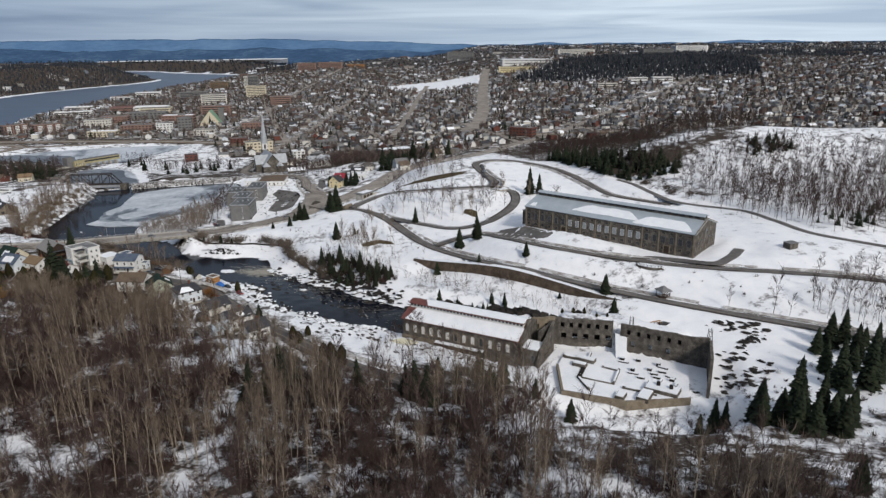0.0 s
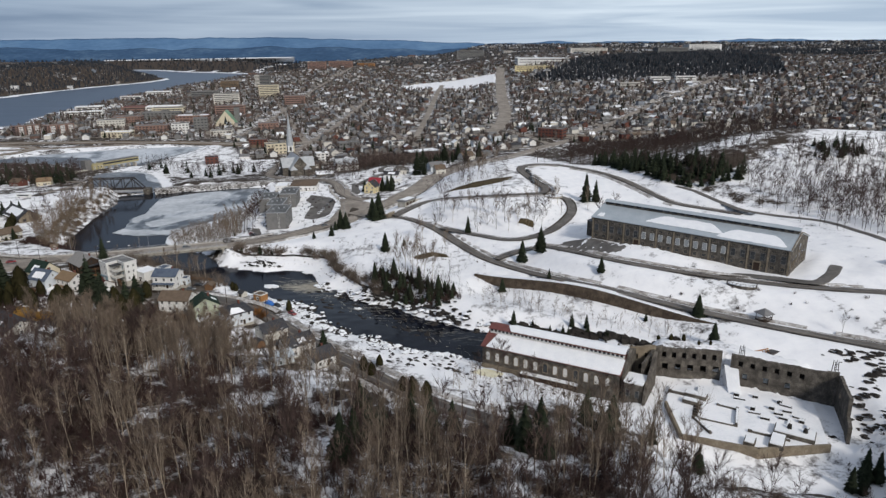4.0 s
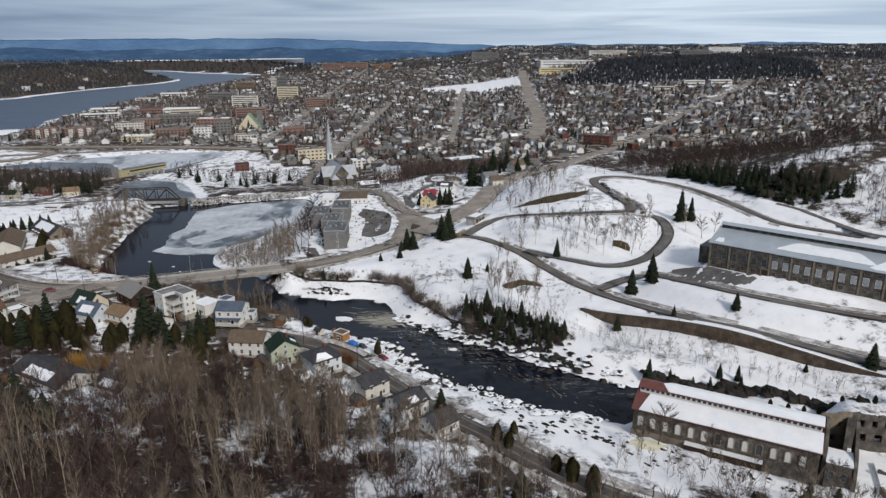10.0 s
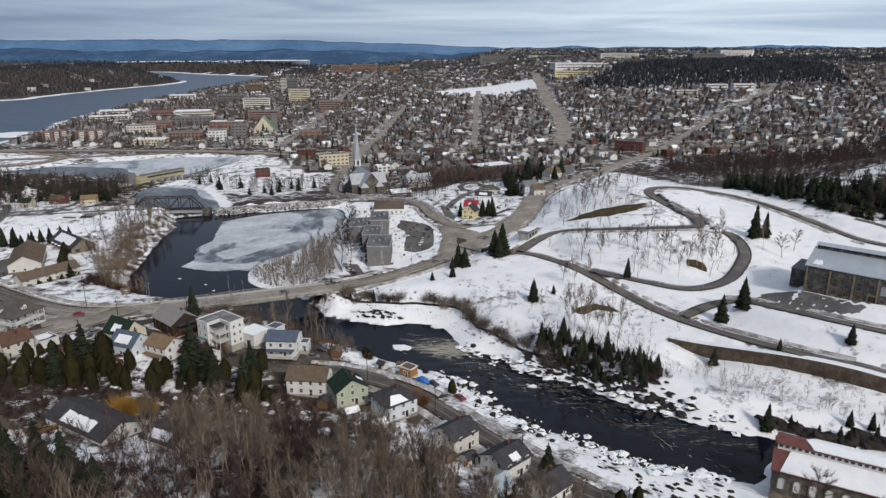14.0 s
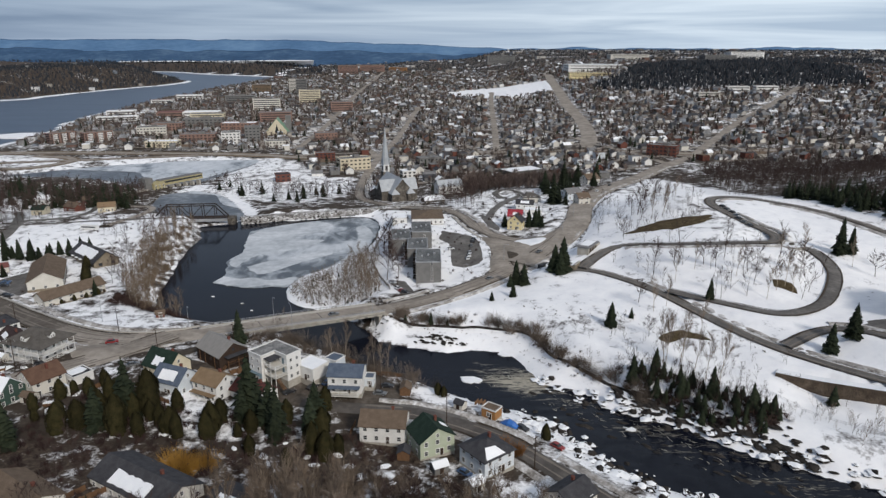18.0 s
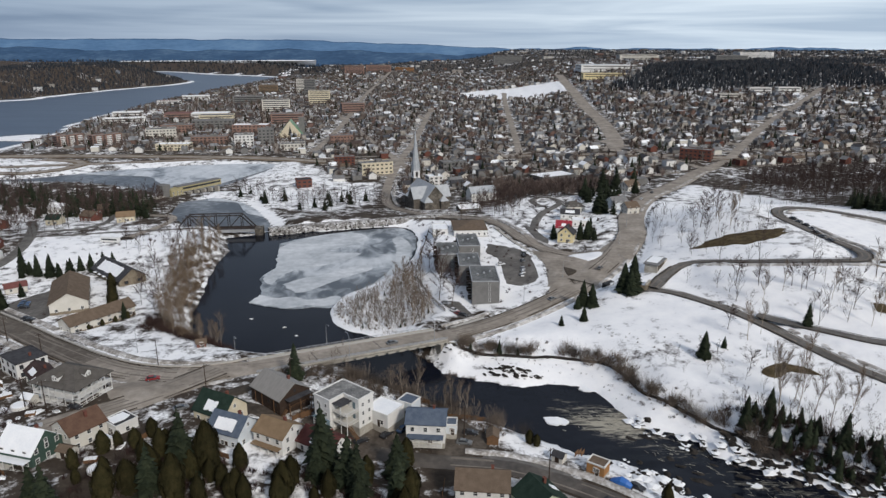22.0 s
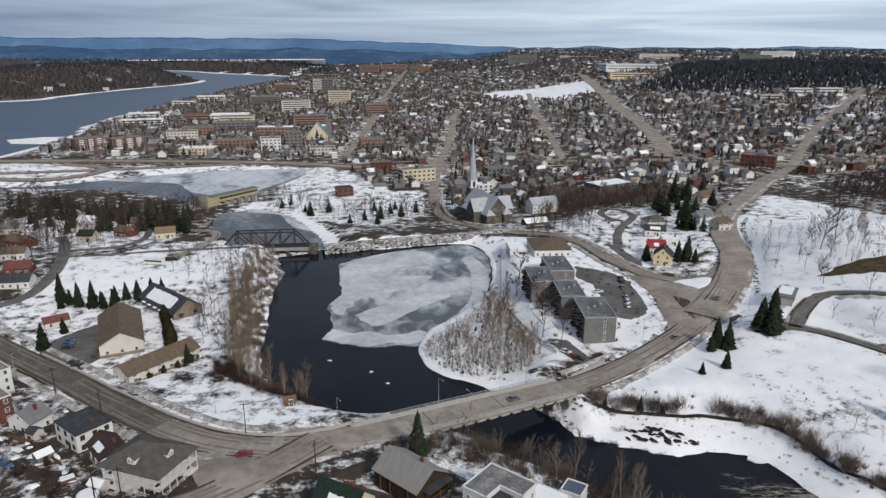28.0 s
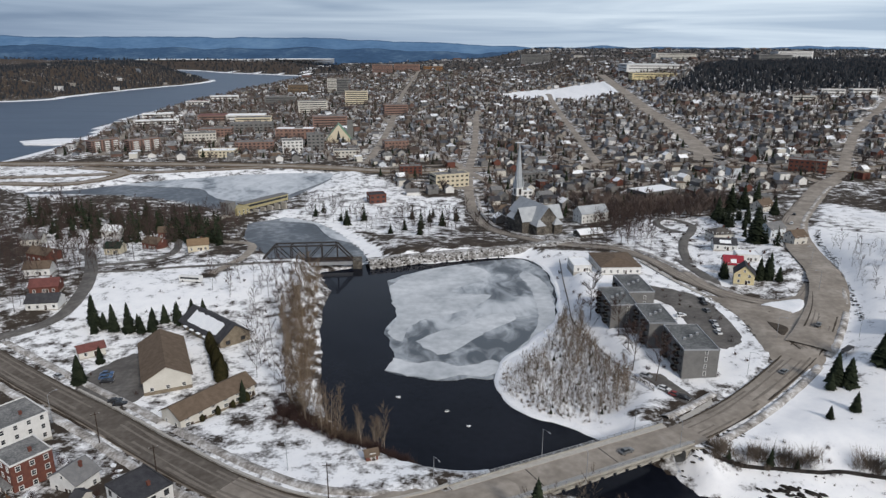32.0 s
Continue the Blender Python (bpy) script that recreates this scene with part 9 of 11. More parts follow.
FAR_TREES = [twig_far(k, 11) for k in range(5)]
FAR_CONES = [cone_far(k, 11, 2.6) for k in range(4)]

ESTATE = [(-700, 1010), (-560, 985), (-330, 970), (-230, 720), (-200, 690), (-130, 720), (-50, 700), (10, 730), (80, 810), (250, 830), (520, 800), (900, 1300), (1150, 1750), (800, 2250), (150, 2400), (-300, 2550), (-770, 2500), (-790, 1750), (-760, 1300)]
DARK_WOODS = [(150, 1500), (205, 1425), (260, 1380), (331, 1393), (492, 1406), (640, 1400), (760, 1690), (828, 1977), (700, 2210), (500, 2120), (330, 1840), (240, 1640)]
COUNTRY = [(-770, 2530), (-300, 2570), (150, 2420), (800, 2270), (1200, 1750), (2900, 3800), (3300, 4800), (-850, 4800), (-780, 3300)]
MILLWOOD = [(-130, 705), (-60, 680), (-30, 700), (0, 760), (-80, 800), (-130, 790)]
ROAD_GAPS = [(LINES[n], w / 2 + 7) for n, p, w, m in ROADS]


def free(a, gaps=True, extra=()):
    ok = np.ones(len(a), bool)
    for poly in (FIELD, FIELD_2, DARK_WOODS, LOWER_BASIN, UPPER_POND, *extra):
        ok &= inside(poly, a[:, 0], a[:, 1]) < -4
    if gaps:
        for line, gap in ROAD_GAPS:
            ok &= near_line(line, a[:, 0], a[:, 1]) > gap
    e = inside(ESTUARY, a[:, 0], a[:, 1])
    return ok & (e < -25)


def lattice(poly, sx, sy, q, jitter=0.3):
    px, py = [p[0] for p in poly], [p[1] for p in poly]
    X, Y = np.meshgrid(np.arange(min(px), max(px), sx), np.arange(min(py), max(py), sy))
    a = np.stack([X.ravel(), Y.ravel()], 1)
    n = np.array([(q.uniform(-jitter, jitter) * sx, q.uniform(-jitter, jitter) * sy) for _ in range(len(a))])
    a = a + n
    return a[inside(poly, a[:, 0], a[:, 1]) > 0]


# single large buildings: x, y, turn, width, depth, height, wall, roof, label, storeys
PINKBRICK = material("pinkish_brick", [(0.20, 0.125, 0.10), (0.28, 0.18, 0.15)], 0.6, 0.85)
LANDMARKS = [
    (-230, 851, 24, 33, 16, 12, CREAM, GRAVELROOF, "cream flat-roofed office with rows of windows", 3),
    (102, 860, -31, 31, 14, 11, BRICK, GRAVELROOF, "long red brick office building", 3),
    (-650, 1041, 56, 34, 13, 14, PINKBRICK, GRAVELROOF, "brick apartment tower with pale balconies", 6),
    (-606, 1051, 50, 38, 13, 14, PINKBRICK, GRAVELROOF, "brick apartment tower with pale balconies", 6),
    (-563, 1126, 20, 40, 25, 12, BEIGE, GRAVELROOF, "beige flat-roofed commercial block", 3), (-472, 1064, 10, 46, 20, 10, PINKBRICK, GRAVELROOF, "brick flat-roofed commercial block", 3),
    (-421, 1044, 15, 24, 22, 15, WHITE, GRAVELROOF, "white concrete office block", 4), (-397, 1062, 15, 20, 18, 20, GREYBLOCK, GRAVELROOF, "grey concrete office block", 5),
    (-500, 1011, 5, 40, 20, 7, CREAM, ROOF_SNOW, "low cream store with a snowy roof", 2), (-351, 1014, 10, 30, 18, 8, BEIGE, GRAVELROOF, "low flat beige store", 2),
    (-445, 1165, 5, 51, 24, 13, PINKBRICK, ROOF_SNOW, "brick block with a snowy roof", 3), (-526, 1238, 10, 61, 26, 12, GREYBLOCK, GRAVELROOF, "grey flat-roofed commercial block", 3),
    (-419, 1284, 12, 52, 23, 15, PINKBRICK, GRAVELROOF, "dark brick office block", 4), (-571, 1361, 10, 62, 31, 10, WHITE, ROOF_SNOW, "white hall with a snowy roof", 2),
    (-486, 1482, 15, 52, 27, 19, BEIGE, GRAVELROOF, "beige flat-roofed office block", 5), (-419, 1575, 10, 43, 26, 26, CREAM, GRAVELROOF, "tall cream office block", 7), (-478, 1777, 8, 25, 23, 36, GREYBLOCK, GRAVELROOF, "tall grey residential tower", 10),
    (-522, 1890, 8, 21, 21, 32, BEIGE, GRAVELROOF, "tall beige residential tower", 9), (-611, 1921, 10, 46, 30, 20, TANROOF, GRAVELROOF, "tan brick residential tower block", 6), (-584, 1640, 12, 63, 25, 15, GREYBLOCK, GRAVELROOF, "grey flat-roofed office block", 4),
    (-735, 1400, 20, 50, 24, 8, WHITE, ROOF_SNOW, "white riverside hall with a snowy roof", 2), (-745, 1615, 10, 44, 22, 9, WHITE, RUST, "long low red-roofed hall", 2), (-731, 1735, 15, 60, 24, 9, WHITE, ROOF_SNOW, "white snow-roofed arena hall", 2),
    (-450, 2360, 5, 60, 30, 26, PINKBRICK, GRAVELROOF, "large brick hospital block", 7), (-380, 2420, 5, 80, 30, 20, PINKBRICK, GRAVELROOF, "long brick hospital wing", 5), (-300, 2480, 0, 60, 24, 12, ORANGEWOOD, GRAVELROOF, "tan brick school block", 3),
    (185, 1700, -5, 90, 50, 9, PALEYELLOW, GRAVELROOF, "long yellow shopping hall", 2), (224, 1860, 0, 130, 80, 12, WHITE, TIN, "huge arena with white roof", 2), (83, 3012, 0, 112, 38, 30, GREYBLOCK, GRAVELROOF, "grey office block on the skyline", 6),
    (481, 2540, 5, 133, 44, 18, BEIGE, GRAVELROOF, "long beige school on the plateau", 4), (719, 2361, 5, 102, 45, 20, GREYBLOCK, GRAVELROOF, "grey block on the plateau", 5), (985, 2805, 5, 130, 54, 22, WHITE, GRAVELROOF, "white block on the plateau", 5),
    (384, 1370, 0, 38, 15, 9, WHITE, GRAVELROOF, "low white row of apartments", 2), (432, 1366, 0, 38, 15, 9, WHITE, GRAVELROOF, "low white row of apartments", 2), (313, 1316, 0, 36, 15, 8, BEIGE, GRAVELROOF, "low beige row of apartments", 2),
    (-168, 791, 20, 14, 12, 9, WHITE, ROOF_SNOW, "white three-storey house in the lower town", 3), (-270, 906, 10, 22, 14, 9, BRICK, GRAVELROOF, "brick flat-roofed corner building", 3), (-150, 880, 20, 26, 14, 8, GREYBLOCK, GRAVELROOF, "grey flat-roofed commercial building", 2),
    (-55, 801, 30, 40, 22, 6, GREYBLOCK, ROOF_SNOW, "low hall with a snow-striped roof", 1), (-90, 881, 20, 16, 14, 8, WHITE, DARKROOF, "white house in the lower town", 2), (-290, 782, 20, 14, 12, 7, BRICK, DARKROOF, "small brick house by the snow field", 2),
    (-622, 1372, 12, 62, 34, 9, PINKBRICK, RUST, "low hall with a rusty red roof", 2), (-550, 1330, 12, 56, 30, 10, CREAM, GRAVELROOF, "cream flat-roofed hall by the highway", 2), (-700, 1310, 20, 66, 18, 7, WHITE, ROOF_SNOW, "white marina hall under snow", 2),
    (-330, 1420, 15, 40, 22, 16, PINKBRICK, GRAVELROOF, "pinkish brick office block", 4), (-560, 1180, 10, 44, 24, 11, PINKBRICK, GRAVELROOF, "pinkish brick block behind the highway", 3), (-300, 1080, 16, 30, 18, 9, PINKBRICK, GRAVELROOF, "low store with a brick front", 2),
]


def landmark(x, y, turn, w, d, h, wall, roof, lab, storeys):
    z = height(x, y) - 0.5
    t = thing("town_building", pose(x, y, z, 0, 0, turn), lab, "building", "town buildings")
    part("wall", Shell().box((0, 0, h / 2 - 2), (w, d, h + 4)), wall, t)
    part("roof", Shell().box((0, 0, h + 0.15), (w - 0.6, d - 0.6, 0.4)), roof, t)
    e = Shell()
    for sx, sy, lx, ly in ((0, -1, w + 0.3, 0.5), (0, 1, w + 0.3, 0.5), (-1, 0, 0.5, d), (1, 0, 0.5, d)):
        e.box((sx * w / 2, sy * d / 2, h + 0.3), (lx, ly, 1.0))
    part("parapet", e, wall, t)
    if storeys > 2:
        part("roof_plant", Shell().box((w * 0.1, 0, h + 1.6), (w * 0.2, d * 0.4, 2.6)), GREYBLOCK, t)
    far = y > 1250
    n = 1 if far else min(9, max(2, int(w / 4.2)))
    pw = w * 0.92 if far else w / n * 0.5
    pm = Shell().box((0, 0, 0), (pw, 0.2, 1.5)).mesh("window", GLASS)
    sm = Shell().box((0, 0, 0), (0.2, d * 0.8, 1.4)).mesh("window", GLASS)
    for k in range(storeys):
        q = (k + 0.55) * h / storeys
        for i in range(n):
            part("window", pm, None, t, at=pose((i - (n - 1) / 2) * w / n, -d / 2 - 0.05, q))
        part("window", sm, None, t, at=pose(w / 2 + 0.05, 0, q))
        part("window", sm, None, t, at=pose(-w / 2 - 0.05, 0, q))
    if "balconies" in lab:
        for k in range(storeys):
            for i in (-0.3, 0.05, 0.36):
                part("balcony", Shell().box((w * i, -d / 2 - 0.8, (k + 0.3) * h / storeys), (w * 0.16, 1.6, 1.3)), WHITE, t)


for row in LANDMARKS:
    landmark(*row)


def green_church():
    t = thing("green_roof_church", pose(-380, 1134, height(-380, 1134) - 0.5, 0, 0, 8), "modern church with a steep green roof and pale gable", "church")
    part("wall", Shell().gable_wall(34, 26, 3, 21, "y"), CREAM, t)
    part("roof", Shell().gable(34, 24, 3, 21, 0.6, 0.6, "y"), material("green_copper", [(0.12, 0.22, 0.14), (0.18, 0.3, 0.2)], 0.2, 0.6), t)
    part("gable_window", Shell().add([(-3, -13.1, 4), (3, -13.1, 4), (0, -13.1, 17), (-3, -13.3, 4), (3, -13.3, 4), (0, -13.3, 17)], [(3, 4, 5), (0, 3, 5, 2), (1, 2, 5, 4)]), GLASS, t)
    part("tower", Shell().box((15, 10, 13), (8, 8, 28)), GREYBLOCK, t)


green_church()

# streets on a turned grid, houses along both sides of them
GRID = radians(17)


def on_grid(u, v):
    return math.cos(GRID) * u - math.sin(GRID) * v, math.sin(GRID) * u + math.cos(GRID) * v + 700


ROWS = [-420 + 41 * k for k in range(56)]
AVENUES = [-520 + 128 * k for k in range(19)]
rows_ = []
for v in ROWS:
    for side in (-11.5, 11.5):
        for k in range(125):
            u = -620 + 17.5 * k + rng.uniform(-3, 3)
            if min(abs(u - a) for a in AVENUES) > 10:
                rows_.append(on_grid(u, v + side + rng.uniform(-1.5, 1.5)))
spots = np.array(rows_)
spots = spots[inside(ESTATE, spots[:, 0], spots[:, 1]) > 0]


def streets():
    vs, fs = [], []

    def strip(pts, w):
        a = np.array(pts)
        ok = (inside(ESTATE, a[:, 0], a[:, 1]) > 0) & free(a, False) & (a[:, 1] > 760)
        z = heights(a[:, 0], a[:, 1]) + 0.45
        d = (a[-1] - a[0]) / np.linalg.norm(a[-1] - a[0])
        for k in range(len(a) - 1):
            if ok[k] and ok[k + 1]:
                i = len(vs)
                for p, q in ((a[k], z[k]), (a[k + 1], z[k + 1])):
                    vs.extend([(p[0] - d[1] * w, p[1] + d[0] * w, q), (p[0] + d[1] * w, p[1] - d[0] * w, q)])
                fs.append((i, i + 1, i + 3, i + 2))

    for v in ROWS:
        strip([on_grid(-620 + 12 * k, v) for k in range(185)], 3.6)
    for u in AVENUES:
        strip([on_grid(u, -420 + 12 * k) for k in range(190)], 4.2)
    tagged(new("town_streets", sheet("town_streets", vs, fs, ROAD)), "grey dusty asphalt streets through the town", "road", kind="structure")


streets()
spots = spots[free(spots, True, (MILLWOOD,))]
spots = spots[(np.hypot(spots[:, 0] + 150, spots[:, 1] - 668) > 48)]
marks = np.array([(r[0], r[1], max(r[3], r[4])) for r in LANDMARKS])
spots = spots[(np.hypot(spots[:, None, 0] - marks[None, :, 0], spots[:, None, 1] - marks[None, :, 1]) > marks[None, :, 2] * 0.62 + 6).all(1)]
order = np.argsort(spots[:, 1])
spots = spots[order]
spots = spots[[i for i in range(len(spots)) if rng.random() < 0.74]]
for k, (x, y) in enumerate(spots[:240]):
    size = SIZES[rng.randrange(len(SIZES))]
    a, b = town_house_mesh(*size)
    i, j = rng.randrange(len(HOUSE_WALLS)), rng.randrange(len(HOUSE_ROOFS))
    key = (*size, i), (*size, j)
    for kk, s, m, nm in ((key[0] + ("w",), a, HOUSE_WALLS[i], "wall"), (key[1] + ("r",), b, HOUSE_ROOFS[j], "roof")):
        if kk not in TOWN_MESH:
            TOWN_MESH[kk] = s.mesh(nm, m)
    t = thing("town_house", pose(x, y, height(x, y), 0, 0, 17 + rng.choice((0, 0, 90)) + rng.uniform(-5, 5)) @ Matrix.Scale(0.86, 4),
              "%s house with a %s roof in the town" % (HOUSE_WALLS[i].name.replace("_", " ").replace(" siding", "").replace(" paint", "").replace(" stucco", ""), HOUSE_ROOFS[j].name.replace("_", " ").replace(" roof", "")), "house", "town houses")
    part("wall", TOWN_MESH[key[0] + ("w",)], None, t)
    part("roof", TOWN_MESH[key[1] + ("r",)], None, t)


def joined_houses(spots, name, lab, sizes, scale, q):
    for idx, (nm, mat) in enumerate(((name + "_walls", WALLS_ISLAND), (name + "_roofs", ROOFS_ISLAND))):
        g = random.Random(q)
        V, F, n = [], [], 0
        zz = heights(spots[:, 0], spots[:, 1])
        for (x, y), z in zip(spots, zz):
            size = sizes[g.randrange(len(sizes))]
            sh = town_house_mesh(*size)[idx]
            a = radians(17 + g.choice((0, 0, 90)) + g.uniform(-5, 5))
            s = scale * g.uniform(0.85, 1.25)
            v = np.array([tuple(p) for p in sh.v], np.float32)
            c, d = math.cos(a) * s, math.sin(a) * s
            V.append(np.stack([c * v[:, 0] - d * v[:, 1] + x, d * v[:, 0] + c * v[:, 1] + y, v[:, 2] * s + z], 1))
            for f in sh.f:
                for k in range(1, len(f) - 1):
                    F.append((f[0] + n, f[k] + n, f[k + 1] + n))
            n += len(v)
        tagged(new(nm, sheet(nm, np.concatenate(V), np.array(F, np.int32), mat, False)), lab[idx], "houses", kind="stuff")


joined_houses(spots[240:], "town_far", ("mixed white, beige and brick house walls across the town", "grey, brown and snowy house roofs across the town"), SIZES, 0.8, 3)
spots = lattice(COUNTRY, 62, 58, rng, 0.48)
spots = spots[free(spots, False)]
spots = spots[[i for i in range(len(spots)) if rng.random() < 0.24 * (1.4 - spots[i][1] / 5000)]]
joined_houses(spots, "upper_town", ("pale house walls scattered over the upper town", "grey and snowy roofs scattered over the upper town"), SIZES + [(34, 18, 8, 0, "x"), (26, 14, 6, 0, "x")], 1.0, 4)

# twig browns lightened in the base colour in place of haze over the town
TOWN_TWIG = island_material("town_twigs", [(0.096, 0.075, 0.067), (0.135, 0.107, 0.094), (0.074, 0.059, 0.055), (0.165, 0.133, 0.116), (0.112, 0.084, 0.075)], 0.95, 0.2)
t_ = lattice(ESTATE, 12.5, 12, rng, 0.6)
t_ = t_[free(t_)]
t_ = t_[[i for i in range(len(t_)) if t_[i][1] < 1700 or rng.random() < 0.6]]
joined("town_trees", FAR_TREES, [tuple(p) for p in t_], TOWN_TWIG, "leafless brown street and garden trees in the town", "trees", rng, 0.6, 1.1)
c_ = lattice(ESTATE, 31, 29, rng, 0.6)
c_ = c_[free(c_)]
joined("town_conifers", FAR_CONES, [tuple(p) for p in c_], NEEDLE, "dark conifers dotted through the town", "trees", rng, 0.5, 1.0)
joined("mill_wood", FAR_TREES, scatter(MILLWOOD, 5.5, rng), TOWN_TWIG, "dense leafless wood below the main road", "woodland", rng, 0.7, 1.0)
u_ = lattice(COUNTRY, 40, 36, rng, 0.6)
u_ = u_[free(u_, False)]
joined("plateau_trees", FAR_TREES, [tuple(p) for p in u_], HAZEWOOD, "leafless brown woods between the far houses", "trees", rng, 0.6, 1.1)
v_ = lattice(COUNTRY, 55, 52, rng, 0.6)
joined("plateau_conifers", FAR_CONES, [tuple(p) for p in v_[free(v_, False)]], HAZEWOOD, "dark conifers between the far houses", "trees", rng, 0.6, 1.0)
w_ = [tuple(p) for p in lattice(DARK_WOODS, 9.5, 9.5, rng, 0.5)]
joined("dark_woods", FAR_CONES + FAR_TREES, w_, HAZEWOOD, "dark conifer wood above the town", "woodland", rng, 0.9, 1.5)
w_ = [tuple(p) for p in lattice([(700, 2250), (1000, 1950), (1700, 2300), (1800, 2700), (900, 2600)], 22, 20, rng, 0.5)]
joined("dark_woods_far", FAR_CONES, w_, HAZEWOOD, "dark conifer wood on the plateau", "woodland", rng, 0.9, 1.4)
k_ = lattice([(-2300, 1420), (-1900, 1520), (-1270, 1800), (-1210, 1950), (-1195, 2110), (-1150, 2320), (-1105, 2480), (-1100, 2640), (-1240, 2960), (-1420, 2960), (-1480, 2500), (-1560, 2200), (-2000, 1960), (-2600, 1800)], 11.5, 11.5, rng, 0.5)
joined("cape_woods", FAR_CONES, [tuple(p) for p in k_ if rng.random() < 0.8], HAZEWOOD, "dark conifers on the rocky cape", "woodland", rng, 0.6, 1.15)
joined("cape_trees", FAR_TREES, [tuple(p) for p in k_ if rng.random() < 0.45], HAZEWOOD, "leafless trees on the rocky cape", "woodland", rng, 0.7, 1.1)
k_ = k_[[i for i in range(len(k_)) if rng.random() < 0.005]]
joined_houses(k_, "cape_houses", ("pale house walls on the cape", "grey and snowy roofs on the cape"), SIZES, 1.2, 6)


k_ = [*lattice(CAPE_FAR, 42, 38, rng, 0.5), *lattice(FAR_SHORE, 60, 50, rng, 0.5)]
joined("far_shore_woods", FAR_TREES, [tuple(p) for p in k_ if p[0] > -3200], HAZEWOOD, "dark woods on the low far shore", "woodland", rng, 1.2, 2.2)


def far_hills():
    """Two ranges beyond the estuary, the nearer one darker, with gullies and shoulders in their slopes."""
    # distance haze is painted into both base colours, paler on the farther range
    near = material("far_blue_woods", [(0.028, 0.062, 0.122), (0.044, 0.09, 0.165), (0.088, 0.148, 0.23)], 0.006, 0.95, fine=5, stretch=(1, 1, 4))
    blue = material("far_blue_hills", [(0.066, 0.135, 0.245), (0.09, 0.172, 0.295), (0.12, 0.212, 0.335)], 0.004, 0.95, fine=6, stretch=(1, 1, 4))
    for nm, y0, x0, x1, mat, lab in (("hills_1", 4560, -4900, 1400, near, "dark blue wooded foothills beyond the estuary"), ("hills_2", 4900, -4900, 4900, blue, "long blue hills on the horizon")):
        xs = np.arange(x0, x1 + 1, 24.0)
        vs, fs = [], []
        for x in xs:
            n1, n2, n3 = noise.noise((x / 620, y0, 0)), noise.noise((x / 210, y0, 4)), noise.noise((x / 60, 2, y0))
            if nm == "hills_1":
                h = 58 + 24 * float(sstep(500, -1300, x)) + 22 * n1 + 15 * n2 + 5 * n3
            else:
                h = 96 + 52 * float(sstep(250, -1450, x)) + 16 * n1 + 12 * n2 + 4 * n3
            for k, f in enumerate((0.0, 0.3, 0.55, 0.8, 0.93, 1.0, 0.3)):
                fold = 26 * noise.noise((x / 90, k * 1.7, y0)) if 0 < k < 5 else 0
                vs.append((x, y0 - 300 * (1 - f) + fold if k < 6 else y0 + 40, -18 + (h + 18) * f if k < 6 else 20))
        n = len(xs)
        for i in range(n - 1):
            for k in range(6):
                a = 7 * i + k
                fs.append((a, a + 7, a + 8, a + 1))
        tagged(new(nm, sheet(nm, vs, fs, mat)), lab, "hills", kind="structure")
    # the frozen upper reach shines below the hills
    rim = [(-2080, 4240, 16.5), (-1800, 4240, 18.0), (-1500, 4242, 19.5), (-1200, 4245, 22.0), (-940, 4248, 24.5)]
    vs = [(x, y, z) for x, y, z in rim] + [(x + 10, y + 30, z + 3.2 + 1.6 * (k % 2)) for k, (x, y, z) in enumerate(rim)] + [(x, y + 62, z - 30) for x, y, z in rim]
    fs = [(i + 5 * j, i + 5 * j + 1, i + 5 * j + 6, i + 5 * j + 5) for j in (0, 1) for i in range(4)]
    tagged(new("far_ice", sheet("far_ice", vs, fs, SNOW, False)), "white frozen upper reach below the blue hills", "ice", kind="structure")
    c = [(-822, 1150), (-790, 1180), (-735, 1190), (-728, 1140), (-760, 1122), (-800, 1124)]
    solid("snow_pier", Shell().prism(c, -16, -13.4), SNOW, Matrix(), "flat snow-covered jetty in the estuary", "jetty", kind="structure")


far_hills()


# ---- small things ----
CAR_PAINT = {n: material(n + "_car_paint", [c, tuple(min(1, v * 1.15) for v in c)], 0.5, 0.3) for n, c in
             (("white", (0.6, 0.61, 0.62)), ("silver", (0.33, 0.34, 0.36)), ("black", (0.02, 0.02, 0.024)), ("red", (0.2, 0.02, 0.02)), ("blue", (0.05, 0.1, 0.2)), ("grey", (0.12, 0.125, 0.13)))}
CAR_MESH = {}


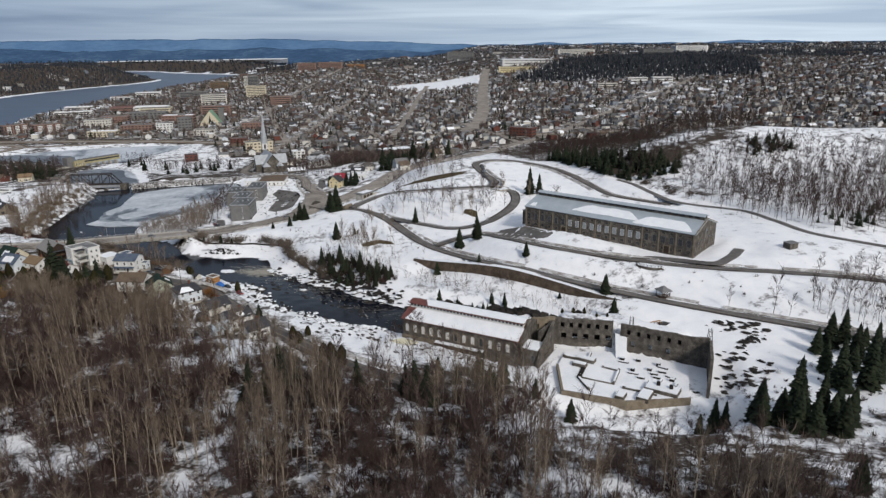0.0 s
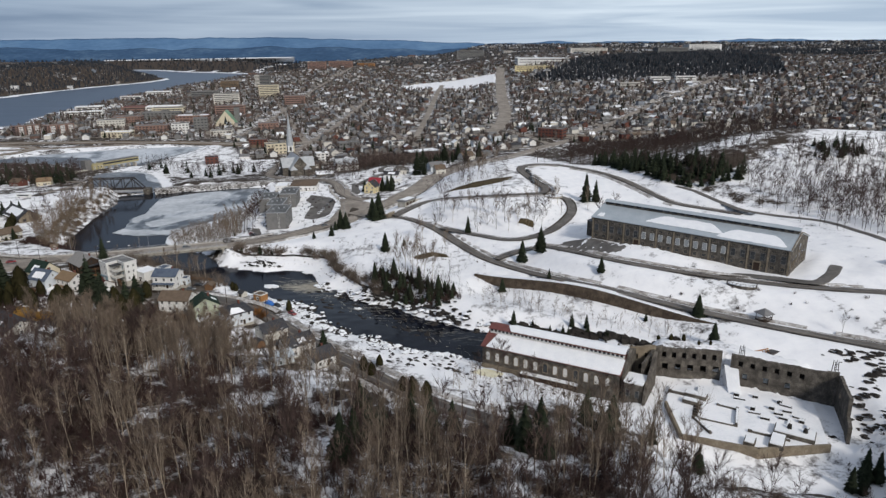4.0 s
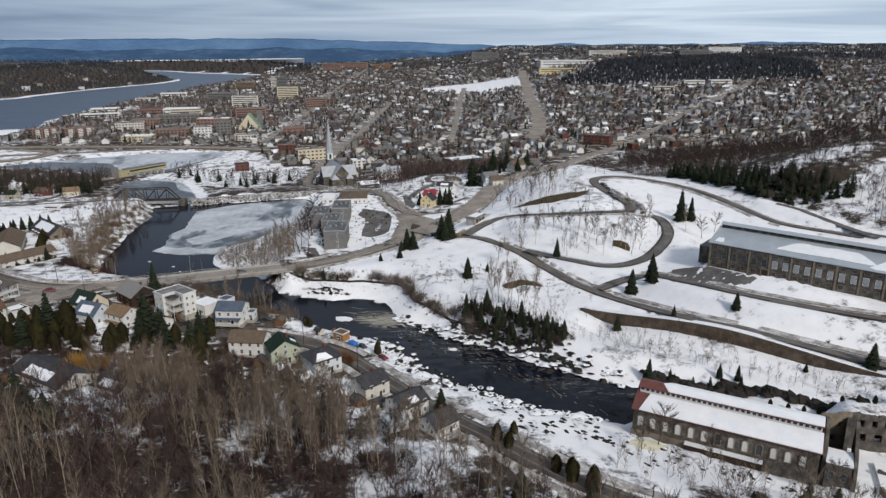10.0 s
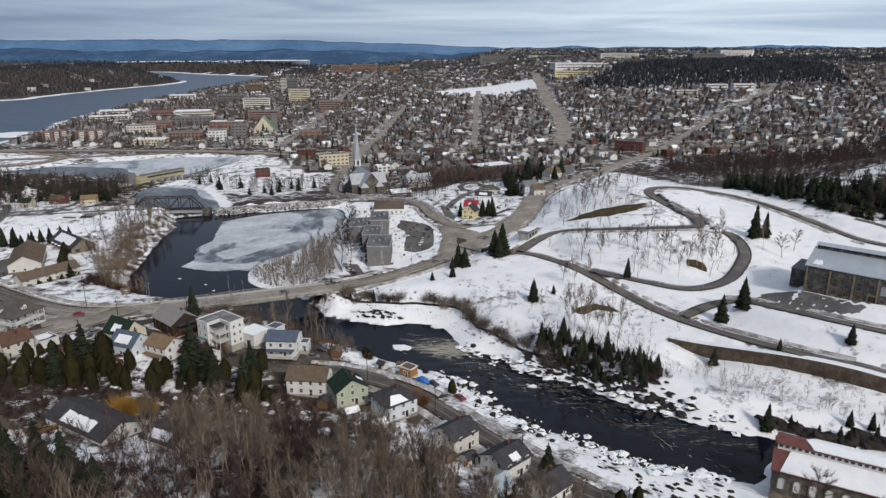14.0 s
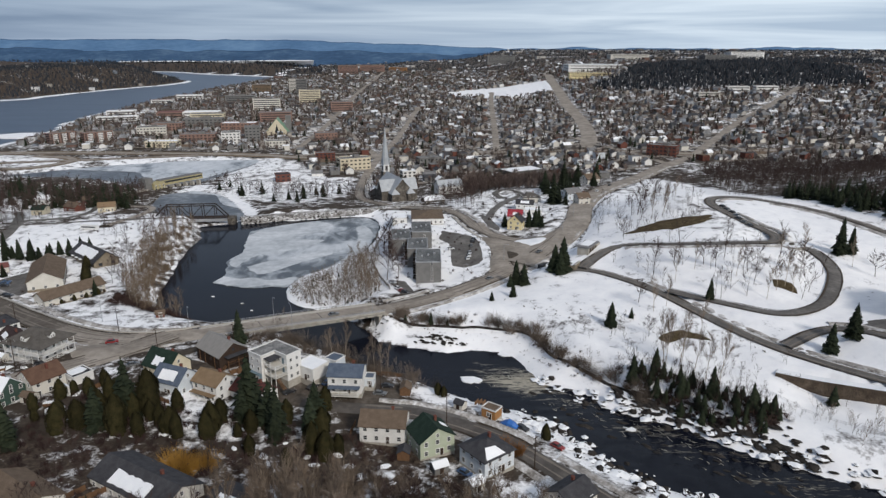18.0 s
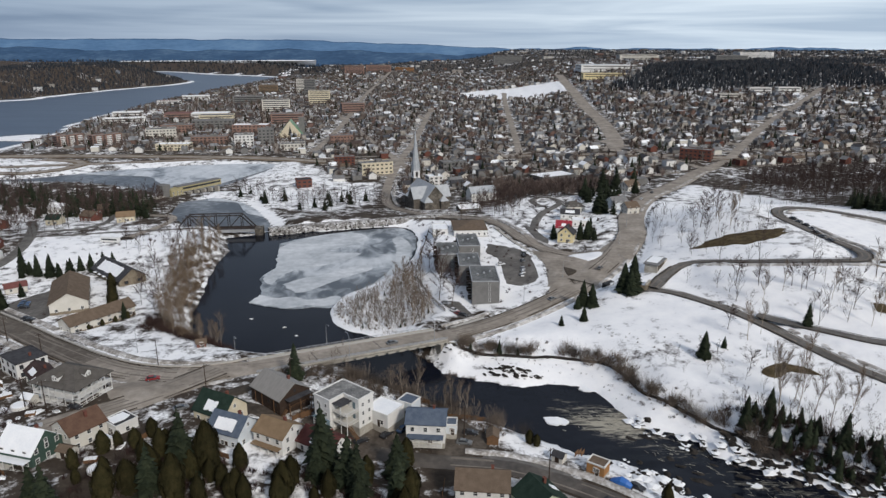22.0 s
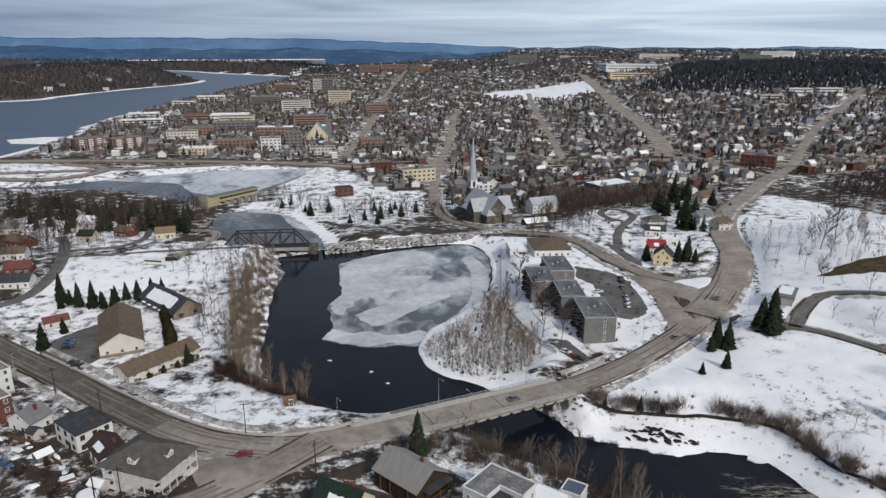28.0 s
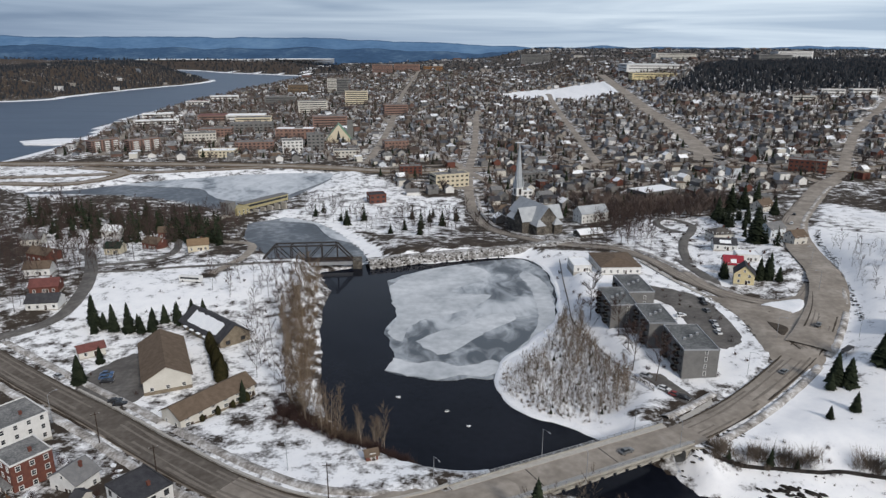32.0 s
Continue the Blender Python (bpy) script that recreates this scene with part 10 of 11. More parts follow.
def car(x, y, turn, paint, pickup=False, z=None):
    if "wheel" not in CAR_MESH:
        CAR_MESH["wheel"] = Shell().bar((0, -0.11, 0), (0, 0.11, 0), 0.33, sides=12).mesh("wheel", TYRE)
        CAR_MESH["rim"] = Shell().bar((0, -0.12, 0), (0, 0.12, 0), 0.18, sides=8).mesh("rim", GALV)
        prof = [(-2.2, 0.35), (2.2, 0.35), (2.25, 0.75), (1.3, 0.95), (-2.0, 1.0), (-2.25, 0.8)]
        glass = [(-1.75, 1.0), (1.05, 0.95), (0.35, 1.42), (-1.2, 1.46)]
        CAR_MESH["glass"] = Shell().add([(a, s * 0.78 * (0.86 if b > 1.2 else 1), b) for s in (-1, 1) for a, b in glass], [(3, 2, 1, 0), (4, 5, 6, 7), (1, 2, 6, 5), (2, 3, 7, 6), (3, 0, 4, 7)]).mesh("glazing", GLASS)
        CAR_MESH["prof"] = prof
        CAR_MESH["lamp"] = Shell().box((0, 0, 0), (0.1, 0.35, 0.16)).mesh("headlight", WHITE)
    if paint not in CAR_MESH:
        p = CAR_MESH["prof"]
        n = len(p)
        CAR_MESH[paint] = Shell().add([(a, s * 0.88, b) for s in (-1, 1) for a, b in p], [tuple(reversed(range(n))), tuple(range(n, 2 * n))] + [(k, (k + 1) % n, (k + 1) % n + n, k + n) for k in range(n)]).mesh("body", CAR_PAINT[paint])
        CAR_MESH[paint + "r"] = Shell().add([(a, b, c) for a, b, c in ((0.3, -0.62, 1.44), (0.3, 0.62, 1.44), (-1.2, 0.62, 1.48), (-1.2, -0.62, 1.48), (0.3, -0.62, 1.5), (0.3, 0.62, 1.5), (-1.2, 0.62, 1.53), (-1.2, -0.62, 1.53))],
                                            [(4, 5, 6, 7), (0, 1, 5, 4), (1, 2, 6, 5), (2, 3, 7, 6), (3, 0, 4, 7)]).mesh("roof", CAR_PAINT[paint])
    t = thing("pickup" if pickup else "car", pose(x, y, (height(x, y) + 0.05) if z is None else z, 0, 0, turn), "parked %s %s on dusty asphalt" % (paint, "pickup truck" if pickup else "car"), "car", "parked cars")
    part("body", CAR_MESH[paint], None, t)
    part("glazing", CAR_MESH["glass"], None, t)
    part("roof", CAR_MESH[paint + "r"], None, t)
    for a in (-1.35, 1.4):
        for s in (-0.8, 0.8):
            w = part("wheel", CAR_MESH["wheel"], None, t, at=pose(a, s, 0.33))
            part("rim", CAR_MESH["rim"], None, w)
    for s in (-0.6, 0.6):
        part("headlight", CAR_MESH["lamp"], None, t, at=pose(2.22, s, 0.68))
    return t


for x, y, a, p in ((-112.7, 517.9, 100, "black"), (-113.5, 513.5, 100, "black"), (-126.5, 502.7, 10, "white"), (-115.7, 494, 95, "silver"), (-116.2, 489.5, 95, "white"), (-117.2, 485.1, 95, "white"), (-152.1, 439.2, -40, "white"), (-149.9, 434, -40, "red"), (-148, 431.5, -40, "black"),
                   (-155.7, 449.3, -35, "silver"), (-114.6, 506, 98, "grey"), (-346.1, 443, 15, "blue"), (-345, 440, 15, "blue"), (-343, 436.8, 15, "black"), (-333.1, 422.6, 20, "black"), (-330.5, 420.5, 20, "black"), (-361.3, 439.7, -30, "silver"),
                   (-148, 333.5, -8, "black"), (-150, 328.5, -8, "grey"), (-179.5, 327, 40, "black"), (-172.5, 330.5, 55, "black"), (-168, 333.5, 60, "blue"), (-193.8, 338.5, 70, "grey"), (-266, 337, -20, "black"), (-105, 310.5, -45, "black"), (-123, 285, -40, "blue"), (-96, 300, -46, "red")):
    car(x, y, a, p)
for x, y, a, p in ((-250.5, 355.5, 20, "red"), (-107, 449.5, 40, "grey"), (-78, 484, 55, "grey"), (-176, 394.4, 31, "grey"), (-13, 646, 60, "white"), (4, 678, 60, "black")):
    car(x, y, a, p, z=float(np.interp(x, [-222, -158], [12.4, 8.3])) if -222 < x < -158 else float(ground(x, y)) + 0.1)
for k in range(7):
    car(30 + 0.3 * k - 2.0 * (k > 3), 512 - 6.2 * k, 95 + 3 * k, ("black", "grey", "black", "silver", "black", "grey", "black")[k])


def street_light(x, y, turn, label="tall grey street lamp with a curved arm", h=9.5):
    if "sl" not in CAR_MESH:
        CAR_MESH["sl"] = Shell().bar((0, 0, 0), (0, 0, h), 0.11, 0.06, 6).mesh("pole", GALV)
        CAR_MESH["arm"] = Shell().bar((0, 0, h - 0.1), (1.2, 0, h + 0.35), 0.05, sides=5).bar((1.2, 0, h + 0.35), (2.4, 0, h + 0.4), 0.05, sides=5).mesh("arm", GALV)
        CAR_MESH["head"] = Shell().box((2.7, 0, h + 0.36), (0.8, 0.26, 0.16)).mesh("lamp_head", GALV)
    t = thing("street_lamp", pose(x, y, float(ground(x, y)) - 0.1, 0, 0, turn), label, "street lamp", "street lamps")
    part("pole", CAR_MESH["sl"], None, t)
    a = part("arm", CAR_MESH["arm"], None, t)
    part("lamp_head", CAR_MESH["head"], None, a)


for x, y, a in ((-228.7, 372.5, -60), (-200, 389.5, -60), (-171, 405.5, -60), (-160, 398, 120), (-190, 379, 120), (-267, 381, -80), (-345.8, 409.1, 60), (-120, 449, -50), (-98, 476, -40), (-60, 520, 180), (-48, 552, 180), (-70, 470, 140), (-46, 600, 180)):
    street_light(x, y, a)


def utility_pole(x, y, turn):
    if "up" not in CAR_MESH:
        CAR_MESH["up"] = Shell().bar((0, 0, -0.5), (0, 0, 10.5), 0.16, 0.11, 6).mesh("pole", DARKWOOD)
        CAR_MESH["ua"] = Shell().box((0, 0, 9.8), (2.4, 0.12, 0.14)).mesh("cross_arm", DARKWOOD)
        CAR_MESH["ui"] = Shell().bar((0, 0, 9.87), (0, 0, 10.1), 0.06, sides=6).mesh("insulator", WHITE)
    t = thing("utility_pole", pose(x, y, height(x, y), 0, 0, turn), "brown wooden utility pole with a cross-arm", "utility pole", "utility poles")
    part("pole", CAR_MESH["up"], None, t)
    a = part("cross_arm", CAR_MESH["ua"], None, t)
    for k in (-1, 0, 1):
        part("insulator", CAR_MESH["ui"], None, a, at=pose(k * 1.05, 0, 0))


POLES = [(-253.8, 367.5, 0), (-273.3, 334.8, 30), (-280.8, 336.7, 30), (-229.9, 346.5, 60), (-205, 353, 60), (-150, 331, 45), (-128, 312, 45), (-104, 289, 45), (-80, 259, 45), (-58, 234, 45), (-300, 378, 30), (-325, 397, 30), (-25, 203, 45)]
for row in POLES:
    utility_pole(*row)
for (ax, ay, _), (bx, by, _) in (((-229.9, 346.5, 0), (-205, 353, 0)), ((-205, 353, 0), (-150, 331, 0)), ((-150, 331, 0), (-128, 312, 0)), ((-128, 312, 0), (-104, 289, 0)), ((-104, 289, 0), (-80, 259, 0)), ((-80, 259, 0), (-58, 234, 0)), ((-273.3, 334.8, 0), (-229.9, 346.5, 0))):
    a, b = Vector((ax, ay, height(ax, ay) + 9.9)), Vector((bx, by, height(bx, by) + 9.9))
    s = Shell()
    last = a
    for k in range(1, 9):
        u = k / 8
        p = a.lerp(b, u) - Vector((0, 0, 4 * 0.7 * u * (1 - u)))
        s.bar(last, p, 0.025, sides=3, cap=False)
        last = p
    solid("power_cable", s, STEEL, Matrix(), "thin black sagging power cable between poles", "cable", "power cables")

# blue tarpaulin over a boat, and the shed next to it
t = thing("covered_boat", pose(-109, 311.5, height(-109, 311.5) + 0.1, 0, 0, -35), "bright blue tarpaulin over a boat on a trailer", "boat")
s = Shell()
prof = [(-2.9, 0.9, 0.5), (-1.5, 1.35, 1.5), (0, 1.5, 2.3), (1.6, 1.3, 1.9), (2.9, 0.7, 1.0)]
for x, w, h in prof:
    s.v += [(x, -w, 0.15), (x, -w * 0.85, h * 0.7), (x, -0.15, h), (x, 0.3, h * 0.98), (x, w * 0.85, h * 0.66), (x, w, 0.15)]
for k in range(4):
    for j in range(5):
        a = 6 * k + j
        s.f.append((a, a + 6, a + 7, a + 1))
s.f += [(0, 1, 2, 3, 4, 5), (29, 28, 27, 26, 25, 24)]
part("tarpaulin", s, material("blue_tarpaulin", [(0.02, 0.10, 0.36), (0.04, 0.17, 0.5)], 0.8, 0.45, bump=0.4), t)
part("trailer", Shell().box((0, 0, 0.1), (6.4, 1.4, 0.2)).bar((3, 0, 0.15), (4.6, 0, 0.2), 0.08), STEEL, t)
house(-114, 317, -35, 5, 4, 3.2, 0, ORANGEWOOD, BROWN, "small orange-brown shed by the river", kind="flat", storeys=1, windows="f", chimney=False, name="shed", group="")
car(-160.5, 291, 60, "red")


# snow-capped rocks along the near bank of the rapids, and stones in the stream
def river_rocks():
    q = random.Random(21)
    line = smooth_line([(-104, 329), (-96, 322), (-88, 308), (-78, 294), (-66, 284), (-54, 275), (-40, 266), (-26, 261)], 2.0)
    near = []
    for k in range(620):
        p = line[q.randrange(len(line))]
        x_, y_ = p.x + q.uniform(-7.0, 5.0), p.y + q.uniform(-9, 3)
        if noise.noise((x_ / 5, y_ / 5, 7)) > -0.12:
            near.append((x_, y_, 0.3 + 1.5 * q.random() ** 2.2))
    far = smooth_line([(-95, 352), (-77, 338), (-66, 328), (-50, 318), (-38, 305), (-24, 295), (-10, 287)], 2.0)
    for k in range(150):
        p = far[q.randrange(len(far))]
        near.append((p.x + q.uniform(-2.5, 4), p.y + q.uniform(-4.0, 6), 0.5 + 1.6 * q.random() ** 2))
    rocks, caps = Shell(), Shell()
    for k, (x, y, r) in enumerate(near):
        z = max(height(x, y), float(river_level(x, y)) - 0.1)
        s = Shell()
        rock(s, (0, 0, 0), r, q)
        c = Shell()
        rock(c, (0, 0, r * 0.34), r * q.uniform(0.95, 1.4), q, q.uniform(0.16, 0.3))
        if k % 9 == 0 and k < 620:
            t = thing("snowy_boulder", pose(x, y, z + 0.1, 0, 0, q.uniform(0, 360)), "dark river boulder with a cap of snow", "boulder", "river boulders")
            part("stone", s, ROCK, t)
            part("snow_cap", c, ROOF_SNOW, t)
        else:
            rocks.add([(a + x, b + y, e + z + 0.1) for a, b, e in s.v], s.f)
            if q.random() < 0.6:
                caps.add([(a + x, b + y, e + z + 0.1) for a, b, e in c.v], c.f)
    tagged(new("river_stones", rocks.mesh("river_stones", ROCK)), "dark wet stones along the rapids", "stones", kind="stuff")
    tagged(new("stone_snow", caps.mesh("stone_snow", ROOF_SNOW)), "snow caps on the river stones", "snow", kind="stuff")
    ledge = Shell()
    for k in range(55):
        x, y = q.uniform(-98, -8), 0
        f = (x + 98) / 90
        y = 343 - 72 * f + q.uniform(-14, 8)
        if float(inside(POOL, np.array([x]), np.array([y]))[0]) > 1:
            one, a, g, z = Shell(), radians(q.gauss(-40, 12)), q.uniform(1.4, 2.8), float(river_level(x, y)) + 0.02
            rock(one, (0, 0, 0), q.uniform(0.4, 1.3), q, 0.3)
            ledge.add([(x + math.cos(a) * u * g - math.sin(a) * v, y + math.sin(a) * u * g + math.cos(a) * v, z + w) for u, v, w in one.v], one.f)
    tagged(new("rapids_rocks", ledge.mesh("rapids_rocks", ROCK)), "flat black rocks breaking the rapids", "stones", kind="stuff")


river_rocks()


def foam():
    q = random.Random(8)
    s = Shell()
    for k in range(180):
        f = q.random()
        if f < 0.4:
            x, y = q.gauss(-101, 7), q.gauss(356, 5)
        else:
            x = q.uniform(-95, -20)
            y = 345 - 72 * (x + 95) / 75 + q.uniform(-11, 9)
        if float(inside(POOL, np.array([x]), np.array([y]))[0]) < 2.5:
            continue
        L, w = q.uniform(0.3, 1.7), q.uniform(0.035, 0.12) * (1.6 if f < 0.4 else 1.0)
        a = -0.85 + q.uniform(-0.5, 0.5)
        c, d = math.cos(a), math.sin(a)
        z = float(river_level(x, y))
        vs = []
        for u, v, h in ((-1, 0, 0), (-0.4, 1, 0.06), (0.5, 0.7, 0.1), (1, 0, 0), (0.4, -1, 0.05), (-0.5, -0.8, 0.08), (0, 0, 0.12)):
            uu, vv = u * L * q.uniform(0.7, 1.2), v * w * q.uniform(0.6, 1.4)
            vs.append((x + c * uu - d * vv, y + d * uu + c * vv, z + 0.12 + h))
        s.add(vs, [(k, (k + 1) % 6, 6) for k in range(6)])
    tagged(new("foam", s.mesh("foam", FOAM)), "cream foam streaks on the rapids", "foam", kind="stuff")


foam()
for k, (x, y, r) in enumerate(((-104.5, 377, 2.2), (-118.8, 354.5, 2.6), (-120.5, 356, 1.6), (-243, 440, 0.4), (-226, 431, 0.3), (-219, 422, 0.35), (-70, 318, 1.1))):
    ice_sheet("ice_floe_%d" % (k + 1), [(x + r * 1.5 * math.cos(a), y + r * 0.9 * math.sin(a)) for a in np.linspace(0, 5.5, 7)], float(river_level(x, y)), "small white ice floe in black water", k, 0.4, 1.0, ROOF_SNOW)


def patch(name, pts, mat, label, lift=0.12, step=1.5, ragged=False):
    """A thin ragged patch lying on the land."""
    line = smooth_line([*pts, pts[0]], step * 2)[:-1]
    c = sum(line, Vector((0, 0))) / len(line)
    vs, n, rings = [], len(line), 6
    for j in range(rings + 1):
        for k, p in enumerate(line):
            f = j / rings
            q = c.lerp(p, f * (1 + 0.22 * noise.noise((k * 0.5, c.x, 0)) + 0.12 * noise.noise((k * 1.7, c.x, 3))) if ragged else f)
            vs.append((q.x, q.y, height(q.x, q.y) + (lift if j < rings else -0.15)))
    fs = []
    for j in range(rings):
        for k in range(n):
            fs.append((j * n + k, j * n + (k + 1) % n, (j + 1) * n + (k + 1) % n, (j + 1) * n + k))
    tagged(new(name, sheet(name, vs, [f[::-1] for f in fs], mat)), label, "ground", kind="structure")


patch("grass_1", [(-31, 492), (-12, 480), (8, 482), (20, 496), (6, 499), (-12, 500)], DRYGRASS, "bare brown grass patch in the snowy park", ragged=True)
patch("grass_2", [(-48, 370), (-43, 375), (-36, 377), (-30, 373), (-28, 367), (-33, 371), (-38, 370), (-44, 366)], DRYGRASS, "bare brown mound in the snowy park", ragged=True)
patch("grass_3", [(12, 405), (20, 400), (22, 408), (14, 412)], DRYGRASS, "bare brown ground under trees", ragged=True)
patch("car_park_1", [(-133, 541), (-126, 537), (-119, 532), (-113, 527), (-109, 514), (-108, 500), (-108, 486), (-110, 474), (-117, 469), (-125, 471), (-127, 484), (-127, 500), (-129, 514), (-134, 524)], PATH, "dark asphalt car park beside the apartments")
patch("side_lane", [(-107, 582), (-101, 577), (-98, 560), (-95, 542), (-99, 533), (-103, 534), (-103, 550), (-105, 566)], PATH, "muddy asphalt lane beside the red-roofed house", 0.3)
patch("car_park_2", [(-352, 428), (-338, 418), (-325, 425), (-332, 455), (-345, 462), (-354, 445)], PATH, "dark asphalt motel car park")
patch("car_park_3", [(-158, 451), (-149, 428), (-143, 430), (-150, 452)], PATH, "asphalt parking strip by the bridge")
patch("museum_forecourt", [(34, 352), (20, 366), (34, 372), (44, 366), (62, 346), (56, 336)], PATH, "dark asphalt forecourt of the stone hall")
patch("house_lane", [(-223, 344), (-213, 342), (-201, 333), (-190, 325), (-184, 318), (-188, 314), (-196, 326), (-206, 331), (-216, 337)], LANE, "dark muddy lane between the houses", 0.16)
patch("house_yard", [(-199, 334), (-190, 342), (-178, 338), (-166, 338), (-163, 335), (-167, 328), (-170, 320), (-182, 319), (-192, 325)], LANE, "dark muddy asphalt yard with parked cars", 0.2)
patch("house_lot", [(-156, 344), (-151, 343), (-147, 338), (-142, 334), (-143, 327), (-148, 321), (-158, 321), (-160, 326), (-157, 336)], LANE, "dark asphalt lot beside the blue-roofed house", 0.16)
patch("ploughed_lot", [(-148, 320), (-143, 325.5), (-132, 324), (-121, 321), (-121, 314), (-130, 314), (-141, 315)], PATH, "ploughed asphalt lot above the river", 0.16)
patch("kerb_island", [(-226, 346), (-225, 350), (-221, 354), (-215, 358), (-213, 353), (-217, 349), (-221, 345)], MUD, "muddy kerbed island with old snow", 0.2)
patch("junction", [(-108, 455), (-106, 480), (-105, 500), (-109, 524), (-100, 521), (-84, 516), (-66, 521), (-50, 533), (-58, 508), (-72, 478), (-84, 463), (-96, 450)], ROAD, "wide dusty asphalt road junction", 0.5)
patch("crossroads", [(-252, 366), (-236, 372), (-222, 372), (-224, 362), (-240, 345), (-252, 338), (-262, 346), (-266, 362)], ROAD, "wide dusty asphalt crossroads", 0.45)
patch("traffic_island_1", [(-91, 510.5), (-80, 513), (-70, 514), (-70, 510), (-74, 503), (-80, 498), (-84, 502)], SNOW, "snowy triangular traffic island", 0.75, 0.8)
patch("traffic_island_2", [(-95, 493), (-91, 490), (-88.5, 486), (-91, 481), (-95, 477), (-95.5, 485)], MUD, "small muddy kerbed traffic island", 0.75, 0.8)
patch("yellow_snow", [(-22, 240), (-14, 236), (-9, 240), (-16, 244)], material("stained_snow", [(0.62, 0.56, 0.36), (0.75, 0.72, 0.58)], 0.3, 0.8), "yellow-stained snow by the mill", 0.1)


def point_fence():
    """Dark wire fence on posts between the thicket and the apartments."""
    line = smooth_line([(-167, 583), (-171, 526), (-172, 500), (-166, 474), (-160, 453), (-156, 438)], 3.0)
    t = thing("wire_fence", pose(line[0].x, line[0].y, 0), "dark wire fence along the snowy point", "fence")
    z0 = [height(p.x, p.y) for p in line]
    post = Shell().box((0, 0, 0.75), (0.16, 0.16, 1.9)).mesh("post", DARKWOOD)
    for k, p in enumerate(line):
        part("post", post, None, t, at=pose(p.x - line[0].x, p.y - line[0].y, z0[k]))
    for h in (0.35, 0.75, 1.15, 1.5):
        r = Shell()
        for k in range(len(line) - 1):
            a, b = line[k] - line[0], line[k + 1] - line[0]
            r.bar((a.x, a.y, z0[k] + h), (b.x, b.y, z0[k + 1] + h), 0.07)
        part("wire", r, DARKWOOD, t)


point_fence()


def planter():
    x, y = 38.6, 446
    t = thing("round_planter", pose(x, y, height(x, y), 0, 0, 0), "round kerbed planter of snow in the turning circle", "planter")
    s = Shell()
    for k in range(24):
        a, b = 6.2832 * k / 24, 6.2832 * (k + 1) / 24
        s.box((5.6 * math.cos((a + b) / 2), 5.6 * math.sin((a + b) / 2), 0.4), (0.5, 1.5, 0.9), math.degrees((a + b) / 2))
    part("kerb", s, CONCRETE, t)
    part("snow_fill", Shell().prism([(5.3 * math.cos(a), 5.3 * math.sin(a)) for a in np.linspace(0, 6.28, 25)[:-1]], 0.0, 0.7), ROOF_SNOW, t)
    part("centre_stone", Shell().box((0, 0, 1.1), (2.2, 1.2, 1.2)), STONE, t)


planter()


def kerb_line(name, pts, off, label, half=1.0):
    line = smooth_line(pts, 3.0)
    h = line_height(line)
    vs, fs = [], []
    for k, p in enumerate(line):
        n = (line[min(k + 1, len(line) - 1)] - line[max(k - 1, 0)]).normalized()
        side = Vector((-n.y, n.x))
        for u, z in ((off - half, -0.4), (off - half, 0.2), (off + half, 0.2), (off + half, -0.4)):
            q = p + side * u
            vs.append((q.x, q.y, h[k] + z))
    for k in range(len(line) - 1):
        for j in range(3):
            a = 4 * k + j
            fs.append((a, a + 4, a + 5, a + 1))
    tagged(new(name, sheet(name, vs, fs, KERB, False)), label, "pavement", kind="structure")


kerb_line("pavement_1", [(-353, 426), (-331, 411), (-302, 389), (-278, 372), (-260, 363), (-242, 361), (-229, 365), (-222, 369)], 6.0, "narrow concrete kerb along the snowy bank", 0.4)
kerb_line("pavement_2", [(-157, 413), (-138, 430), (-123, 444), (-112, 458), (-106, 472), (-103.5, 490), (-104, 508), (-109, 524), (-117, 546), (-124, 575)], 0.6, "pale concrete pavement curving round the car park")



def fence(pts, label, h=1.2, mat=None, gap=2.5):
    line = smooth_line(pts, gap)
    t = thing("fence", pose(0, 0, 0), label, "fence", "fences")
    pm = Shell().box((0, 0, h / 2 - 0.2), (0.1, 0.1, h + 0.4)).mesh("post", mat or GALV)
    for a, b in zip(line, line[1:]):
        za, zb = height(a.x, a.y), height(b.x, b.y)
        part("post", pm, None, t, at=pose(a.x, a.y, za))
        s = Shell()
        for k in (0.5, 1.0):
            s.bar((a.x, a.y, za + h * k), (b.x, b.y, zb + h * k), 0.04, sides=4)
        part("rail", s, mat or GALV, t)


fence([(-34, 333), (-22, 329), (-8, 315), (6, 304)], "low grey rail fence along the snowy terrace path", 1.1)
fence([(-100, 300), (-82, 277), (-64, 254), (-46, 234), (-30, 219)], "low rail fence along the river walk", 1.1)
fence([(-14, 262), (-30, 272), (-38, 276)], "dark plank boom in the rapids", 0.8, DARKWOOD, 3)
fence([(-158, 505), (-170, 490), (-165, 460), (-152, 438), (-143, 428)], "dark fence round the apartment grounds", 1.2, DARKWOOD)
# sign wall and gate at the park entrance
t = thing("entrance_wall", pose(-64, 449, height(-64, 449), 0, 0, 60), "tan stone entrance wall of the park", "wall")
part("wall", Shell().box((0, 0, 1.3), (7, 0.8, 3.4)), SANDSTONE, t)
part("cap", Shell().box((0, 0, 3.1), (7.4, 1.1, 0.25)), CONCRETE, t)
part("side_wall", Shell().box((-3.4, 2.5, 1.0), (0.7, 5, 2.8)), SANDSTONE, t)
t = thing("bus_shelter", pose(-79, 461, height(-79, 461), 0, 0, 40), "small dark glass bus shelter beside the road", "shelter")
part("roof", Shell().box((0, 0, 2.5), (6.5, 2.2, 0.18)), STEEL, t)
part("back_pane", Shell().box((0, 1.0, 1.2), (6.2, 0.06, 2.2)), GLASS, t)
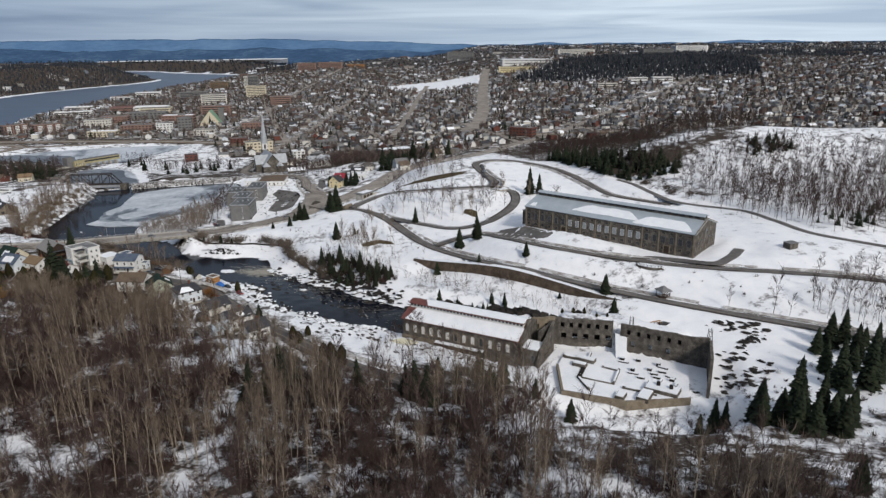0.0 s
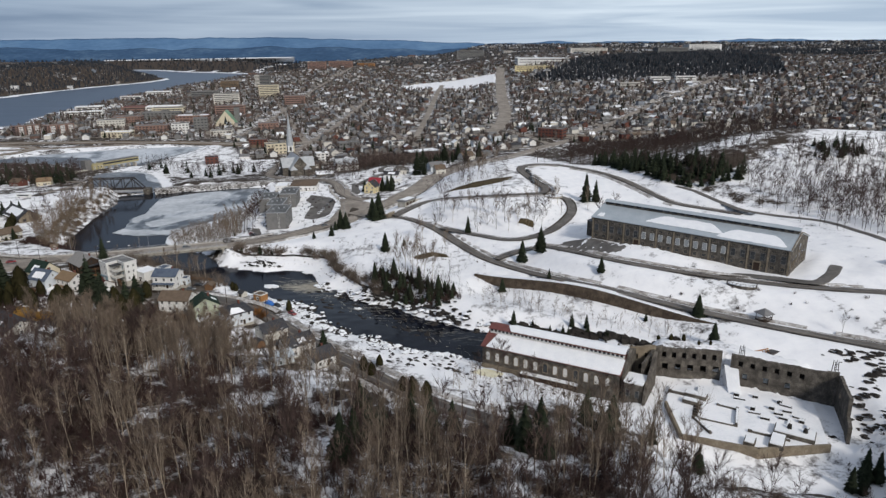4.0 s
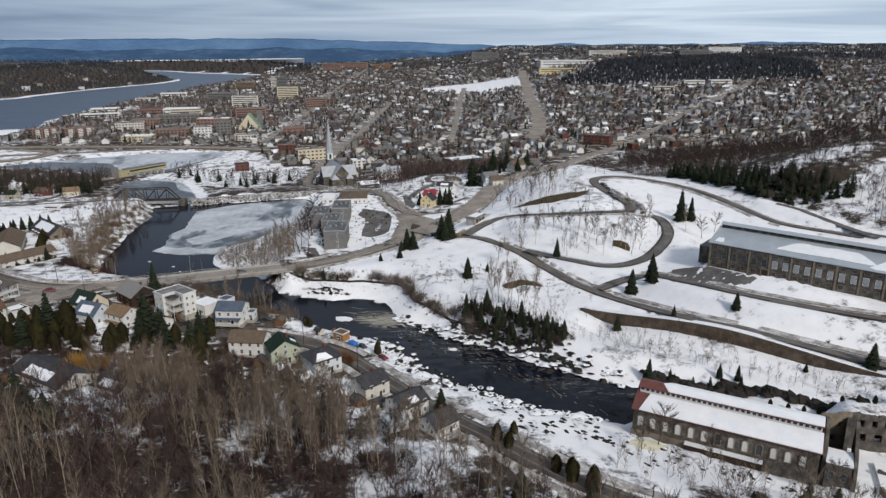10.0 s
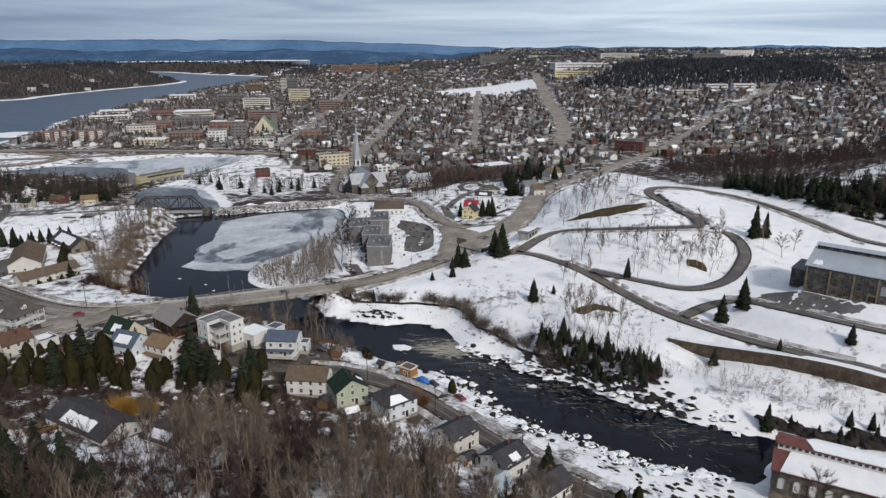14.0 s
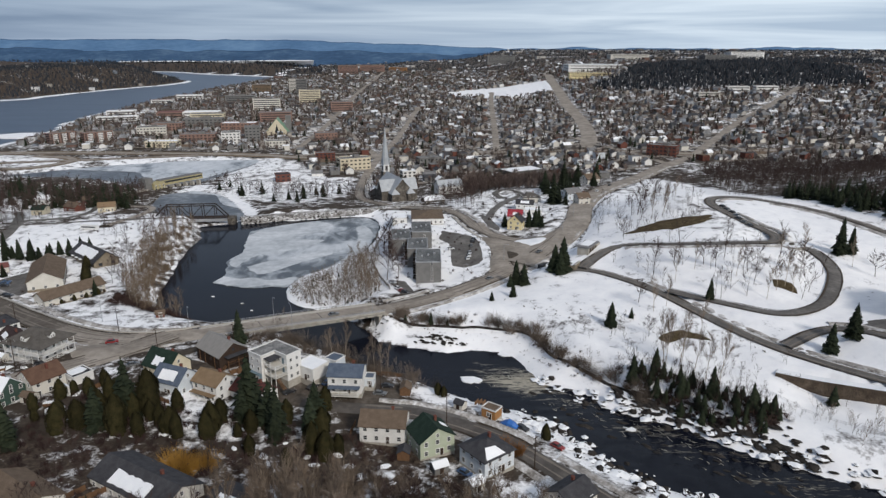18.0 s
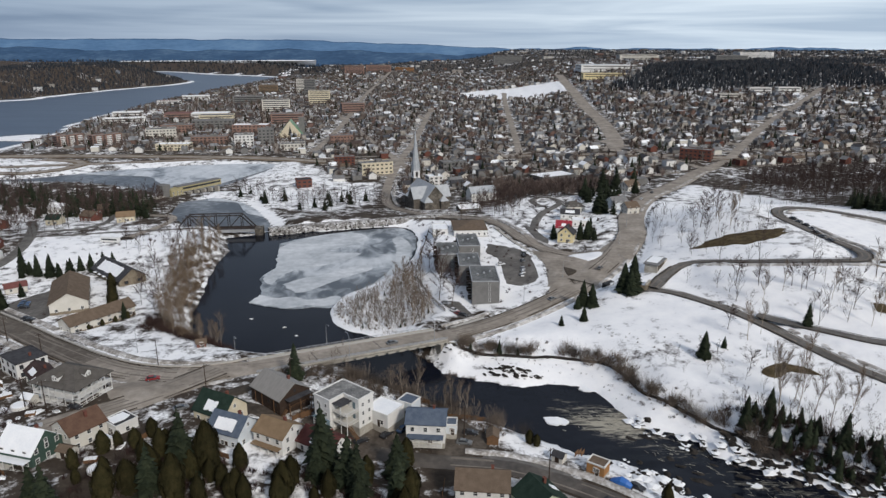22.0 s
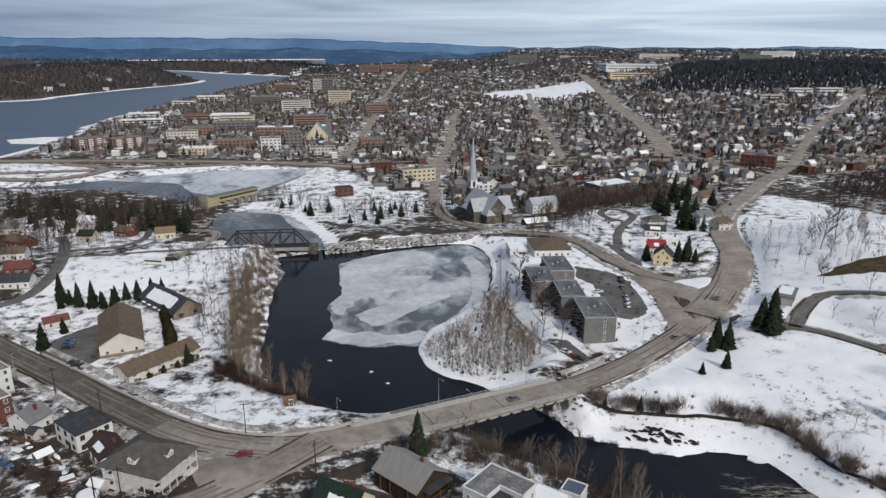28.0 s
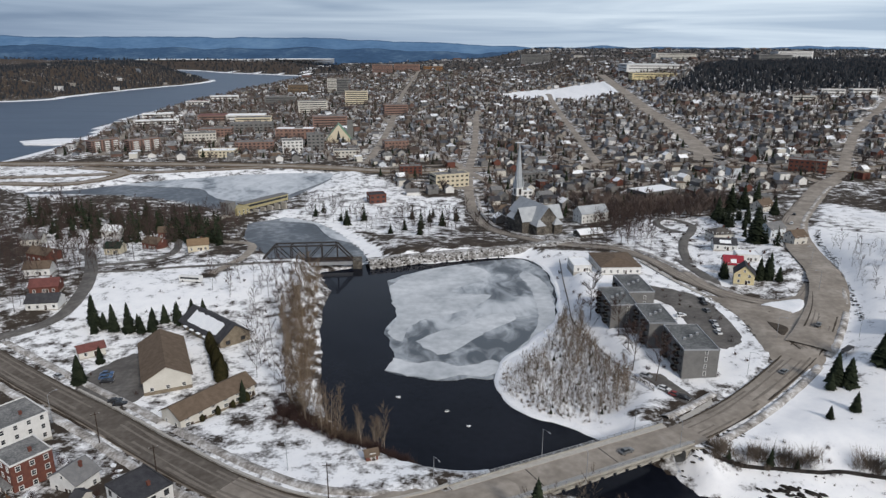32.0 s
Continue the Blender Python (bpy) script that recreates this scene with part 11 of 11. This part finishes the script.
part("post", Shell().box((-3, -0.9, 1.2), (0.1, 0.1, 2.5)), STEEL, t)
part("post", Shell().box((3, -0.9, 1.2), (0.1, 0.1, 2.5)), STEEL, t)
t = thing("stone_block", pose(163, 304, height(163, 304), 0, 0, 20), "square grey stone block hut in the snow", "hut")
part("block", Shell().box((0, 0, 1.0), (5, 4, 3.2)), STONE, t)
part("cap", Shell().box((0, 0, 2.7), (5.3, 4.3, 0.25)), GREYROOF, t)
house(-246, 387, 20, 3.2, 2.6, 2.0, 1.0, BRICK, BROWN, "tiny red shed on the snowy bank", storeys=1, windows="f", chimney=False, name="shed", group="")


# ---- worn lanes, snow banks, back yards ----
def lane_marks(names, title="wheel_tracks", mat=None, w=0.34, cut=-0.34, label="dark worn wheel tracks along the dusty roads"):
    vs, fs = [], []
    for name, offs in names:
        line = LINES[name]
        h = line_height(line)
        for o in offs:
            last = None
            for k, p in enumerate(line):
                a, b = line[max(k - 1, 0)], line[min(k + 1, len(line) - 1)]
                t_ = (b - a).normalized()
                side = Vector((-t_.y, t_.x))
                if noise.noise((p.x / 21, p.y / 21, o)) < cut or -226 < p.x < -154 and p.y < 415 or p.y > 760:
                    last = None
                    continue
                wob = 0.5 * noise.noise((p.x / 30, p.y / 30, o * 3))
                i = len(vs)
                ww = w * (0.6 + abs(noise.noise((p.x / 12, p.y / 12, o + 5))) * 1.6)
                for u in (o + wob - ww, o + wob + ww):
                    q = p + side * u
                    vs.append((q.x, q.y, h[k] + 0.045))
                if last is not None:
                    fs.append((last, i, i + 1, last + 1))
                last = i
    tagged(new(title, sheet(title, vs, [f[::-1] for f in fs], mat or TRACK)), label, "road wear", kind="structure")


lane_marks([("road_bridge", (-3.4, -1.7, 1.7, 3.4)), ("road_lower", (-3, -1.2, 1.2, 3)), ("road_church", (-2.6, -1, 1, 2.6)), ("river_street", (-1.6, 1.6)), ("park_road_a", (-1.5, 1.5)), ("park_road_b", (-1.5, 1.5)), ("road_ring", (-1.6, 1.6)), ("museum_road", (-1.3, 1.3))])

def wet_stretch():
    """The older dark asphalt where the main road leaves the crossroads."""
    line, h = LINES["road_bridge"], line_height(LINES["road_bridge"])
    vs, fs = [], []
    for k, p in enumerate(line):
        if p.x > -279:
            break
        t_ = (line[k + 1] - line[max(k - 1, 0)]).normalized()
        for u in (-1.0, -0.5, 0.0, 0.5, 1.0):
            q = p + Vector((-t_.y, t_.x)) * (u * (5.0 + 0.5 * noise.noise((p.x / 9, p.y / 9, u))))
            vs.append((q.x, q.y, h[k] + 0.03))
    for k in range(len(vs) // 5 - 1):
        fs += [(5 * k + j, 5 * k + j + 1, 5 * k + j + 6, 5 * k + j + 5) for j in range(4)]
    me = sheet("wet_road", vs, fs, OLDROAD)
    tagged(new("wet_road", me), "older dark damp asphalt with mud at its edges", "road", kind="structure")


OLDROAD = material("damp_asphalt", [(0.075, 0.064, 0.054), (0.11, 0.095, 0.081), (0.17, 0.15, 0.13)], 0.12, 0.85, bump=0.2, fine=5)
wet_stretch()
lane_marks([("road_bridge", (-4.9, 4.9)), ("road_lower", (-5, 5)), ("road_church", (-3.9, 3.9)), ("park_road_a", (-2.8, 2.8)), ("park_road_b", (-2.8, 2.8)), ("park_road_c", (-2.7, 2.7)), ("museum_road", (-2.5, 2.5))], "gutter_dirt", MUD, 0.3, -0.5, "dark grit and mud along the road edges")


def snow_bank(name, road, off, k0, k1, seed):
    """Ploughed snow heaped along a road's edge."""
    line = LINES[road]
    h = line_height(line)
    vs, fs, last = [], [], None
    for k in range(int(k0 * len(line)), int(k1 * len(line))):
        p = line[k]
        t_ = (line[min(k + 1, len(line) - 1)] - line[max(k - 1, 0)]).normalized()
        side = Vector((-t_.y, t_.x)) * (1 if off > 0 else -1)
        g = 0.3 + 0.6 * noise.noise((k * 0.31, seed, 0)) + 0.4 * noise.noise((k * 0.9, seed, 4))
        if g < 0.05 or -226 < p.x < -154 and p.y < 415:
            last = None
            continue
        i = len(vs)
        for u, z in ((0, -0.3), (0.5, 0.55 * g), (1.3, 0.9 * g), (2.3, 0.5 * g), (3.2, -0.5)):
            q = p + side * (abs(off) + u + 0.4 * noise.noise((k * 0.6, u, seed)))
            vs.append((q.x, q.y, h[k] + z))
        if last is not None:
            for j in range(4):
                fs.append((last + j, i + j, i + j + 1, last + j + 1) if off < 0 else (last + j, last + j + 1, i + j + 1, i + j))
        last = i
    tagged(new(name, sheet(name, vs, fs, DIRTYSNOW)), "dirty ploughed snow heaped along the road", "snow bank", kind="structure")


DIRTYSNOW = material("dirty_snow", [(0.10, 0.088, 0.076), (0.36, 0.34, 0.32), (0.74, 0.74, 0.75)], 0.25, 0.8, bump=0.6, fine=5)
snow_bank("snow_bank_1", "road_bridge", 8.2, 0.0, 0.22, 1)
snow_bank("snow_bank_2", "road_bridge", -6.2, 0.0, 0.5, 2)
snow_bank("snow_bank_3", "river_street", 4.4, 0.05, 1.0, 3)
snow_bank("snow_bank_4", "river_street", -4.4, 0.05, 0.9, 4)
snow_bank("snow_bank_5", "road_church", -5.2, 0.05, 0.4, 5)
snow_bank("snow_bank_6", "park_road_a", 4.2, 0.1, 0.95, 6)
snow_bank("snow_bank_7", "park_road_b", -4.2, 0.1, 0.9, 7)
snow_bank("snow_bank_8", "museum_road", 3.9, 0.1, 0.9, 8)


def rocky(name, pts, count, width, r0, r1, flat, label, seed, lift=0.2):
    q = random.Random(seed)
    line = smooth_line(pts, 1.5)
    s = Shell()
    for k in range(count):
        p = line[q.randrange(len(line))]
        x, y = p.x + q.uniform(-width, width), p.y + q.uniform(-width, width)
        one = Shell()
        rock(one, (0, 0, 0), q.uniform(r0, r1), q, q.uniform(0.6, 1.0) * flat)
        a, g, z = radians(q.gauss(-38, 14)), q.uniform(1.2, 2.4), height(x, y) + lift
        s.add([(x + math.cos(a) * u * g - math.sin(a) * v, y + math.sin(a) * u * g + math.cos(a) * v, z + w) for u, v, w in one.v], one.f)
    tagged(new(name, s.mesh(name, ROCK)), label, "rocks", kind="stuff")


rocky("mill_race_rocks", [(-4, 289), (6, 284), (14, 279), (25, 276), (34, 272), (40, 267), (47, 262), (54, 257)], 110, 1.6, 0.9, 2.3, 0.9, "dark wet rock face behind the mill", 3, 0.4)
rocky("ledge_rocks", [(-66, 336), (-56, 327), (-48, 320), (-40, 312), (-32, 306), (-24, 298)], 190, 5.5, 0.4, 1.7, 0.45, "black rock ledges under the bank spruces", 4)
rocky("foot_rocks", [(-140, 387), (-132, 386), (-126, 384), (-121, 385)], 46, 2.6, 0.25, 1.0, 0.7, "brown rocks bare of snow on the river bank", 31, 0.1)
rocky("riprap", [(-157, 398), (-151, 402), (-144, 407), (-138, 411)], 60, 2.2, 0.2, 0.7, 0.6, "dark stones on the slope beside the bridge", 32, 0.05)
rocky("ruin_rubble", [(106, 243), (119, 240), (112, 230), (104, 222), (100, 212), (96, 203), (104, 206), (112, 214)], 130, 3.8, 0.3, 1.3, 0.5, "broken masonry rubble in snow beside the ruin", 6, 0.05)
rocky("mill_bank_rocks", [(-58, 266), (-52, 257), (-47, 250), (-42, 246), (-36, 250), (-30, 246), (-26, 240), (-21, 236)], 55, 3.6, 0.2, 0.75, 0.75, "dark wet rocks in the bank's snow above the mill", 12, 0.05)
rocky("mill_front_rocks", [(-20, 226), (-14, 231), (-9, 236), (-5, 233), (-2, 229), (6, 229), (13, 226), (20, 222)], 45, 2.6, 0.18, 0.55, 0.9, "dark rocks and ledges in the snow before the mill", 13, 0.05)
rocky("slab_rubble", [(46, 216), (52, 218), (60, 212), (66, 206), (74, 212), (82, 210), (80, 204), (70, 202)], 60, 4.0, 0.25, 0.8, 0.5, "loose dark stones on the snowy foundations", 14, 0.0)
rocky("kerb_clods", [(-60, 486), (-53, 502), (-46, 521), (-38, 545), (-31, 566), (-20, 599), (-5, 630)], 260, 1.3, 0.2, 0.65, 0.3, "dirty brown clods along the road's snowy verge", 21, 0.05)
rocky("verge_clods", [(-101, 470), (-104, 484), (-104, 498), (-106, 512), (-112, 528)], 110, 1.6, 0.15, 0.5, 0.3, "dirty clods on the verge by the car park", 22, 0.05)
rocky("cellar_rubble", [(124, 150), (132, 154), (140, 150), (150, 146)], 60, 3.5, 0.4, 1.3, 0.5, "dark masonry blocks in the snow", 7, 0.05)


def yard_things():
    q = random.Random(41)
    homes = [(o.matrix_basis.translation.x, o.matrix_basis.translation.y, o.matrix_basis.to_euler().z) for o in scene.objects if o.parent is None and o.get("category") == "house" and -360 < o.matrix_basis.translation.x < -70 and 255 < o.matrix_basis.translation.y < 405]
    spots = np.array([(h[0], h[1]) for h in homes])
    lines = [(LINES[n], w / 2) for n, p, w, m in ROADS[:2]] + [(LINES["river_street"], 3.5)]

    def clear(x, y, gap, house_gap):
        a, b = np.array([x]), np.array([y])
        if float(inside(POOL, a, b)[0]) > -2 or float(np.hypot(spots[:, 0] - x, spots[:, 1] - y).min()) < house_gap:
            return False
        return all(float(near_line(l, a, b)[0]) > w + gap for l, w in lines)

    board = Shell().box((0, 0, 0.75), (2.2, 0.06, 1.5)).mesh("fence_panel", FENCEWOOD)
    post = Shell().box((0, 0, 0.8), (0.12, 0.12, 1.8)).mesh("post", FENCEWOOD)
    sheds = fences = 0
    for x, y, turn in homes:
        for _ in range(9):
            a, d = q.uniform(0, 6.28), q.uniform(9, 13)
            sx, sy = x + d * math.cos(a), y + d * math.sin(a)
            if clear(sx, sy, 3, 8.6) and sheds < 24 and not -245 < sx < -150 and sy < 368:
                w, dd, h = q.uniform(3, 4.6), q.uniform(2.6, 3.6), q.uniform(2.1, 2.6)
                t = thing("garden_shed", pose(sx, sy, height(sx, sy) - 0.1, 0, 0, math.degrees(turn) + q.choice((0, 90))), q.choice(("small pale garden shed with a snowy roof", "small brown garden shed in a back yard")), "shed", "garden sheds")
                part("wall", Shell().gable_wall(w, dd, h, 1.0, base=-0.4), q.choice((BEIGE, WHITE, FENCEWOOD, GREYBLOCK)), t)
                part("roof", Shell().gable(w, dd, h, 1.0, 0.25, 0.14), q.choice((ROOF_SNOW, DARKROOF, BROWN, ROOF_SNOW)), t)
                part("door", Shell().box((0, -dd / 2 - 0.03, 0.95), (1.2, 0.08, 1.9)), DARKWOOD, t)
                sheds += 1
                break
        for _ in range(9):
            a, d = q.uniform(0, 6.28), q.uniform(8.8, 12)
            fx, fy, th = x + d * math.cos(a), y + d * math.sin(a), turn + q.choice((0, 1.5708))
            n = q.randrange(3, 6)
            cells = [(fx + 2.25 * (k - n / 2) * math.cos(th), fy + 2.25 * (k - n / 2) * math.sin(th)) for k in range(n + 1)]
            if all(clear(u, v, 1.5, 8.2) for u, v in cells) and fences < 26 and fy < 368:
                t = thing("board_fence", pose(fx, fy, height(fx, fy), 0, 0, math.degrees(th)), "brown wooden board fence between snowy yards", "fence", "board fences")
                for k in range(n):
                    u, v = cells[k]
                    part("fence_panel", board, None, t, at=pose(2.25 * (k - n / 2) + 1.12, 0, height(u, v) - height(fx, fy)))
                    part("post", post, None, t, at=pose(2.25 * (k - n / 2), 0, height(u, v) - height(fx, fy)))
                fences += 1
                break


yard_things()
for x, y in ((-283, 338), (-243, 305)):
    t = thing("round_pool", pose(x, y, height(x, y), 0, 0, 0), "round above-ground pool covered with snow", "pool")
    part("rim", Shell().bar((0, 0, -0.3), (0, 0, 1.1), 2.7, sides=20), WHITE, t)
    part("snow_cover", Shell().bar((0, 0, 1.0), (0, 0, 1.22), 2.5, 2.2, 20), ROOF_SNOW, t)


def snow_heaps(name, poly, gap, seed, label):
    """Shovelled heaps between the houses."""
    q = random.Random(seed)
    s = Shell()
    for x, y in scatter(poly, gap, q):
        g, a, z = q.uniform(1.0, 2.2), q.uniform(0, 3.1), height(x, y)
        one = Shell()
        rock(one, (0, 0, 0), q.uniform(0.7, 1.6), q, q.uniform(0.3, 0.6))
        s.add([(x + math.cos(a) * u * g - math.sin(a) * v, y + math.sin(a) * u * g + math.cos(a) * v, z + w) for u, v, w in one.v], one.f)
    tagged(new(name, s.mesh(name, ROOF_SNOW)), label, "snow heaps", kind="stuff")


snow_heaps("yard_heaps", YARDS, 5.5, 81, "shovelled snow heaps in the back yards")
snow_heaps("street_heaps", [(-260, 330), (-215, 315), (-170, 300), (-120, 280), (-130, 270), (-175, 285), (-240, 300)], 7.0, 82, "shovelled snow heaps behind the houses")
for x, y, w, d, a, lab, mat in ((-292, 345, 3.4, 2.0, 40, "stacked brown firewood under snow", FENCEWOOD), (-277, 333, 2.6, 1.6, 20, "stacked brown firewood under snow", FENCEWOOD), (-305, 357, 3.0, 1.8, 50, "stacked brown firewood under snow", FENCEWOOD), (-247, 309, 3.2, 1.6, 10, "stacked brown firewood under snow", FENCEWOOD)):
    t = thing("wood_pile", pose(x, y, height(x, y), 0, 0, a), lab, "wood pile", "wood piles")
    for k in range(4):
        part("log_row", Shell().bar((-w / 2, (k - 1.5) * d / 4, 0.25), (w / 2, (k - 1.5) * d / 4, 0.25), 0.26, sides=7).bar((-w / 2, (k - 1.5) * d / 4, 0.75), (w / 2, (k - 1.5) * d / 4, 0.75), 0.25, sides=7), mat, t)
    part("snow_cover", Shell().box((0, 0, 1.08), (w * 0.95, d * 0.95, 0.2)), ROOF_SNOW, t)
for x, y, a, p in ((-272, 326, 30, "silver"), (-312, 352, -30, "blue"), (-262, 331, 60, "black"), (-234, 336, 30, "grey")):
    car(x, y, a, p)


def park_kiosk():
    t = thing("park_kiosk", pose(-55, 470, height(-55, 470), 0, 0, 58), "low concrete park kiosk with a flat snowy roof", "kiosk")
    part("wall", Shell().box((0, 0, 1.2), (13, 6, 4.4)), CONCRETE, t)
    part("wing_wall", Shell().box((8.6, -2.7, 0.8), (4.5, 0.5, 3.2)), CONCRETE, t)
    part("roof", Shell().box((0, 0, 3.6), (14.2, 7.2, 0.45)), GREYROOF, t, "dark flat roof")
    part("roof_snow", Shell().box((1.0, 0.4, 3.92), (10.5, 5.2, 0.22)), ROOF_SNOW, t, "thin snow")
    for x in (-3.6, 0, 3.6):
        part("shutter", Shell().box((x, -3.05, 1.6), (2.4, 0.14, 2.2)), DARKWOOD, t)


park_kiosk()
